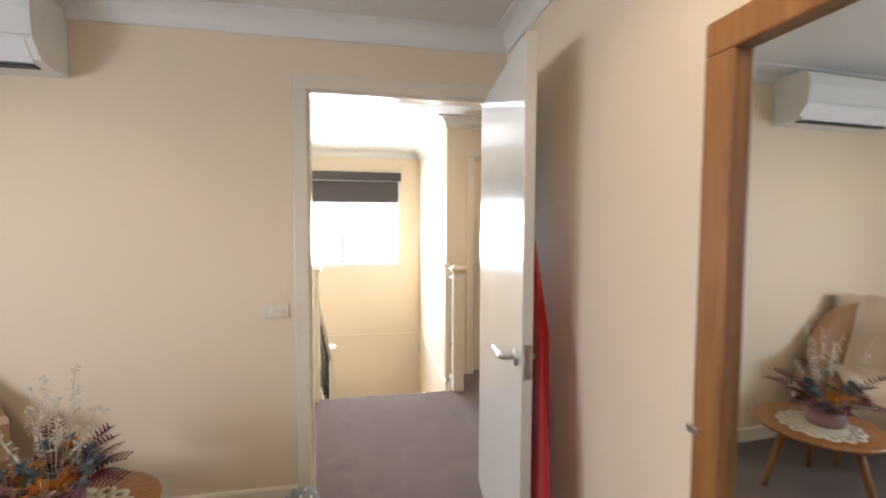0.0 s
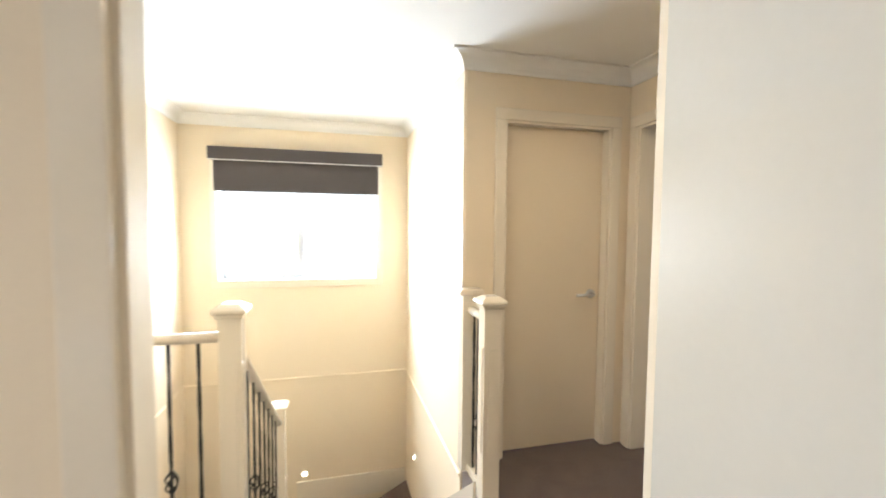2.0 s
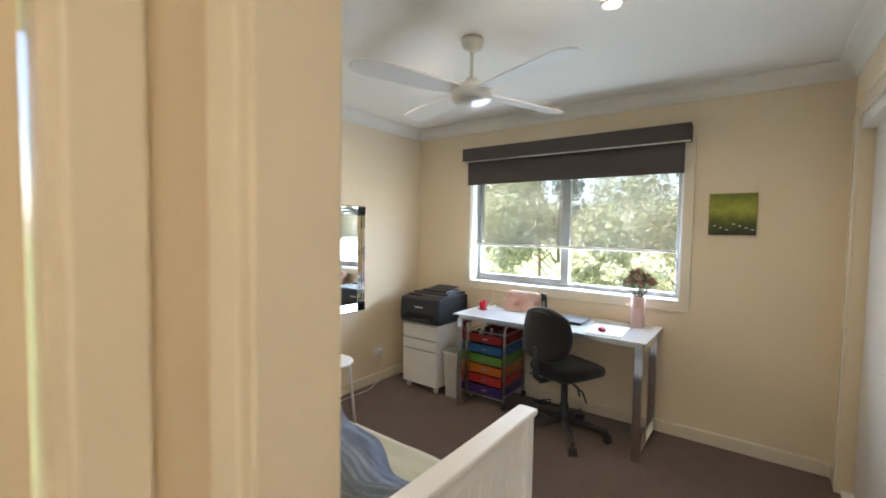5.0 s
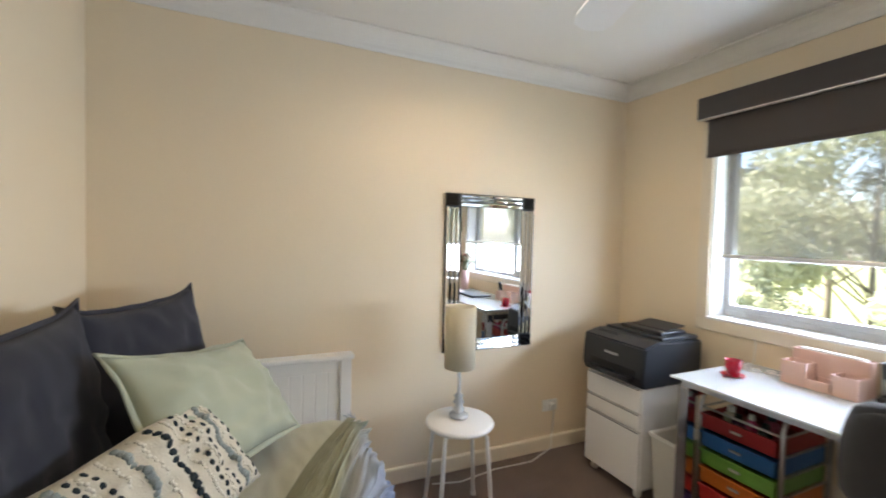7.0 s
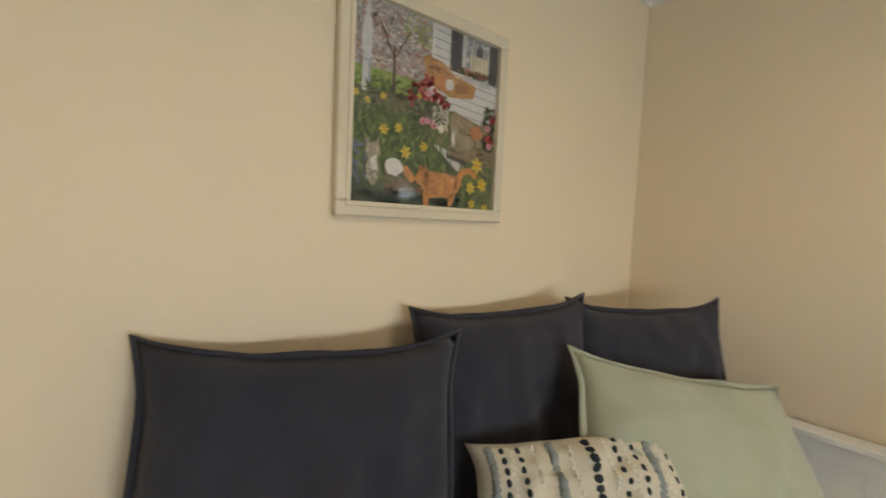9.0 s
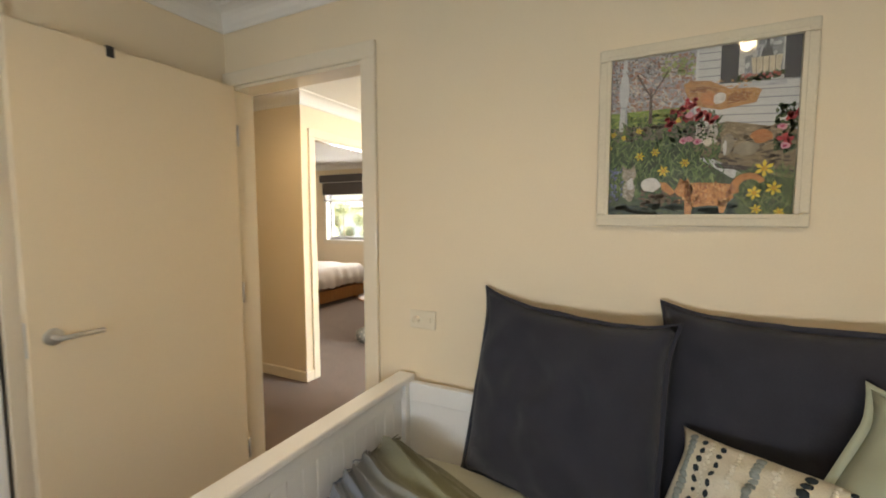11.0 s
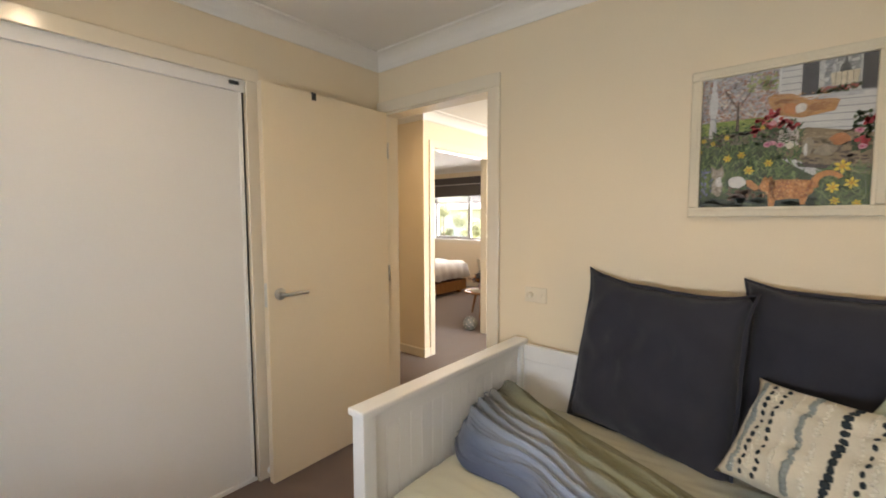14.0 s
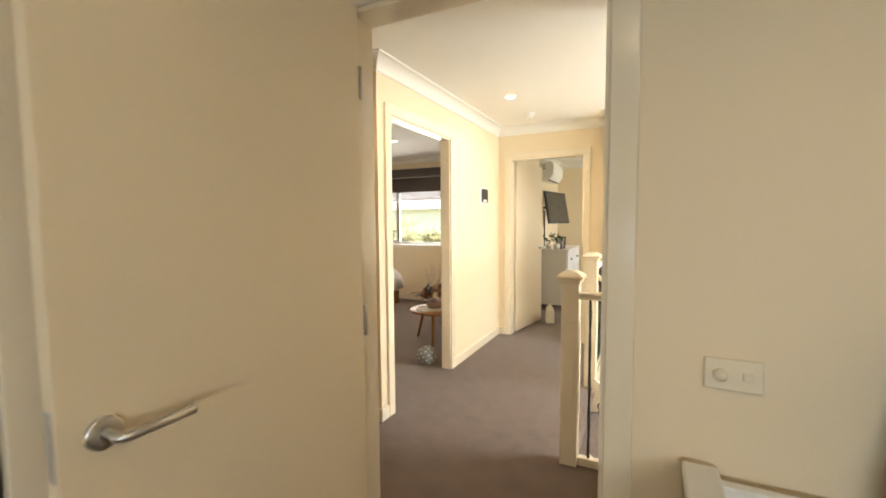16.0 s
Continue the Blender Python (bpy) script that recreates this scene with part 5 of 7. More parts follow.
shape([[(0.45, 0.19), (0.52, 0.195), (0.62, 0.19), (0.69, 0.18), (0.71, 0.10), (0.66, 0.05), (0.58, 0.055), (0.50, 0.045), (0.455, 0.09)], blob(0.448, 0.155, 0.050, 0.050, pr, 14, 0.08), [(0.41, 0.185), (0.425, 0.225), (0.455, 0.20)], [(0.445, 0.20), (0.465, 0.225), (0.485, 0.18)], [(0.45, 0.10), (0.50, 0.09), (0.49, 0.0), (0.455, 0.0)], [(0.63, 0.08), (0.69, 0.10), (0.665, 0.01), (0.64, 0.01)], arc(0.785, 0.15, 0.075, 200, 30, 0.050, 0.030), [(0.31, 0.205), (0.345, 0.20), (0.40, 0.14), (0.37, 0.12), (0.32, 0.16)]], GING)
flecks("print_orange_stripe", (0.28, 0.095, 0.025), 46, 0.46, 0.70, 0.06, 0.18, 0.005, 0.022, 0.4)
flecks("print_orange_light", (0.54, 0.27, 0.10), 40, 0.42, 0.68, 0.06, 0.19, 0.008, 0.006)
shape([blob(0.125, 0.255, 0.045, 0.042, pr, 12, 0.1), [(0.085, 0.28), (0.08, 0.325), (0.115, 0.295)], [(0.135, 0.295), (0.155, 0.325), (0.165, 0.275)], blob(0.125, 0.16, 0.038, 0.075, pr, 12, 0.1), blob(0.76, 0.385, 0.065, 0.042, pr, 12, 0.15), blob(0.665, 0.42, 0.035, 0.06, pr, 12, 0.15)], ink("print_grey_shape", (0.24, 0.20, 0.14), 0.4))
flecks("print_grey_fur", (0.38, 0.34, 0.27), 46, 0.09, 0.16, 0.10, 0.29, 0.005, 0.010)
shape([blob(0.255, 0.19, 0.056, 0.046, pr, 14, 0.08), blob(0.135, 0.20, 0.020, 0.040, pr), blob(0.655, 0.40, 0.010, 0.045, pr)], ink("print_white_shape", (0.50, 0.48, 0.44), 0.2))
shape([blob(0.835, 0.455, 0.055, 0.040, pr, 12, 0.15)], ink("print_rust_shape", (0.36, 0.14, 0.045)))
pg = part("glazing", boxed(-PW + PF, 0.0205, PF, PW - PF, 0.0218, PH - PF), clear_glass("picture_glass", (1, 1, 1), 0.02, 0.99), pic)
pg.visible_shadow = False

sp_ = thing("canvas_picture", pose(4.979, 3.15, 1.415, 0, 0, 90), "small yellow-green abstract canvas with a dark base", "picture")


def canvas_material():
    m = mat("yellow_green_canvas", (0.3, 0.3, 0.05), 0.6, 0.1, 8, 200, 0.15)
    n, l, b = nodes_of(m)
    tc, sx, nz = n.new("ShaderNodeTexCoord"), n.new("ShaderNodeSeparateXYZ"), n.new("ShaderNodeTexNoise")
    nz.inputs["Scale"].default_value, nz.inputs["Detail"].default_value = 14, 5
    l.new(tc.outputs["Object"], sx.inputs[0])
    l.new(tc.outputs["Object"], nz.inputs["Vector"])
    ad = n.new("ShaderNodeMath")
    ad.operation = "MULTIPLY_ADD"
    ad.inputs[1].default_value = 0.16
    l.new(nz.outputs["Fac"], ad.inputs[0])
    l.new(sx.outputs[2], ad.inputs[2])
    r = n.new("ShaderNodeValToRGB")
    el = r.color_ramp.elements
    el[0].position, el[0].color = 0.08, (0.012, 0.016, 0.006, 1)
    el[1].position, el[1].color = 0.34, (0.16, 0.19, 0.02, 1)
    e = el.new(0.15)
    e.color = (0.08, 0.10, 0.012, 1)
    e = el.new(0.24)
    e.color = (0.36, 0.38, 0.05, 1)
    l.new(ad.outputs[0], r.inputs[0])
    l.new(r.outputs[0], b.inputs["Base Color"])
    return m


part("canvas", boxed(-0.128, 0.0, 0.0, 0.128, 0.022, 0.268, bevel=0.003), canvas_material(), sp_)
bm = bmesh.new()
for k in range(7):
    x, z = -0.11 + 0.034 * k, 0.035 + 0.012 * ((k * 5) % 4)
    bmesh.ops.create_icosphere(bm, subdivisions=1, radius=1, matrix=Matrix.Translation((x, 0.0225, z)) @ Matrix.Diagonal((0.010, 0.0012, 0.004, 1)))
part("brushwork", bm, ink("pale_paint_dabs", (0.55, 0.55, 0.48)), sp_)
# ---- study: desk corner ----
cab = thing("filing_cabinet", pose(4.47, 5.155, 0), "white three-drawer filing cabinet on castors", "cabinet")
CW_, CD_, CH_ = 0.385, 0.46, 0.60
part("body", boxed(0.018, 0, 0.055, CD_, CW_, CH_, bevel=0.006), WHITE, cab)
for z0, z1 in ((0.47, CH_ - 0.002), (0.375, 0.466), (0.06, 0.371)):
    d = part("drawer", boxed(0.0, 0.003, z0 + 0.002, 0.0185, CW_ - 0.003, z1 - 0.002, bevel=0.005), WHITE, cab)
    part("finger_pull", boxed(-0.001, 0.01, z1 - 0.010, 0.012, CW_ - 0.01, z1 - 0.004), mat("grey_gap", (0.25, 0.25, 0.25), 0.6), d)
for x in (0.05, CD_ - 0.05):
    for y in (0.04, CW_ - 0.04):
        bm = bmesh.new()
        tube(bm, [(x, y - 0.012, 0.023), (x, y + 0.012, 0.023)], 0.022, 14)
        cs = part("castor", bm, BLACK if x > 0.2 else PLASTIC_W, cab)
        part("castor_stem", boxed(x - 0.008, y - 0.008, 0.03, x + 0.008, y + 0.008, 0.056), CHROME, cs)

prn = thing("printer", pose(4.455, 5.135, 0.601), "black multifunction inkjet printer on the white cabinet", "printer")
INKB = mat("dark_printer_plastic", (0.022, 0.025, 0.031), 0.38, 0.10, 6, 260, 0.15)
bm = bmesh.new()
prof = [(0.02, 0.0), (0.45, 0.0), (0.45, 0.228), (0.11, 0.238), (0.012, 0.212), (0.0, 0.05)]
rings = [[bm.verts.new((x, y, z)) for x, z in prof] for y in (0.0, 0.43)]
for k in range(6):
    bm.faces.new((rings[0][k], rings[0][(k + 1) % 6], rings[1][(k + 1) % 6], rings[1][k]))
bm.faces.new(rings[0])
bm.faces.new(rings[1])
bmesh.ops.bevel(bm, geom=bm.edges[:], offset=0.008, segments=2, affect="EDGES")
part("body", bm, INKB, prn)
part("paper_slot", boxed(-0.003, 0.05, 0.055, 0.03, 0.36, 0.088, bevel=0.003), mat("slot_black", (0.004, 0.004, 0.005), 0.5), prn)
part("output_tray", boxed(-0.035, 0.06, 0.028, 0.05, 0.35, 0.050, bevel=0.004), INKB, prn)
part("scanner_lid", boxed(0.16, 0.02, 0.232, 0.44, 0.41, 0.252, bevel=0.006), INKB, prn)
part("document_feeder", boxed(0.20, 0.06, 0.251, 0.40, 0.34, 0.272, bevel=0.008), BLACK, prn)
part("feeder_tray", slab_quad([(0.26, 0.07, 0.272), (0.40, 0.07, 0.292), (0.40, 0.30, 0.292), (0.26, 0.30, 0.272)], 0.005), BLACK, prn)
part("control_panel", slab_quad([(0.03, 0.24, 0.200), (0.03, 0.38, 0.200), (0.09, 0.38, 0.2362), (0.09, 0.24, 0.2362)], -0.003), mat("panel_gloss", (0.03, 0.032, 0.035), 0.12), prn)
part("brand_plate", boxed(0.0005, 0.17, 0.135, 0.006, 0.26, 0.147), mat("pale_lettering", (0.45, 0.47, 0.48), 0.4), prn)
part("paper_stack", boxed(0.455, 0.1, 0.03, 0.47, 0.33, 0.10), PLASTIC_W, prn)

bin_ = thing("waste_bin", pose(4.63, 5.045, 0), "slim pale plastic waste bin", "bin")
bm = bmesh.new()
for (a, b, z0), (c, d, z1) in (((0.10, 0.052, 0.003), (0.125, 0.068, 0.385)),):
    lo = [bm.verts.new((sx * a, sy * b, z0)) for sx, sy in ((-1, -1), (1, -1), (1, 1), (-1, 1))]
    hi = [bm.verts.new((sx * c, sy * d, z1)) for sx, sy in ((-1, -1), (1, -1), (1, 1), (-1, 1))]
    hi2 = [bm.verts.new((sx * (c - 0.006), sy * (d - 0.006), z1)) for sx, sy in ((-1, -1), (1, -1), (1, 1), (-1, 1))]
    lo2 = [bm.verts.new((sx * (a - 0.006), sy * (b - 0.006), z0 + 0.01)) for sx, sy in ((-1, -1), (1, -1), (1, 1), (-1, 1))]
    bm.faces.new(lo)
    bm.faces.new(lo2)
    for k in range(4):
        q = (k + 1) % 4
        bm.faces.new((lo[k], lo[q], hi[q], hi[k]))
        bm.faces.new((hi[k], hi[q], hi2[q], hi2[k]))
        bm.faces.new((hi2[k], hi2[q], lo2[q], lo2[k]))
part("bucket", bm, mat("pale_bin_plastic", (0.62, 0.60, 0.53), 0.45, 0.04, 5, 90, 0.02), bin_)
bm = bmesh.new()
sweep(bm, [(-0.128, -0.071), (0.128, -0.071), (0.128, 0.071), (-0.128, 0.071)], [(-0.004, 0.375), (0.003, 0.375), (0.003, 0.392), (-0.004, 0.392)], True)
part("rim", bm, PLASTIC_W, bin_)

DX, DY, DW, DL, DZ = 4.385, 3.52, 0.57, 1.41, 0.760
desk = thing("desk", pose(DX, DY, 0), "white glass-topped desk on wide chrome legs", "desk")
FROST = mat("white_backed_glass", (0.70, 0.76, 0.78), 0.10, 0.02, 3, 60, 0.0, coat=0.6)
part("glass_top", boxed(0, 0, DZ - 0.010, DW, DL, DZ, bevel=0.0025), FROST, desk, "white glass top")
part("top_frame", boxed(0.04, 0.03, DZ - 0.042, 0.075, DL - 0.03, DZ - 0.0105), CHROME, desk)
part("top_frame", boxed(DW - 0.075, 0.03, DZ - 0.042, DW - 0.04, DL - 0.03, DZ - 0.0105), CHROME, desk)
POL = mat("polished_chrome", (0.66, 0.67, 0.68), 0.10, 0.02, 4, 90, 0.0, metal=1.0)
for y in (0.02, DL - 0.07):
    for x in (0.03, DW - 0.085):
        part("leg", boxed(x, y, 0.003, x + 0.055, y + 0.05, DZ - 0.0425, bevel=0.004), POL, desk)
    part("end_bar", boxed(0.085, y + 0.005, DZ - 0.09, DW - 0.085, y + 0.045, DZ - 0.043, bevel=0.003), POL, desk)
    part("floor_bar", boxed(0.085, y + 0.005, 0.004, DW - 0.085, y + 0.045, 0.044, bevel=0.003), POL, desk)

trol = thing("drawer_trolley", pose(4.57, 4.565, 0), "chrome trolley with six rainbow-coloured plastic drawers", "drawer trolley")
TW, TD, TH = 0.335, 0.36, 0.67
for y in (0.0, TW):
    bm = bmesh.new()
    tube(bm, [(0, y, 0.06), (0, y, TH - 0.05), (0.015, y, TH - 0.012), (0.05, y, TH), (TD - 0.05, y, TH), (TD - 0.015, y, TH - 0.012), (TD, y, TH - 0.05), (TD, y, 0.06)], 0.0095, 10)
    part("side_frame", bm, CHROME, trol)
    for k in range(7):
        bm = bmesh.new()
        tube(bm, [(0, y, 0.10 + 0.083 * k), (TD, y, 0.10 + 0.083 * k)], 0.004, 8)
        part("runner", bm, CHROME, trol)
for z in (0.075, TH - 0.07):
    for x in (0.0, TD):
        bm = bmesh.new()
        tube(bm, [(x, 0, z), (x, TW, z)], 0.006, 8)
        part("cross_bar", bm, CHROME, trol)
cols = [("purple", (0.06, 0.025, 0.16)), ("red", (0.45, 0.03, 0.025)), ("orange", (0.52, 0.14, 0.02)), ("green", (0.13, 0.30, 0.05)), ("blue", (0.03, 0.13, 0.34)), ("dark_red", (0.30, 0.02, 0.022))]
for k, (nm, c) in enumerate(cols):
    z = 0.095 + 0.083 * k
    cm = mat(nm + "_drawer_plastic", c, 0.3, 0.05, 5, 90, 0.0)
    bm = bmesh.new()
    w0, w1, d1, h1 = 0.014, TW - 0.014, TD - 0.01, 0.070
    x0 = -0.014
    box(bm, x0, w0, z, d1, w1, z + 0.004)
    box(bm, x0, w0, z, x0 + 0.005, w1, z + h1)
    box(bm, d1 - 0.005, w0, z, d1, w1, z + h1)
    box(bm, x0, w0, z, d1, w0 + 0.004, z + h1)
    box(bm, x0, w1 - 0.004, z, d1, w1, z + h1)
    box(bm, x0 - 0.008, w0 - 0.004, z + h1 - 0.012, x0 + 0.004, w1 + 0.004, z + h1, 0.002)
    d = part("drawer", bm, cm, trol, nm.replace("_", " ") + " plastic drawer")
    part("pull", boxed(x0 - 0.010, TW / 2 - 0.022, z + 0.030, x0, TW / 2 + 0.022, z + 0.040, bevel=0.002), CHROME, d)
crng = random.Random(17)
for nm, c, x, y, r_, h_ in (("pink", (0.62, 0.08, 0.22), 0.06, 0.15, 0.022, 0.085), ("plum", (0.12, 0.03, 0.10), 0.07, 0.21, 0.028, 0.060), ("cream", (0.62, 0.56, 0.46), 0.10, 0.26, 0.030, 0.075), ("charcoal", (0.03, 0.03, 0.035), 0.05, 0.09, 0.026, 0.070), ("rose", (0.45, 0.12, 0.18), 0.15, 0.12, 0.030, 0.080)):
    bt = thing("craft_bottle", pose(4.57 + x, 4.565 + y, 0.516, 0, 0, crng.uniform(0, 90)), "small " + nm + " plastic bottle in the top drawer", "bottle", "bottles in the trolley drawer")
    bmt = mat(nm + "_bottle_plastic", c, 0.35, 0.06, 8, 120, 0.0)
    part("body", lathe(bmesh.new(), [(0.0, 0.0), (r_ * 0.92, 0.0), (r_, 0.006), (r_, h_ * 0.8), (r_ * 0.55, h_ * 0.95), (r_ * 0.5, h_), (0.0, h_)], 18), bmt, bt)
    part("cap", lathe(bmesh.new(), [(r_ * 0.58, h_), (r_ * 0.60, h_ + 0.003), (r_ * 0.56, h_ + 0.022), (0.0, h_ + 0.023)], 16), PLASTIC_W if nm in ("pink", "cream") else BLACK, bt)
for x in (0.0, TD):
    for y in (0.0, TW):
        bm = bmesh.new()
        tube(bm, [(x, y - 0.012, 0.028), (x, y + 0.012, 0.028)], 0.027, 14)
        part("castor", bm, BLACK, trol)

ch = thing("office_chair", pose(4.50, 4.05, 0, 0, 0, -24), "black fabric office chair on a five-star castor base", "chair")
FAB = mat("black_chair_fabric", (0.016, 0.016, 0.018), 0.92, 0.15, 8, 500, 0.4, sheen=0.2, spec=0.15)
for k in range(5):
    a = radians(72 * k + 20)
    c, s = math.cos(a), math.sin(a)
    bm = bmesh.new()
    tube(bm, [(0.03 * c, 0.03 * s, 0.115), (0.16 * c, 0.16 * s, 0.100), (0.29 * c, 0.29 * s, 0.075)], 0.026, 8, r2=0.015)
    arm = part("base_arm", bm, BLACK, ch)
    bm = bmesh.new()
    for o in (-0.016, 0.016):
        tube(bm, [(0.29 * c - s * (o - 0.009), 0.29 * s + c * (o - 0.009), 0.028), (0.29 * c - s * (o + 0.009), 0.29 * s + c * (o + 0.009), 0.028)], 0.027, 14)
    part("castor", bm, BLACK, arm)
part("gas_lift", lathe(bmesh.new(), [(0.032, 0.10), (0.032, 0.22), (0.024, 0.22), (0.024, 0.40), (0.04, 0.41)], 18), BLACK, ch)
part("mechanism", boxed(-0.12, -0.08, 0.40, 0.10, 0.08, 0.445, bevel=0.01), BLACK, ch)


def cushion_mesh(sx, sy, t, curve, n_=16):
    bm = bmesh.new()
    for side in (1, -1):
        g = []
        for i in range(n_ + 1):
            row = []
            for j in range(n_ + 1):
                u, v = -1 + 2 * i / n_, -1 + 2 * j / n_
                uu, vv = u * math.sqrt(max(0, 1 - v * v * 0.42)), v * math.sqrt(max(0, 1 - u * u * 0.42))
                k = max(0, 1 - max(abs(u), abs(v)) ** 6) ** 0.5
                row.append(bm.verts.new((uu * sx, vv * sy, side * t * k * 0.5 + curve * uu * uu)))
            g.append(row)
        for i in range(n_):
            for j in range(n_):
                bm.faces.new((g[i][j], g[i + 1][j], g[i + 1][j + 1], g[i][j + 1])).smooth = True
    bmesh.ops.remove_doubles(bm, verts=bm.verts, dist=0.0008)
    return bm


part("seat", cushion_mesh(0.235, 0.24, 0.085, -0.03), FAB, ch, m=pose(0.02, 0, 0.485))
part("backrest", cushion_mesh(0.23, 0.182, 0.07, 0.05), FAB, ch, m=pose(-0.225, 0, 0.735, 0, 0, 0) @ pose(0, 0, 0, 0, 97, 0) @ pose(0, 0, 0, 0, 0, 90))
part("back_shell", cushion_mesh(0.205, 0.160, 0.03, 0.05), FAB, ch, m=pose(-0.252, 0, 0.735, 0, 0, 0) @ pose(0, 0, 0, 0, 97, 0) @ pose(0, 0, 0, 0, 0, 90))
bm = bmesh.new()
tube(bm, [(-0.08, 0, 0.42), (-0.22, 0, 0.42), (-0.268, 0, 0.46), (-0.275, 0, 0.66)], 0.022, 8)
part("back_bar", bm, BLACK, ch)
for y, dz in ((-0.12, 0.0), (-0.15, -0.02), (0.13, 0.0)):
    bm = bmesh.new()
    tube(bm, [(-0.05, y * 0.5, 0.42), (-0.07, y * 1.5, 0.41 + dz), (-0.10, y * 1.9, 0.37 + dz)], 0.006, 8)
    part("adjust_lever", bm, BLACK, ch)

# things on the desk
RED = mat("red_ceramic", (0.42, 0.012, 0.03), 0.2, 0.04, 4, 80, 0.0)
PINK = mat("blush_pink_card", (0.72, 0.49, 0.41), 0.7, 0.04, 4, 160, 0.04)
mug = thing("mug", pose(4.65, 4.815, DZ), "small red tapered cup on a saucer", "cup")
part("cup", lathe(bmesh.new(), [(0.0, 0.008), (0.022, 0.008), (0.030, 0.03), (0.036, 0.075), (0.0335, 0.075), (0.028, 0.032), (0.0, 0.016)], 26), RED, mug)
part("saucer", lathe(bmesh.new(), [(0.0, 0.001), (0.030, 0.001), (0.048, 0.008), (0.046, 0.010), (0.03, 0.005), (0.0, 0.0045)], 26), RED, mug)
org = thing("desk_organiser", pose(4.785, 4.43, DZ), "blush pink card desk organiser with pockets", "organiser")


def tray(x0, y0, z0, x1, y1, z1, name):
    bm = bmesh.new()
    t_ = 0.004
    box(bm, x0, y0, z0, x1, y1, z0 + t_)
    box(bm, x0, y0, z0 + t_, x0 + t_, y1, z1)
    box(bm, x1 - t_, y0, z0 + t_, x1, y1, z1)
    box(bm, x0 + t_, y0, z0 + t_, x1 - t_, y0 + t_, z1)
    box(bm, x0 + t_, y1 - t_, z0 + t_, x1 - t_, y1, z1)
    part(name, bm, PINK, org)


tray(0.09, 0.0, 0.001, 0.145, 0.265, 0.145, "back_pocket")
tray(0.0, 0.0, 0.001, 0.088, 0.085, 0.085, "side_pocket")
tray(0.0, 0.175, 0.001, 0.088, 0.265, 0.10, "side_pocket")
tray(0.0, 0.088, 0.001, 0.088, 0.172, 0.042, "front_tray")
part("card_stack", boxed(0.10, 0.02, 0.01, 0.13, 0.24, 0.152), PLASTIC_W, org)
ph = thing("cordless_phone", pose(4.885, 4.375, DZ, 0, -8, 0), "black cordless phone standing in its cradle", "phone")
part("cradle", boxed(-0.03, -0.032, 0.001, 0.05, 0.032, 0.028, bevel=0.008), BLACK, ph)
hs = part("handset", boxed(-0.012, -0.022, 0.02, 0.012, 0.022, 0.165, bevel=0.007), BLACK, ph)
part("key_block", boxed(-0.0135, -0.014, 0.04, -0.0115, 0.014, 0.10), mat("grey_keys", (0.3, 0.3, 0.3), 0.5), hs)
lap = thing("laptop", pose(4.60, 3.985, DZ), "closed dark laptop lying on the desk", "laptop")
part("base", boxed(0, 0, 0.001, 0.22, 0.30, 0.012, bevel=0.004), BLACK, lap)
part("lid", boxed(0, 0, 0.0125, 0.22, 0.30, 0.020, bevel=0.003), mat("slate_lid", (0.11, 0.13, 0.16), 0.35, 0.05, 4, 120, 0.02), lap)
pad = thing("paper_pad", pose(4.44, 3.67, DZ, 0, 0, 3), "white paper pad lying by the desk edge", "paper")
part("sheet", boxed(0, 0, 0.0005, 0.31, 0.23, 0.006), WHITE, pad)
ms = thing("computer_mouse", pose(4.53, 3.82, DZ + 0.006, 0, 0, 20), "small red computer mouse on a pad", "mouse")
bm = bmesh.new()
bmesh.ops.create_icosphere(bm, subdivisions=3, radius=1, matrix=Matrix.Translation((0, 0, 0.012)) @ Matrix.Diagonal((0.045, 0.027, 0.020, 1)))
bmesh.ops.bisect_plane(bm, geom=bm.verts[:] + bm.edges[:] + bm.faces[:], plane_co=(0, 0, 0.001), plane_no=(0, 0, -1), clear_outer=True)
part("shell", bm, RED, ms, smooth=True)
part("wheel", boxed(0.022, -0.003, 0.026, 0.034, 0.003, 0.032, bevel=0.001), BLACK, ms)

vase = thing("vase", pose(4.84, 3.665, DZ), "tall pale pink ceramic vase on the desk", "vase")
VP = mat("pale_pink_ceramic", (0.68, 0.46, 0.43), 0.4, 0.04, 5, 90, 0.02)
part("body", lathe(bmesh.new(), [(0.0, 0.001), (0.042, 0.001), (0.045, 0.006), (0.045, 0.215), (0.041, 0.215), (0.041, 0.02), (0.0, 0.018)], 32), VP, vase)


def petal_burst(bm, c, r, rng_, count, size, flat=0.5):
    for k in range(count):
        d = Vector((rng_.gauss(0, 1), rng_.gauss(0, 1), rng_.gauss(0, 1) + 0.3)).normalized()
        p = Vector(c) + d * r * rng_.uniform(0.5, 1.0)
        s = Vector((rng_.gauss(0, 1), rng_.gauss(0, 1), rng_.gauss(0, 1))).cross(d).normalized() * size * rng_.uniform(0.5, 1.2)
        e = d * size * rng_.uniform(0.8, 1.8)
        q = d.cross(s) * 0.25
        vs = [bm.verts.new(v) for v in (p - e * 0.4, p + s * flat + q, p + e, p - s * flat - q)]
        bm.faces.new(vs)


fl = thing("dried_flowers", pose(4.84, 3.665, DZ + 0.03), "bunch of dried pink and green flowers in the vase", "flowers")
frng = random.Random(8)
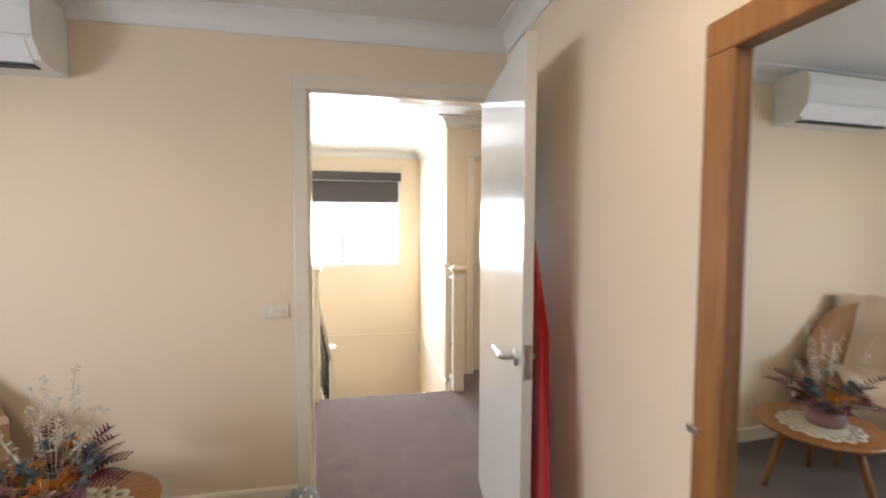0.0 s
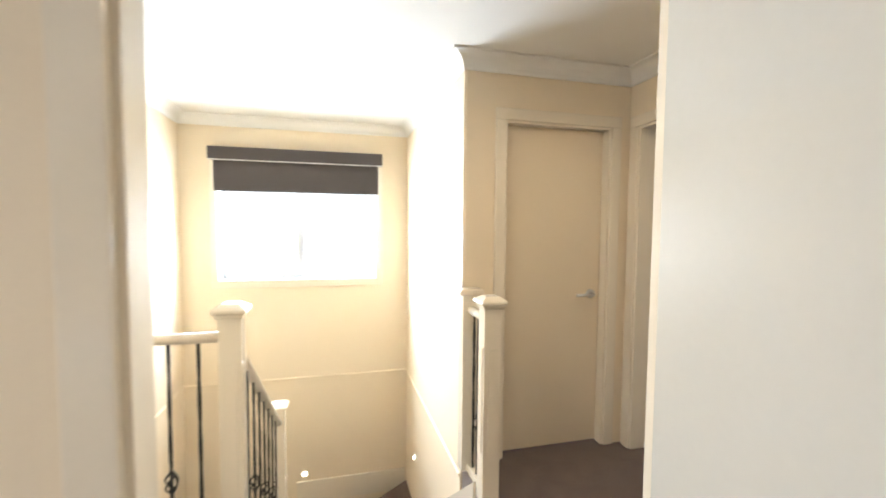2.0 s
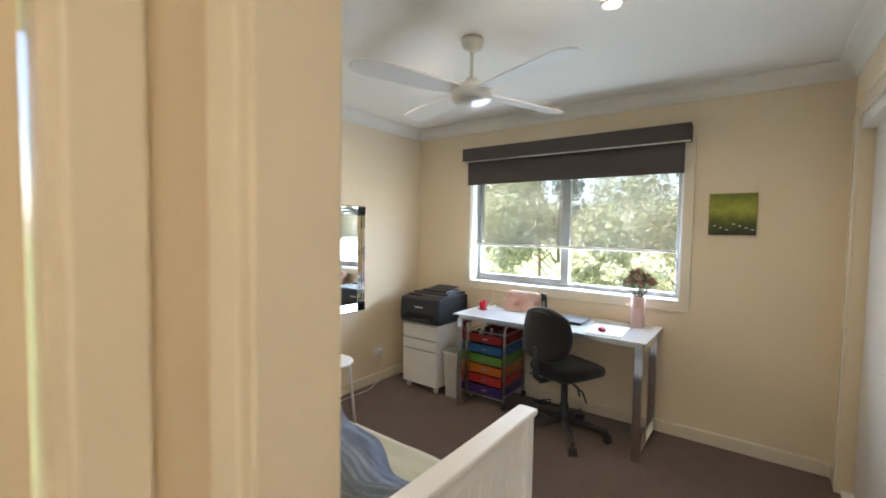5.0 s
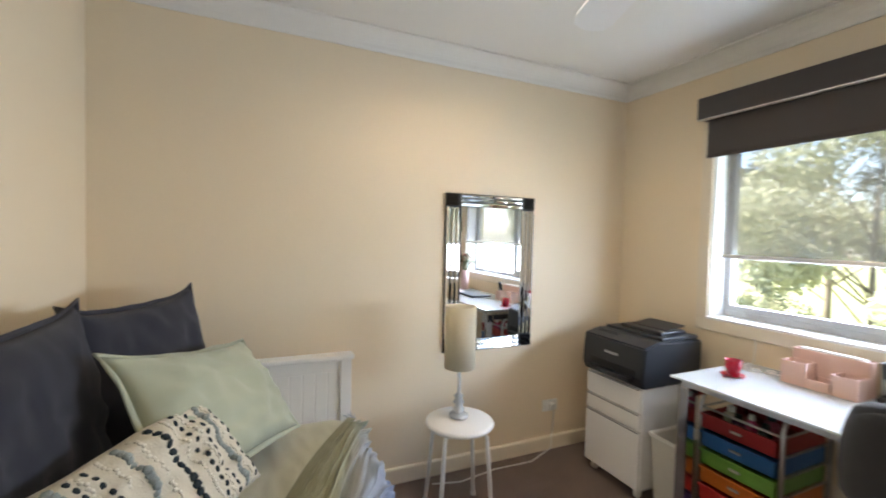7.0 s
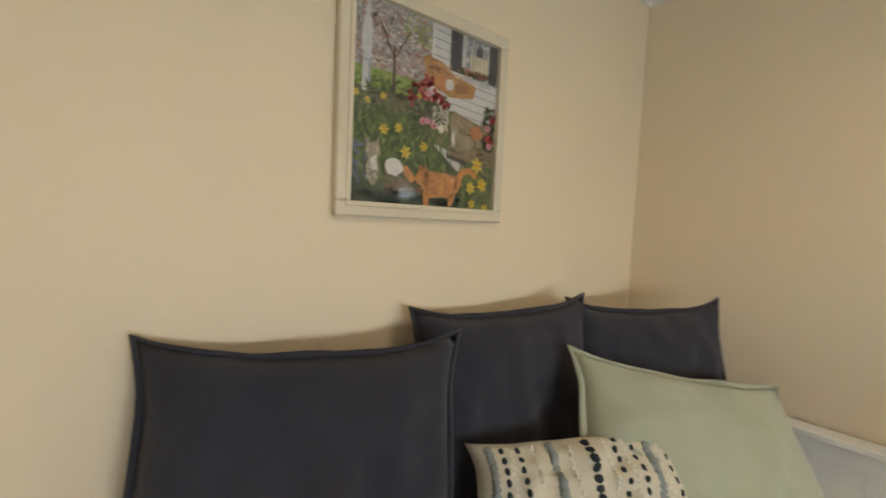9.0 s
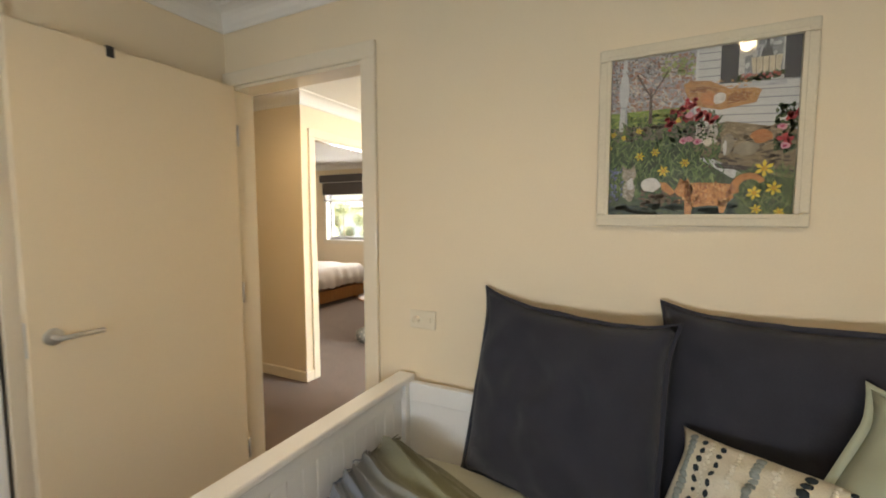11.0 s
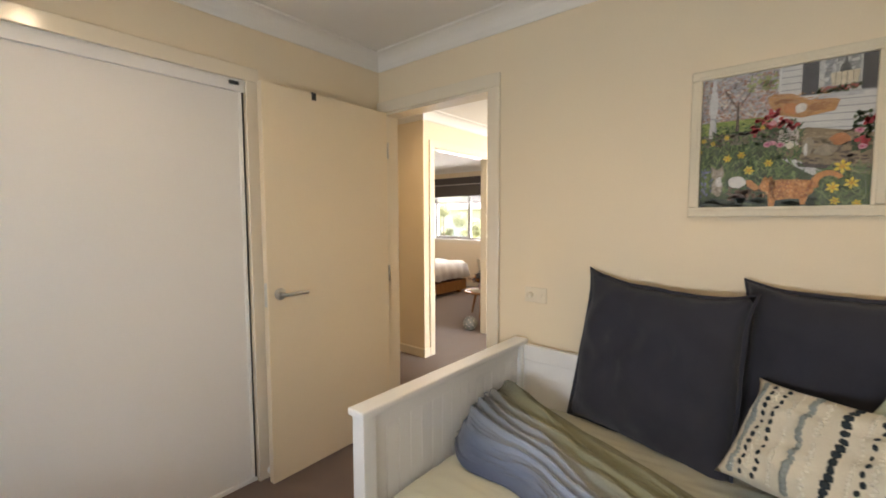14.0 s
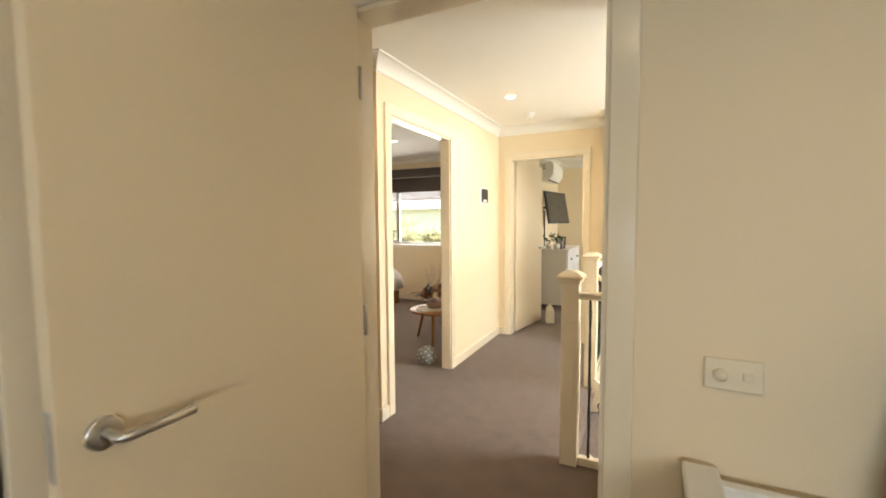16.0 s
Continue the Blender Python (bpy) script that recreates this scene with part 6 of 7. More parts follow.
for nm, c, cnt in [("pink_bloom_cluster", (0.36, 0.15, 0.14), 30), ("sage_leaf_cluster", (0.16, 0.19, 0.11), 34), ("pale_sprig_cluster", (0.50, 0.42, 0.30), 26)]:
    bm, bs = bmesh.new(), bmesh.new()
    for k in range(cnt):
        a, q = frng.uniform(0, 6.28), frng.uniform(0, 1) ** 0.6
        tip = Vector((0.095 * q * math.cos(a), 0.10 * q * math.sin(a), 0.24 + 0.13 * (1 - 0.7 * q * q) * frng.uniform(0.7, 1.05)))
        petal_burst(bm, tip, 0.014, frng, 16, 0.011)
        if k % 3 == 0:
            tube(bs, [(0.01 * math.cos(a), 0.01 * math.sin(a), 0.0), (0.02 * math.cos(a), 0.02 * math.sin(a), 0.18), tip], 0.0016, 5)
    part(nm, bm, mat(nm, c, 0.85, 0.25, 30, 120, 0.1), fl)
    part("stem_bundle", bs, mat(nm + "_stems", (0.12, 0.12, 0.05), 0.8), fl)

cord = thing("phone_cord", Matrix.Identity(4), "loose white cord coiled on the desk by the cup", "cable")
bm = bmesh.new()
tube(bm, [(4.90 - 0.05 * k / 9 + 0.035 * math.sin(k * 1.1), 4.72 + 0.008 * k + 0.03 * math.cos(k * 1.1), DZ + 0.004 + 0.003 * (k % 3)) for k in range(22)] + [(4.96, 4.90, DZ + 0.01), (4.972, 4.905, 0.93)], 0.0025, 6)
part("lead", bm, PLASTIC_W, cord)

# cables by the wall
cab_ = thing("power_cable", Matrix.Identity(4), "thin white power cable trailing along the skirting", "cable")
bm = bmesh.new()
tube(bm, [(3.55, 5.70, 0.006), (3.7, 5.66, 0.006), (3.95, 5.70, 0.006), (4.2, 5.69, 0.006), (4.40, 5.76, 0.02), (4.42, 5.765, 0.27)], 0.0035, 6)
part("lead", bm, PLASTIC_W, cab_)
po = thing("power_point", pose(4.40, 5.789, 0.29, 0, 0, 180), "white wall power point with a plug", "power point")
part("plate", boxed(-0.058, 0, -0.037, 0.058, 0.009, 0.037, bevel=0.003), PLASTIC_W, po)
part("plug", boxed(-0.02, 0.009, -0.02, 0.02, 0.04, 0.02, bevel=0.006), PLASTIC_W, po)
cb2 = thing("power_cable", Matrix.Identity(4), "tangle of dark cables under the desk", "cable")
bm = bmesh.new()
tube(bm, [(4.9, 4.20, 0.02)] + [(4.86 + 0.05 * math.sin(k), 4.36 + 0.06 * math.cos(k * 1.3), 0.02 + 0.015 * (k % 3)) for k in range(12)], 0.005, 6)
part("lead", bm, BLACK, cb2)

# ---- study: ceiling fan ----
fan = thing("ceiling_fan", pose(3.52, 4.225, 2.399, 180, 0, 0), "white four-blade ceiling fan on a short rod", "ceiling fan")
part("canopy", lathe(bmesh.new(), [(0.0, 0.0), (0.058, 0.0), (0.060, 0.02), (0.045, 0.05), (0.016, 0.062)], 28), PLASTIC_W, fan)
part("rod", lathe(bmesh.new(), [(0.011, 0.05), (0.011, 0.21)], 14), PLASTIC_W, fan)
part("collar", lathe(bmesh.new(), [(0.013, 0.195), (0.030, 0.20), (0.034, 0.225), (0.07, 0.235)], 24), PLASTIC_W, fan)
part("motor", lathe(bmesh.new(), [(0.0, 0.228), (0.075, 0.230), (0.105, 0.245), (0.110, 0.262), (0.110, 0.285), (0.104, 0.29)], 36), PLASTIC_W, fan)
part("cover", lathe(bmesh.new(), [(0.106, 0.290), (0.104, 0.302), (0.090, 0.318), (0.055, 0.330), (0.0, 0.334)], 36), BRIGHT, fan, "satin silver bottom cover")
for k in range(4):
    a = 20 + 90 * k
    bm = bmesh.new()
    outline = [(0.10, -0.045), (0.30, -0.062), (0.58, -0.066), (0.635, -0.052), (0.655, -0.02), (0.655, 0.02), (0.635, 0.052), (0.58, 0.066), (0.30, 0.062), (0.10, 0.045)]
    tops = [bm.verts.new((x, y, 0.262 + y * 0.17)) for x, y in outline]
    bots = [bm.verts.new((x, y, 0.270 + y * 0.17)) for x, y in outline]
    bm.faces.new(tops)
    bm.faces.new(bots[::-1])
    for q in range(10):
        bm.faces.new((tops[q], tops[(q + 1) % 10], bots[(q + 1) % 10], bots[q]))
    part("blade", bm, mat("white_fan_blade", (0.80, 0.79, 0.76), 0.28, 0.02, 3, 90, 0.0) if k == 0 else bpy.data.materials["white_fan_blade"], fan, m=pose(0, 0, 0, 0, 0, a))

bm = bmesh.new()
for c, r in (((0, 0, 0.075), (0.065, 0.055, 0.075)), ((0, 0.0, 0.185), (0.048, 0.045, 0.05)), ((-0.05, 0, 0.17), (0.035, 0.026, 0.024)), ((0.01, 0.04, 0.205), (0.018, 0.012, 0.04)), ((0.01, -0.04, 0.205), (0.018, 0.012, 0.04)), ((-0.05, 0.035, 0.025), (0.045, 0.024, 0.024)), ((-0.05, -0.035, 0.025), (0.045, 0.024, 0.024))):
    bmesh.ops.create_icosphere(bm, subdivisions=2, radius=1, matrix=Matrix.Translation(c) @ Matrix.Diagonal((*r, 1)))
me = finish("plush_door_stop", bm, mat("white_plush", (0.68, 0.66, 0.60), 0.95, 0.1, 20, 300, 0.8, sheen=0.4), True)
toy = tagged(new("plush_door_stop", me), "small white plush toy door stop on the carpet", "door stop")
toy.matrix_basis = pose(2.09, 3.43, 0.0, 0, 0, 40)
# ---- lounge ----
lm = thing("wall_mirror", pose(0.765, 0.458, 0.05, 0, 0, 91.8), "tall wall mirror in a wide honey oak frame", "mirror")
MW, MH, FW = 1.05, 1.75, 0.066
for x0, x1, z0, z1 in ((-MW, 0, 0, FW), (-MW, 0, MH - FW, MH), (-MW, -MW + FW, FW, MH - FW), (-FW, 0, FW, MH - FW)):
    part("frame_bar", boxed(x0, 0.0, z0, x1, 0.038, z1, bevel=0.005), OAK, lm)
part("glass", boxed(-MW + FW - 0.004, 0.004, FW - 0.004, -FW + 0.004, 0.014, MH - FW + 0.004), MIRROR, lm)
part("catch", boxed(-0.02, 0.038, 0.93, 0.006, 0.046, 0.945, bevel=0.002), CHROME, lm)

TOPZ = 0.36
st = thing("side_table", pose(-1.0, 1.40, 0), "round oak side table with splayed legs", "table")
part("tabletop", lathe(bmesh.new(), [(0.0, TOPZ), (0.275, TOPZ), (0.288, TOPZ - 0.008), (0.280, TOPZ - 0.022), (0.25, TOPZ - 0.026), (0.0, TOPZ - 0.026)], 56), OAK, st)
for k in range(3):
    a = radians(20 + 120 * k)
    bm = bmesh.new()
    tube(bm, [(0.16 * math.cos(a), 0.16 * math.sin(a), TOPZ - 0.026), (0.255 * math.cos(a), 0.255 * math.sin(a), 0.003)], 0.021, 12, r2=0.013)
    part("leg", bm, OAK, st)
doily = thing("doily", pose(-0.97, 1.37, TOPZ + 0.001), "cream crocheted doily with a scalloped edge", "doily")
DOI = mat("cream_crochet", (0.66, 0.60, 0.47), 0.95, 0.12, 60, 300, 0.6)
for k in range(14):
    a = 2 * math.pi * k / 14
    bm = bmesh.new()
    lathe(bm, [(0.012, 0.0), (0.036, 0.0), (0.036, 0.004), (0.012, 0.004), (0.012, 0.0)], 12, 0.15 * math.cos(a), 0.15 * math.sin(a))
    part("scallop", bm, DOI, doily)
bm = bmesh.new()
lathe(bm, [(0.0, 0.004), (0.12, 0.004), (0.125, 0.0)], 30)
part("centre", bm, DOI, doily)

arr = thing("flower_arrangement", pose(-1.02, 1.38, TOPZ + 0.006) @ Matrix.Scale(1.22, 4), "dried arrangement of burgundy fern, orange and cream flowers", "flowers")
part("bowl", lathe(bmesh.new(), [(0.0, 0.0), (0.06, 0.0), (0.075, 0.03), (0.07, 0.065), (0.062, 0.065), (0.0, 0.02)], 24), mat("dull_pink_bowl", (0.34, 0.20, 0.18), 0.5), arr)
arng = random.Random(31)
BURG = mat("burgundy_fern", (0.085, 0.018, 0.024), 0.8, 0.3, 30, 160, 0.1)
for k in range(13):
    a = arng.uniform(0, 6.28)
    ln, up = arng.uniform(0.15, 0.25), arng.uniform(0.02, 0.16)
    base = Vector((0.03 * math.cos(a), 0.03 * math.sin(a), 0.07))
    tip = base + Vector((ln * math.cos(a), ln * math.sin(a), up))
    bm = bmesh.new()
    d = (tip - base)
    side = Vector((-math.sin(a), math.cos(a), 0.1))
    for q in range(12):
        f = 0.12 + 0.85 * q / 12
        p = base + d * f + Vector((0, 0, 0.03 * math.sin(f * 3)))
        l_ = 0.055 * (1 - f * 0.75)
        for s_ in (-1, 1):
            e = p + side * s_ * l_ + d.normalized() * 0.018
            w_ = d.normalized() * 0.008
            bm.faces.new([bm.verts.new(v) for v in (p - w_ * 0.5, e - w_ * 0.2 + Vector((0, 0, 0.004)), e + w_ * 0.4, p + w_ * 0.7)])
    part("fern_frond", bm, BURG, arr)
for nm, c, cnt, sz, spread, top in [("orange_bloom", (0.50, 0.20, 0.04), 9, 0.022, 0.11, 0.17), ("mustard_bloom", (0.42, 0.27, 0.06), 7, 0.018, 0.10, 0.15), ("cream_bloom", (0.62, 0.54, 0.42), 8, 0.022, 0.13, 0.15), ("blue_grey_sprig", (0.16, 0.18, 0.20), 12, 0.014, 0.13, 0.20), ("dusky_pink_bloom", (0.38, 0.18, 0.17), 8, 0.020, 0.12, 0.16)]:
    m_ = mat(nm, c, 0.85, 0.25, 30, 120, 0.1)
    for k in range(cnt):
        a, q = arng.uniform(0, 6.28), arng.uniform(0.2, 1) ** 0.7
        bm = bmesh.new()
        petal_burst(bm, (spread * q * math.cos(a), spread * q * math.sin(a), 0.06 + top * (1 - 0.6 * q) * arng.uniform(0.7, 1.1)), sz * 0.7, arng, 26, sz)
        part(nm, bm, m_, arr)
PALE = mat("pale_dried_grass", (0.62, 0.56, 0.45), 0.9, 0.15, 30, 120, 0.05)
for k in range(12):
    a, lean = arng.uniform(0, 6.28), arng.uniform(0.03, 0.16)
    tip = Vector((lean * math.cos(a), lean * math.sin(a), arng.uniform(0.28, 0.44)))
    bm = bmesh.new()
    tube(bm, [(0, 0, 0.05), tip * 0.6, tip], 0.0012, 4)
    for q in range(16):
        p = tip * (0.62 + 0.38 * q / 16)
        petal_burst(bm, p, 0.012, arng, 3, 0.007)
    part("grass_plume", bm, PALE, arr)

ac_ = thing("armchair", pose(-1.67, 1.49, 0, 0, 0, -40), "tan tub armchair with slim timber legs", "armchair")
TAN = mat("tan_upholstery", (0.36, 0.22, 0.11), 0.9, 0.1, 6, 400, 0.3, sheen=0.3, spec=0.2)
part("seat", cushion_mesh(0.27, 0.28, 0.13, 0.0), TAN, ac_, m=pose(0, 0, 0.40))
bm = bmesh.new()
outer, inner = [], []
for k in range(25):
    a = radians(70 + 220 * k / 24)
    h_ = 0.60 + 0.34 * max(0, math.cos(a - math.pi)) ** 1.2
    for lst, r_ in ((outer, 0.36), (inner, 0.29)):
        lst.append([bm.verts.new((r_ * math.cos(a), r_ * math.sin(a), z)) for z in (0.28, 0.45, h_ - 0.02, h_)])
for k in range(24):
    for q in range(3):
        for lst in (outer, inner):
            bm.faces.new((lst[k][q], lst[k + 1][q], lst[k + 1][q + 1], lst[k][q + 1])).smooth = True
    bm.faces.new((outer[k][3], outer[k + 1][3], inner[k + 1][3], inner[k][3]))
    bm.faces.new((outer[k][0], outer[k + 1][0], inner[k + 1][0], inner[k][0]))
for k in (0, 24):
    for q in range(3):
        bm.faces.new((outer[k][q], outer[k][q + 1], inner[k][q + 1], inner[k][q]))
part("tub_back", bm, TAN, ac_)
for sx, sy in ((0.2, 0.2), (0.2, -0.2), (-0.2, 0.2), (-0.2, -0.2)):
    bm = bmesh.new()
    tube(bm, [(sx, sy, 0.33), (sx * 1.2, sy * 1.2, 0.003)], 0.019, 10, r2=0.012)
    part("leg", bm, OAK, ac_)
ct = thing("chair_throw", pose(-1.67, 1.49, 0, 0, 0, -40), "cream throw with pale stripes draped over the armchair", "throw")
CTM = mat("cream_throw", (0.62, 0.50, 0.38), 0.95, 0.1, 8, 400, 0.4, sheen=0.3)
bm = bmesh.new()
prof = [(-0.40, 0.42), (-0.385, 0.75), (-0.372, 0.942), (-0.325, 0.965), (-0.278, 0.942), (-0.262, 0.70), (-0.245, 0.50), (-0.1, 0.485), (0.15, 0.485), (0.285, 0.47), (0.305, 0.30)]
gr_ = [[bm.verts.new((x + 0.008 * noise.noise(Vector((i, j * 0.6, 3))), -0.20 + 0.40 * j / 16 + 0.02 * noise.noise(Vector((i * 0.5, j * 0.2, 8))), z + 0.010 * math.sin(j * 1.3 + i) * 0.6)) for j in range(17)] for i, (x, z) in enumerate(prof)]
for i in range(len(prof) - 1):
    for j in range(16):
        bm.faces.new((gr_[i][j], gr_[i + 1][j], gr_[i + 1][j + 1], gr_[i][j + 1])).smooth = True
part("cloth", bm, CTM, ct).modifiers.new("thick", "SOLIDIFY").thickness = 0.006

lb = thing("bed", pose(-2.45, -1.95, 0), "double bed with a white coverlet on a timber base", "bed")
part("base", boxed(0.02, 0.02, 0.06, 1.38, 1.98, 0.25, bevel=0.01), OAK, lb, "honey timber base")
for sx in (0.08, 1.26):
    for sy in (0.1, 1.84):
        part("foot", boxed(sx, sy, 0.003, sx + 0.06, sy + 0.06, 0.06), OAK, lb)
part("headboard", boxed(0.0, -0.04, 0.06, 1.40, 0.0, 1.0, bevel=0.01), OAK, lb)
cv = thing("coverlet", pose(-2.45, -1.95, 0), "rumpled white coverlet over the bed", "bedspread")
bm = bmesh.new()
g_ = []
for i in range(33):
    row = []
    for j in range(41):
        x, y = -0.03 + 1.46 * i / 32, 0.05 + 1.98 * j / 40
        e = min(1.0, max(0.0, min(i, 32 - i, 40 - j) / 2.5))
        z = 0.30 + 0.28 * (1 - (1 - e) ** 2) ** 0.5 + 0.018 * noise.noise(Vector((x * 4, y * 4, 0))) + 0.012 * math.sin(x * 40) * (1 - e)
        row.append(bm.verts.new((x + 0.015 * math.sin(y * 30) * (1 - e), y + 0.015 * math.sin(x * 30) * (1 - e), z)))
    g_.append(row)
for i in range(32):
    for j in range(40):
        bm.faces.new((g_[i][j], g_[i + 1][j], g_[i + 1][j + 1], g_[i][j + 1])).smooth = True
part("cloth", bm, mat("white_coverlet", (0.74, 0.71, 0.70), 0.9, 0.05, 6, 300, 0.4, sheen=0.2), cv).modifiers.new("thick", "SOLIDIFY").thickness = 0.012

ball = thing("pouf", pose(-0.235, 1.70, 0), "small round grey knitted ball with pale dots", "floor ball")
bm = bmesh.new()
bmesh.ops.create_uvsphere(bm, u_segments=28, v_segments=18, radius=0.088, matrix=Matrix.Translation((0, 0, 0.088)))
part("body", bm, mat("grey_knit", (0.22, 0.22, 0.21), 0.95, 0.15, 20, 200, 0.6), ball, smooth=True)
for k in range(46):
    zf = 1 - 2 * (k + 0.5) / 46
    a = k * 2.39996
    rr_ = math.sqrt(1 - zf * zf)
    c = Vector((rr_ * math.cos(a), rr_ * math.sin(a), zf))
    if c.z < -0.85:
        continue
    bm = bmesh.new()
    bmesh.ops.create_icosphere(bm, subdivisions=1, radius=1, matrix=Matrix.Translation(c * 0.088 + Vector((0, 0, 0.088))) @ c.to_track_quat("Z", "Y").to_matrix().to_4x4() @ Matrix.Diagonal((0.009, 0.009, 0.003, 1)))
    part("dot", bm, WHITE_YARN, ball, smooth=True)

gown = thing("dressing_gown", pose(0.668, 1.20, 0), "red dressing gown hanging behind the open door", "gown")
bm = bmesh.new()
rg = []
for i in range(25):
    z = 1.42 - 1.34 * i / 24
    w_ = 0.02 + 0.115 * min(1, i / 7) ** 0.8 + 0.03 * (i / 24)
    ring = []
    for k in range(28):
        a = 2 * math.pi * k / 28
        f = 1 + 0.16 * math.sin(6 * a + 0.6 * math.sin(i * 0.3)) * min(1, i / 6)
        ring.append(bm.verts.new((0.26 * w_ * f * math.cos(a), 1.15 * w_ * f * math.sin(a) + 0.02 * math.sin(i * 0.25), z)))
    rg.append(ring)
for i in range(24):
    for k in range(28):
        bm.faces.new((rg[i][k], rg[i][(k + 1) % 28], rg[i + 1][(k + 1) % 28], rg[i + 1][k])).smooth = True
bm.faces.new(rg[0])
bm.faces.new(rg[-1])
part("robe", bm, mat("red_fleece", (0.42, 0.018, 0.022), 0.95, 0.12, 12, 300, 0.6, sheen=0.5, spec=0.1), gown)
part("hook", boxed(-0.012, -0.01, 1.40, 0.004, 0.01, 1.48, bevel=0.003), CHROME, gown)

# ---- main bedroom beyond the hall ----
dr = thing("dresser", pose(-4.35, 1.97, 0), "white dresser with dark knobs against the wall", "dresser")
part("carcass", boxed(0, 0, 0.07, 1.18, 0.49, 0.88, bevel=0.004), WHITE, dr)
part("top", boxed(-0.015, 0, 0.881, 1.20, 0.52, 0.905, bevel=0.004), WHITE, dr, "white top")
for cx in range(2):
    for rz_ in range(3):
        d = part("drawer", boxed(0.02 + 0.575 * cx, 0.4905, 0.10 + 0.26 * rz_, 0.575 + 0.575 * cx, 0.508, 0.345 + 0.26 * rz_, bevel=0.003), WHITE, dr)
        part("knob", lathe(bmesh.new(), [(0.0, 0.022), (0.014, 0.02), (0.016, 0.012), (0.006, 0.0)], 14), BLACK, d, m=pose(0.30 + 0.575 * cx, 0.508, 0.225 + 0.26 * rz_, -90))
for x in (0.02, 1.11):
    for y in (0.02, 0.42):
        part("foot", boxed(x, y, 0.003, x + 0.05, y + 0.05, 0.07), BLACK, dr)
tv = thing("television", pose(-3.62, 2.27, 1.29), "flat black television angled out on a wall arm", "television")
part("panel", boxed(-0.42, -0.018, 0.0, 0.42, 0.018, 0.50, bevel=0.006), BLACK, tv, m=pose(0, 0, 0, 10, 0, -10))
part("screen", boxed(-0.40, 0.0185, 0.02, 0.40, 0.0205, 0.48), mat("tv_glass", (0.02, 0.024, 0.03), 0.08), tv, m=pose(0, 0, 0, 10, 0, -10))
bm = bmesh.new()
tube(bm, [(-0.02, -0.25, 0.25), (-0.12, -0.12, 0.25), (-0.02, -0.02, 0.25)], 0.018, 8)
part("wall_arm", bm, BLACK, tv)
bm = bmesh.new()
tube(bm, [(-0.03, -0.24, 0.2), (-0.06, -0.245, -0.37)], 0.010, 6)
part("cable", bm, BLACK, tv)
LEAF = mat("houseplant_leaf", (0.05, 0.12, 0.035), 0.5, 0.2, 20, 120, 0.05)
for px, py in ((-3.28, 2.18), (-3.32, 2.30)):
    pl = thing("pot_plant", pose(px, py, 0.906), "small trailing green plant in a white pot", "plant", "plants on the dresser")
    part("pot", lathe(bmesh.new(), [(0.0, 0.0), (0.035, 0.0), (0.045, 0.075), (0.04, 0.075), (0.0, 0.06)], 18), WHITE, pl)
    for k in range(12):
        a = arng.uniform(0, 6.28)
        bm = bmesh.new()
        tip = Vector((0.07 * math.cos(a), 0.07 * math.sin(a), arng.uniform(0.10, 0.24)))
        petal_burst(bm, tip, 0.008, arng, 3, 0.026, 0.6)
        tube(bm, [(0, 0, 0.06), tip * 0.7, tip], 0.0014, 4)
        part("leaf_stem", bm, LEAF, pl)
pf = thing("photo_frame", pose(-3.42, 2.33, 0.906, -12, 0, -70), "small dark photo frame standing on the dresser", "photo frame")
part("frame", boxed(-0.07, 0, 0.0, 0.07, 0.012, 0.19, bevel=0.003), BLACK, pf)
part("photo", boxed(-0.055, 0.0122, 0.015, 0.055, 0.0135, 0.175), mat("pale_photo", (0.5, 0.48, 0.5), 0.4, 0.2, 30, 90, 0.0), pf)
for px, py, r_, h_, nm, cc in ((-3.22, 2.30, 0.035, 0.09, "candle_jar", (0.7, 0.68, 0.62)), (-3.25, 2.38, 0.022, 0.12, "perfume_bottle", (0.45, 0.40, 0.40))):
    c_ = thing(nm, pose(px, py, 0.906), "small pale glass jar on the white dresser" if "jar" in nm else "small glass perfume bottle on the white dresser", "bottle")
    part("body", lathe(bmesh.new(), [(0.0, 0.0), (r_, 0.0), (r_, h_ * 0.75), (r_ * 0.5, h_ * 0.82), (r_ * 0.5, h_), (0.0, h_)], 18), mat(nm + "_glass", cc, 0.2), c_)
bag = thing("paper_bag", pose(-2.36, 2.40, 0, 0, 0, 15), "small white printed paper bag on the carpet", "bag")
bm = bmesh.new()
lo = [bm.verts.new((sx * 0.085, sy * 0.055, 0.003)) for sx, sy in ((-1, -1), (1, -1), (1, 1), (-1, 1))]
mi = [bm.verts.new((sx * 0.08, sy * 0.05, 0.17)) for sx, sy in ((-1, -1), (1, -1), (1, 1), (-1, 1))]
hi = [bm.verts.new((sx * 0.06, sy * 0.012, 0.235)) for sx, sy in ((-1, -1), (1, -1), (1, 1), (-1, 1))]
for a_, b_ in ((lo, mi), (mi, hi)):
    for k in range(4):
        bm.faces.new((a_[k], a_[(k + 1) % 4], b_[(k + 1) % 4], b_[k]))
bm.faces.new(lo)
bm.faces.new(hi)
part("sack", bm, mat("white_paper", (0.70, 0.66, 0.56), 0.85, 0.08, 12, 120, 0.2), bag)
bm = bmesh.new()
tube(bm, [(-0.035, 0, 0.23), (-0.03, 0, 0.27), (0.03, 0, 0.27), (0.035, 0, 0.23)], 0.004, 6)
part("handle", bm, mat("bag_cord", (0.5, 0.42, 0.28), 0.9), bag)

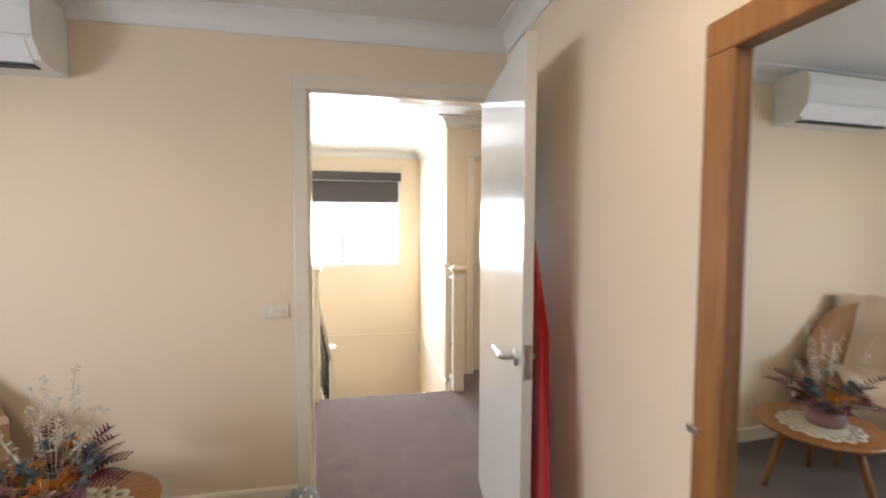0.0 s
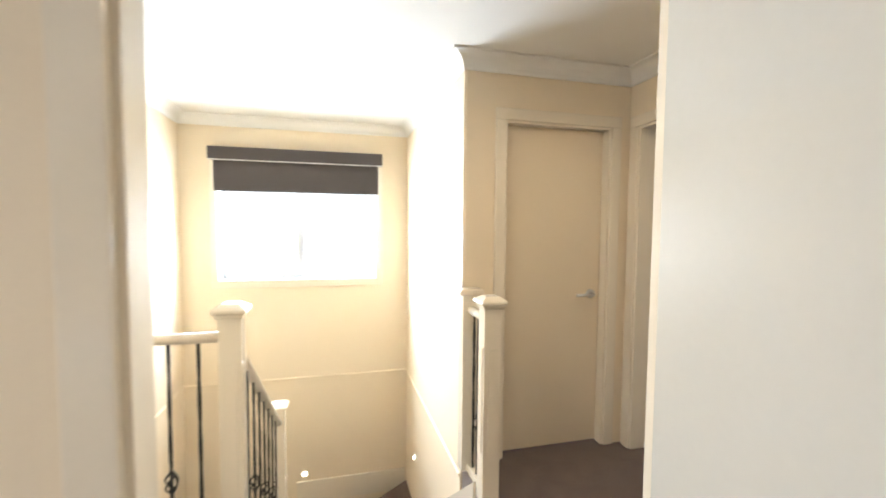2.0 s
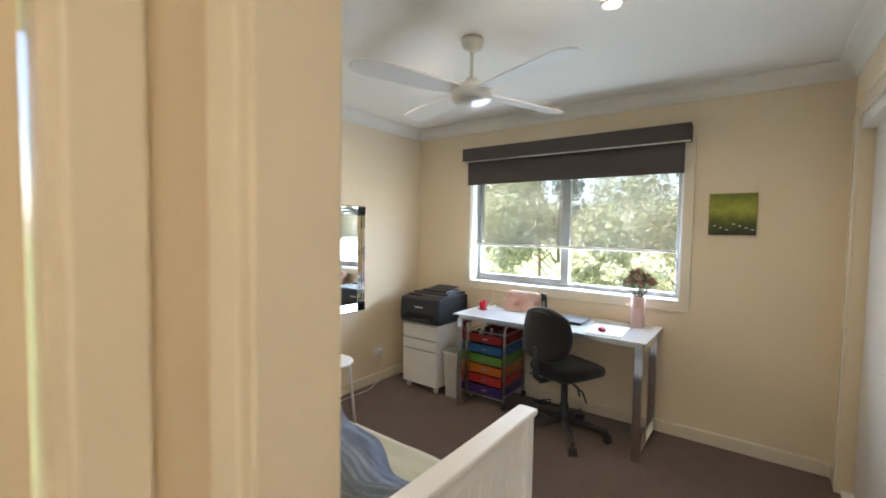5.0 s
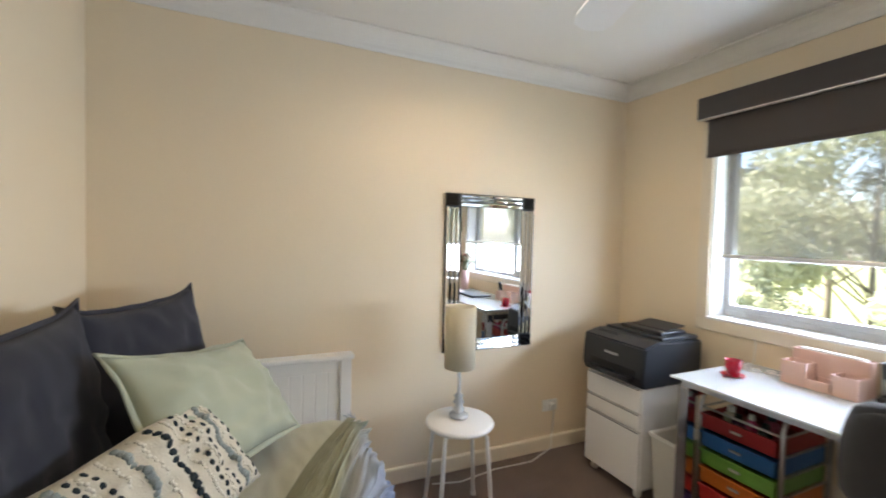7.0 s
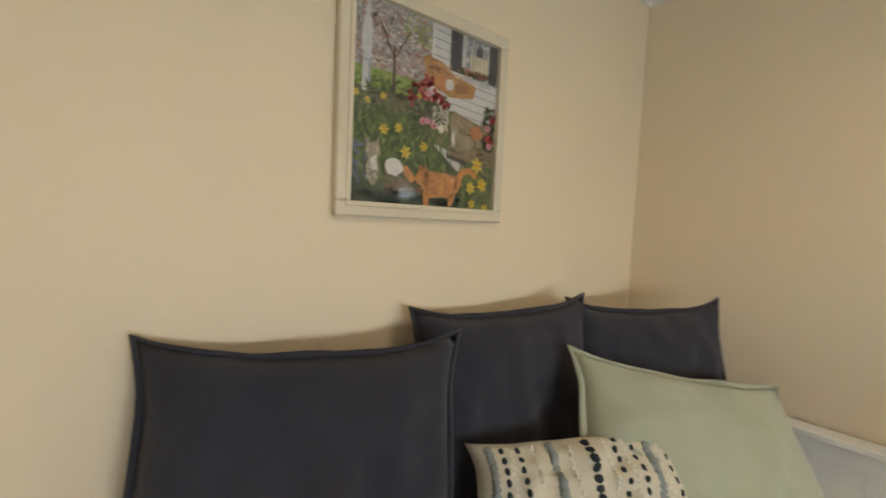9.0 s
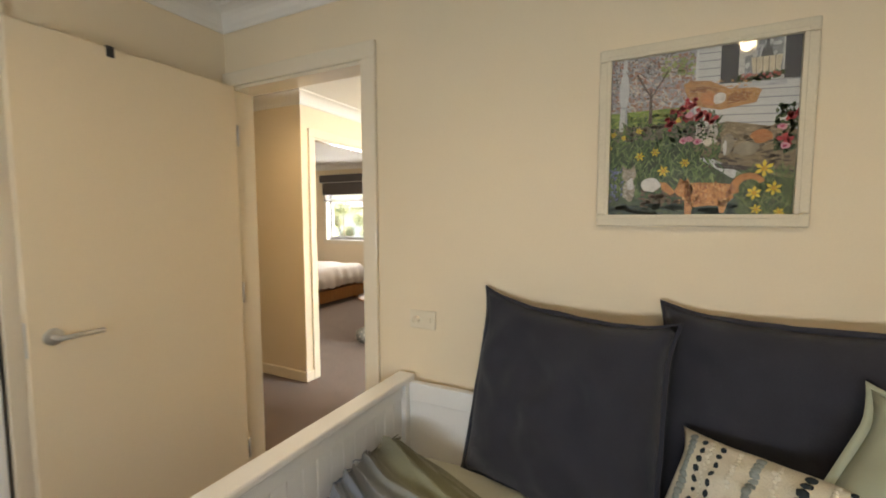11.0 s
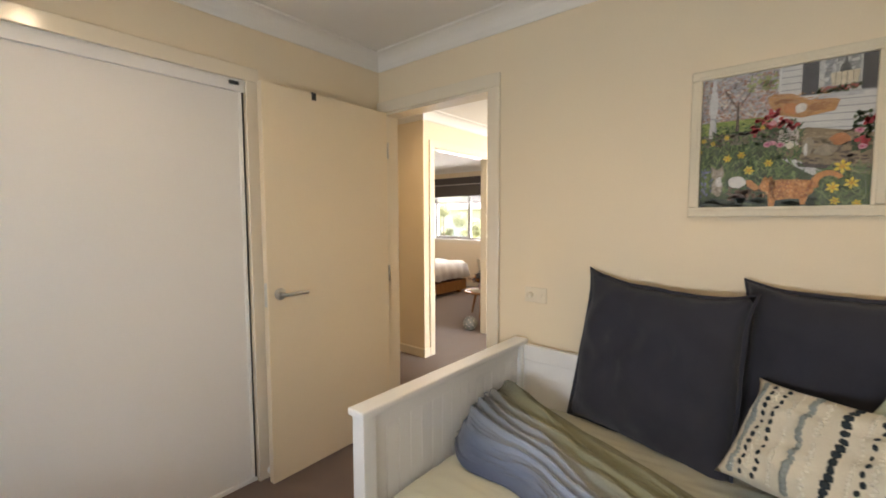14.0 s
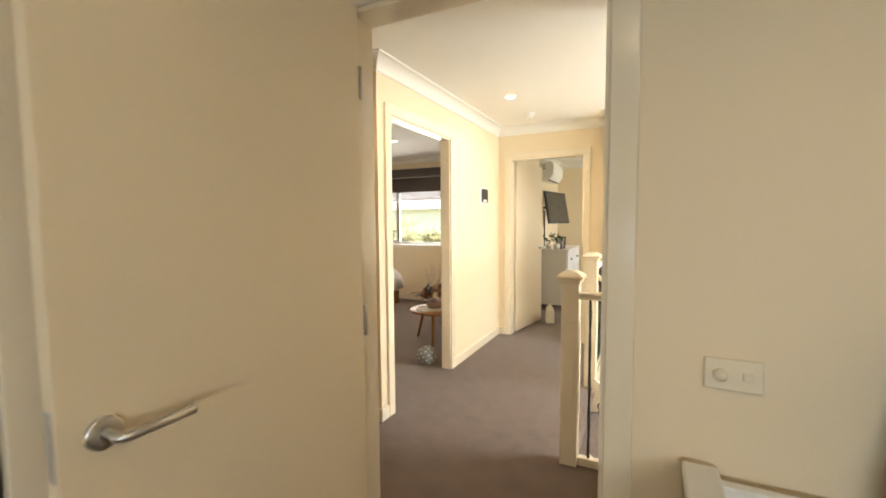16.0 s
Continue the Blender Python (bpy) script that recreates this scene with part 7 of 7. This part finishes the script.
# ---- outside ----
solid("ground", boxed(-200, -200, -3.3, 200, 200, -2.96), mat("mown_lawn", (0.20, 0.22, 0.10), 0.95, 0.35, 0.6, 40, 0.6, spec=0.1), "sunlit lawn and gardens around the house", "lawn")
# unseen slab with wide eaves, added to block sun patches indoors
bm = bmesh.new()
box(bm, -7.1, -3.8, 2.56, 5.85, 6.6, 2.70)
solid("roof", bm, mat("grey_roof", (0.25, 0.25, 0.26), 0.7), "unseen roof slab added to keep direct sun off the windows", "roof")
BARK = mat("grey_bark", (0.22, 0.19, 0.14), 0.95, 0.3, 8, 60, 0.8)


def leaf_material(name, colour, glowing):
    """A leaf that also lets sunlight through."""
    m = mat(name, colour, 0.7, 0.4, 1.2, 10, 0.0)
    n, l, b = nodes_of(m)
    tl, mx = n.new("ShaderNodeBsdfTranslucent"), n.new("ShaderNodeMixShader")
    tl.inputs[0].default_value = (*glowing, 1)
    mx.inputs[0].default_value = 0.45
    l.new(b.outputs[0], mx.inputs[1])
    l.new(tl.outputs[0], mx.inputs[2])
    l.new(mx.outputs[0], n["Material Output"].inputs[0])
    return m


TREE_L = [leaf_material("gum_leaf", (0.25, 0.255, 0.16), (0.64, 0.64, 0.42)), leaf_material("dark_conifer_leaf", (0.08, 0.09, 0.065), (0.20, 0.23, 0.14)), leaf_material("light_wattle_leaf", (0.34, 0.36, 0.25), (0.76, 0.78, 0.56))]


def tree(x, y, h_, w_, seed, kind, label, leaves=17000, low=0.12):
    t = thing("tree", pose(x, y, -2.96), label, "tree", "trees beyond the window")
    rg_ = random.Random(seed)
    bm = bmesh.new()
    tube(bm, [(0, 0, 0), (0.1, 0.05, h_ * 0.3), (0.05, 0.1, h_ * 0.65), (0, 0, h_ * 0.9)], 0.014 * h_, 8, r2=0.015)
    limbs = []
    for k in range(16):
        a, zz = rg_.uniform(0, 6.28), rg_.uniform(low + 0.08, 0.92)
        reach = w_ * (0.55 + 0.45 * math.sin(math.pi * min(1, zz * 0.85 + 0.1))) * rg_.uniform(0.55, 1.0)
        tip = Vector((reach * math.cos(a), reach * math.sin(a), h_ * zz + rg_.uniform(0, 0.5)))
        tube(bm, [(0.05, 0.05, h_ * zz * 0.75), tip * 0.5 + Vector((0, 0, h_ * zz * 0.42)), tip], 0.02, 5, r2=0.006)
        limbs.append((tip, rg_.uniform(0.55, 1.0)))
    limbs.append((Vector((0, 0, h_ * 0.95)), 0.7))
    part("trunk", bm, BARK, t)
    vs, fs = [], []
    for k in range(leaves):
        c, s_ = limbs[rg_.randrange(len(limbs))]
        rad = s_ * w_ * 0.36
        d = Vector((rg_.gauss(0, 1), rg_.gauss(0, 1), rg_.gauss(0, 0.8)))
        p = c + d.normalized() * rad * rg_.uniform(0.25, 1.0) ** 0.6
        e = Vector((rg_.gauss(0, 1), rg_.gauss(0, 1), rg_.gauss(0, 1))).normalized() * rg_.uniform(0.04, 0.09)
        q = e.cross(Vector((rg_.gauss(0, 1), rg_.gauss(0, 1), rg_.gauss(0, 1)))).normalized() * rg_.uniform(0.022, 0.045)
        b0 = len(vs)
        vs += [p - e, p + q, p + e, p - q]
        fs.append((b0, b0 + 1, b0 + 2, b0 + 3))
    me_ = bpy.data.meshes.new("crown")
    me_.from_pydata(vs, [], fs)
    me_.materials.append(TREE_L[kind])
    cr = new("crown", me_)
    cr.parent = t
    return t


trng = random.Random(77)
for k, (x, y, h_, w_, kind) in enumerate([(12.5, 1.2, 6.8, 2.3, 0), (13.5, 4.2, 7.1, 2.5, 0), (12.0, 7.0, 6.7, 2.4, 2), (13.0, 10.2, 7.3, 2.5, 0), (12.4, 13.4, 6.9, 2.4, 0), (17.5, 10.0, 9.2, 2.6, 1), (18.0, 3.0, 8.4, 2.6, 1), (12.6, -2.2, 7.0, 2.4, 0), (14.0, 17.0, 7.2, 2.6, 0), (15.0, -6.0, 7.5, 2.6, 0)]):
    tree(x, y, h_, w_, 100 + k, kind, ("bushy grey-green gum tree", "tall dark conifer behind the gums", "light green wattle tree")[kind] + " in sunlight")
for k, (x, y, h_) in enumerate([(9.6, 3.0, 3.5), (10.0, 5.2, 3.7), (9.4, 7.6, 3.6), (10.2, 9.8, 3.6), (10.0, 0.8, 3.4)]):
    tree(x, y, h_, 1.25, 300 + k, 2, "low pale green garden shrub in bright sun", 9000, 0.0)
for k, (x, y, h_) in enumerate([(-9.0, -2.8, 3.9), (-10.0, -5.0, 4.2), (-9.5, -0.3, 3.4), (-11.5, -8.0, 5.0)]):
    tree(x, y, h_, 1.4, 400 + k, 2 if k % 2 else 0, "leafy green garden shrub in bright sun", 9000, 0.0)

nb = thing("house", pose(-17.0, -7.0, -2.96), "white rendered neighbouring house with a grey roof", "house")
RENDER = mat("white_render", (0.78, 0.77, 0.74), 0.85, 0.04, 0.8, 30, 0.1)
part("wall", boxed(-6, -6, 0, 0, 8, 4.9), RENDER, nb)
bm = bmesh.new()
pts = [(-6.6, -6.6, 4.9), (0.6, -6.6, 4.9), (0.6, 8.6, 4.9), (-6.6, 8.6, 4.9), (-3, -3, 6.4), (-3, 5, 6.4)]
vs = [bm.verts.new(p) for p in pts]
for q in ((0, 1, 4), (1, 2, 5, 4), (2, 3, 5), (3, 0, 4, 5), (0, 3, 2, 1)):
    bm.faces.new([vs[i] for i in q])
part("roof", bm, bpy.data.materials["grey_roof"], nb)
for y in (-3.5, 1.2, 5.0):
    w_ = part("window", boxed(0.0, y, 3.0, 0.05, y + 1.2, 4.1, bevel=0.01), ALU, nb)
    part("pane", boxed(0.045, y + 0.06, 3.06, 0.06, y + 1.14, 4.04), mat("dark_house_glass", (0.05, 0.06, 0.07), 0.1), w_)
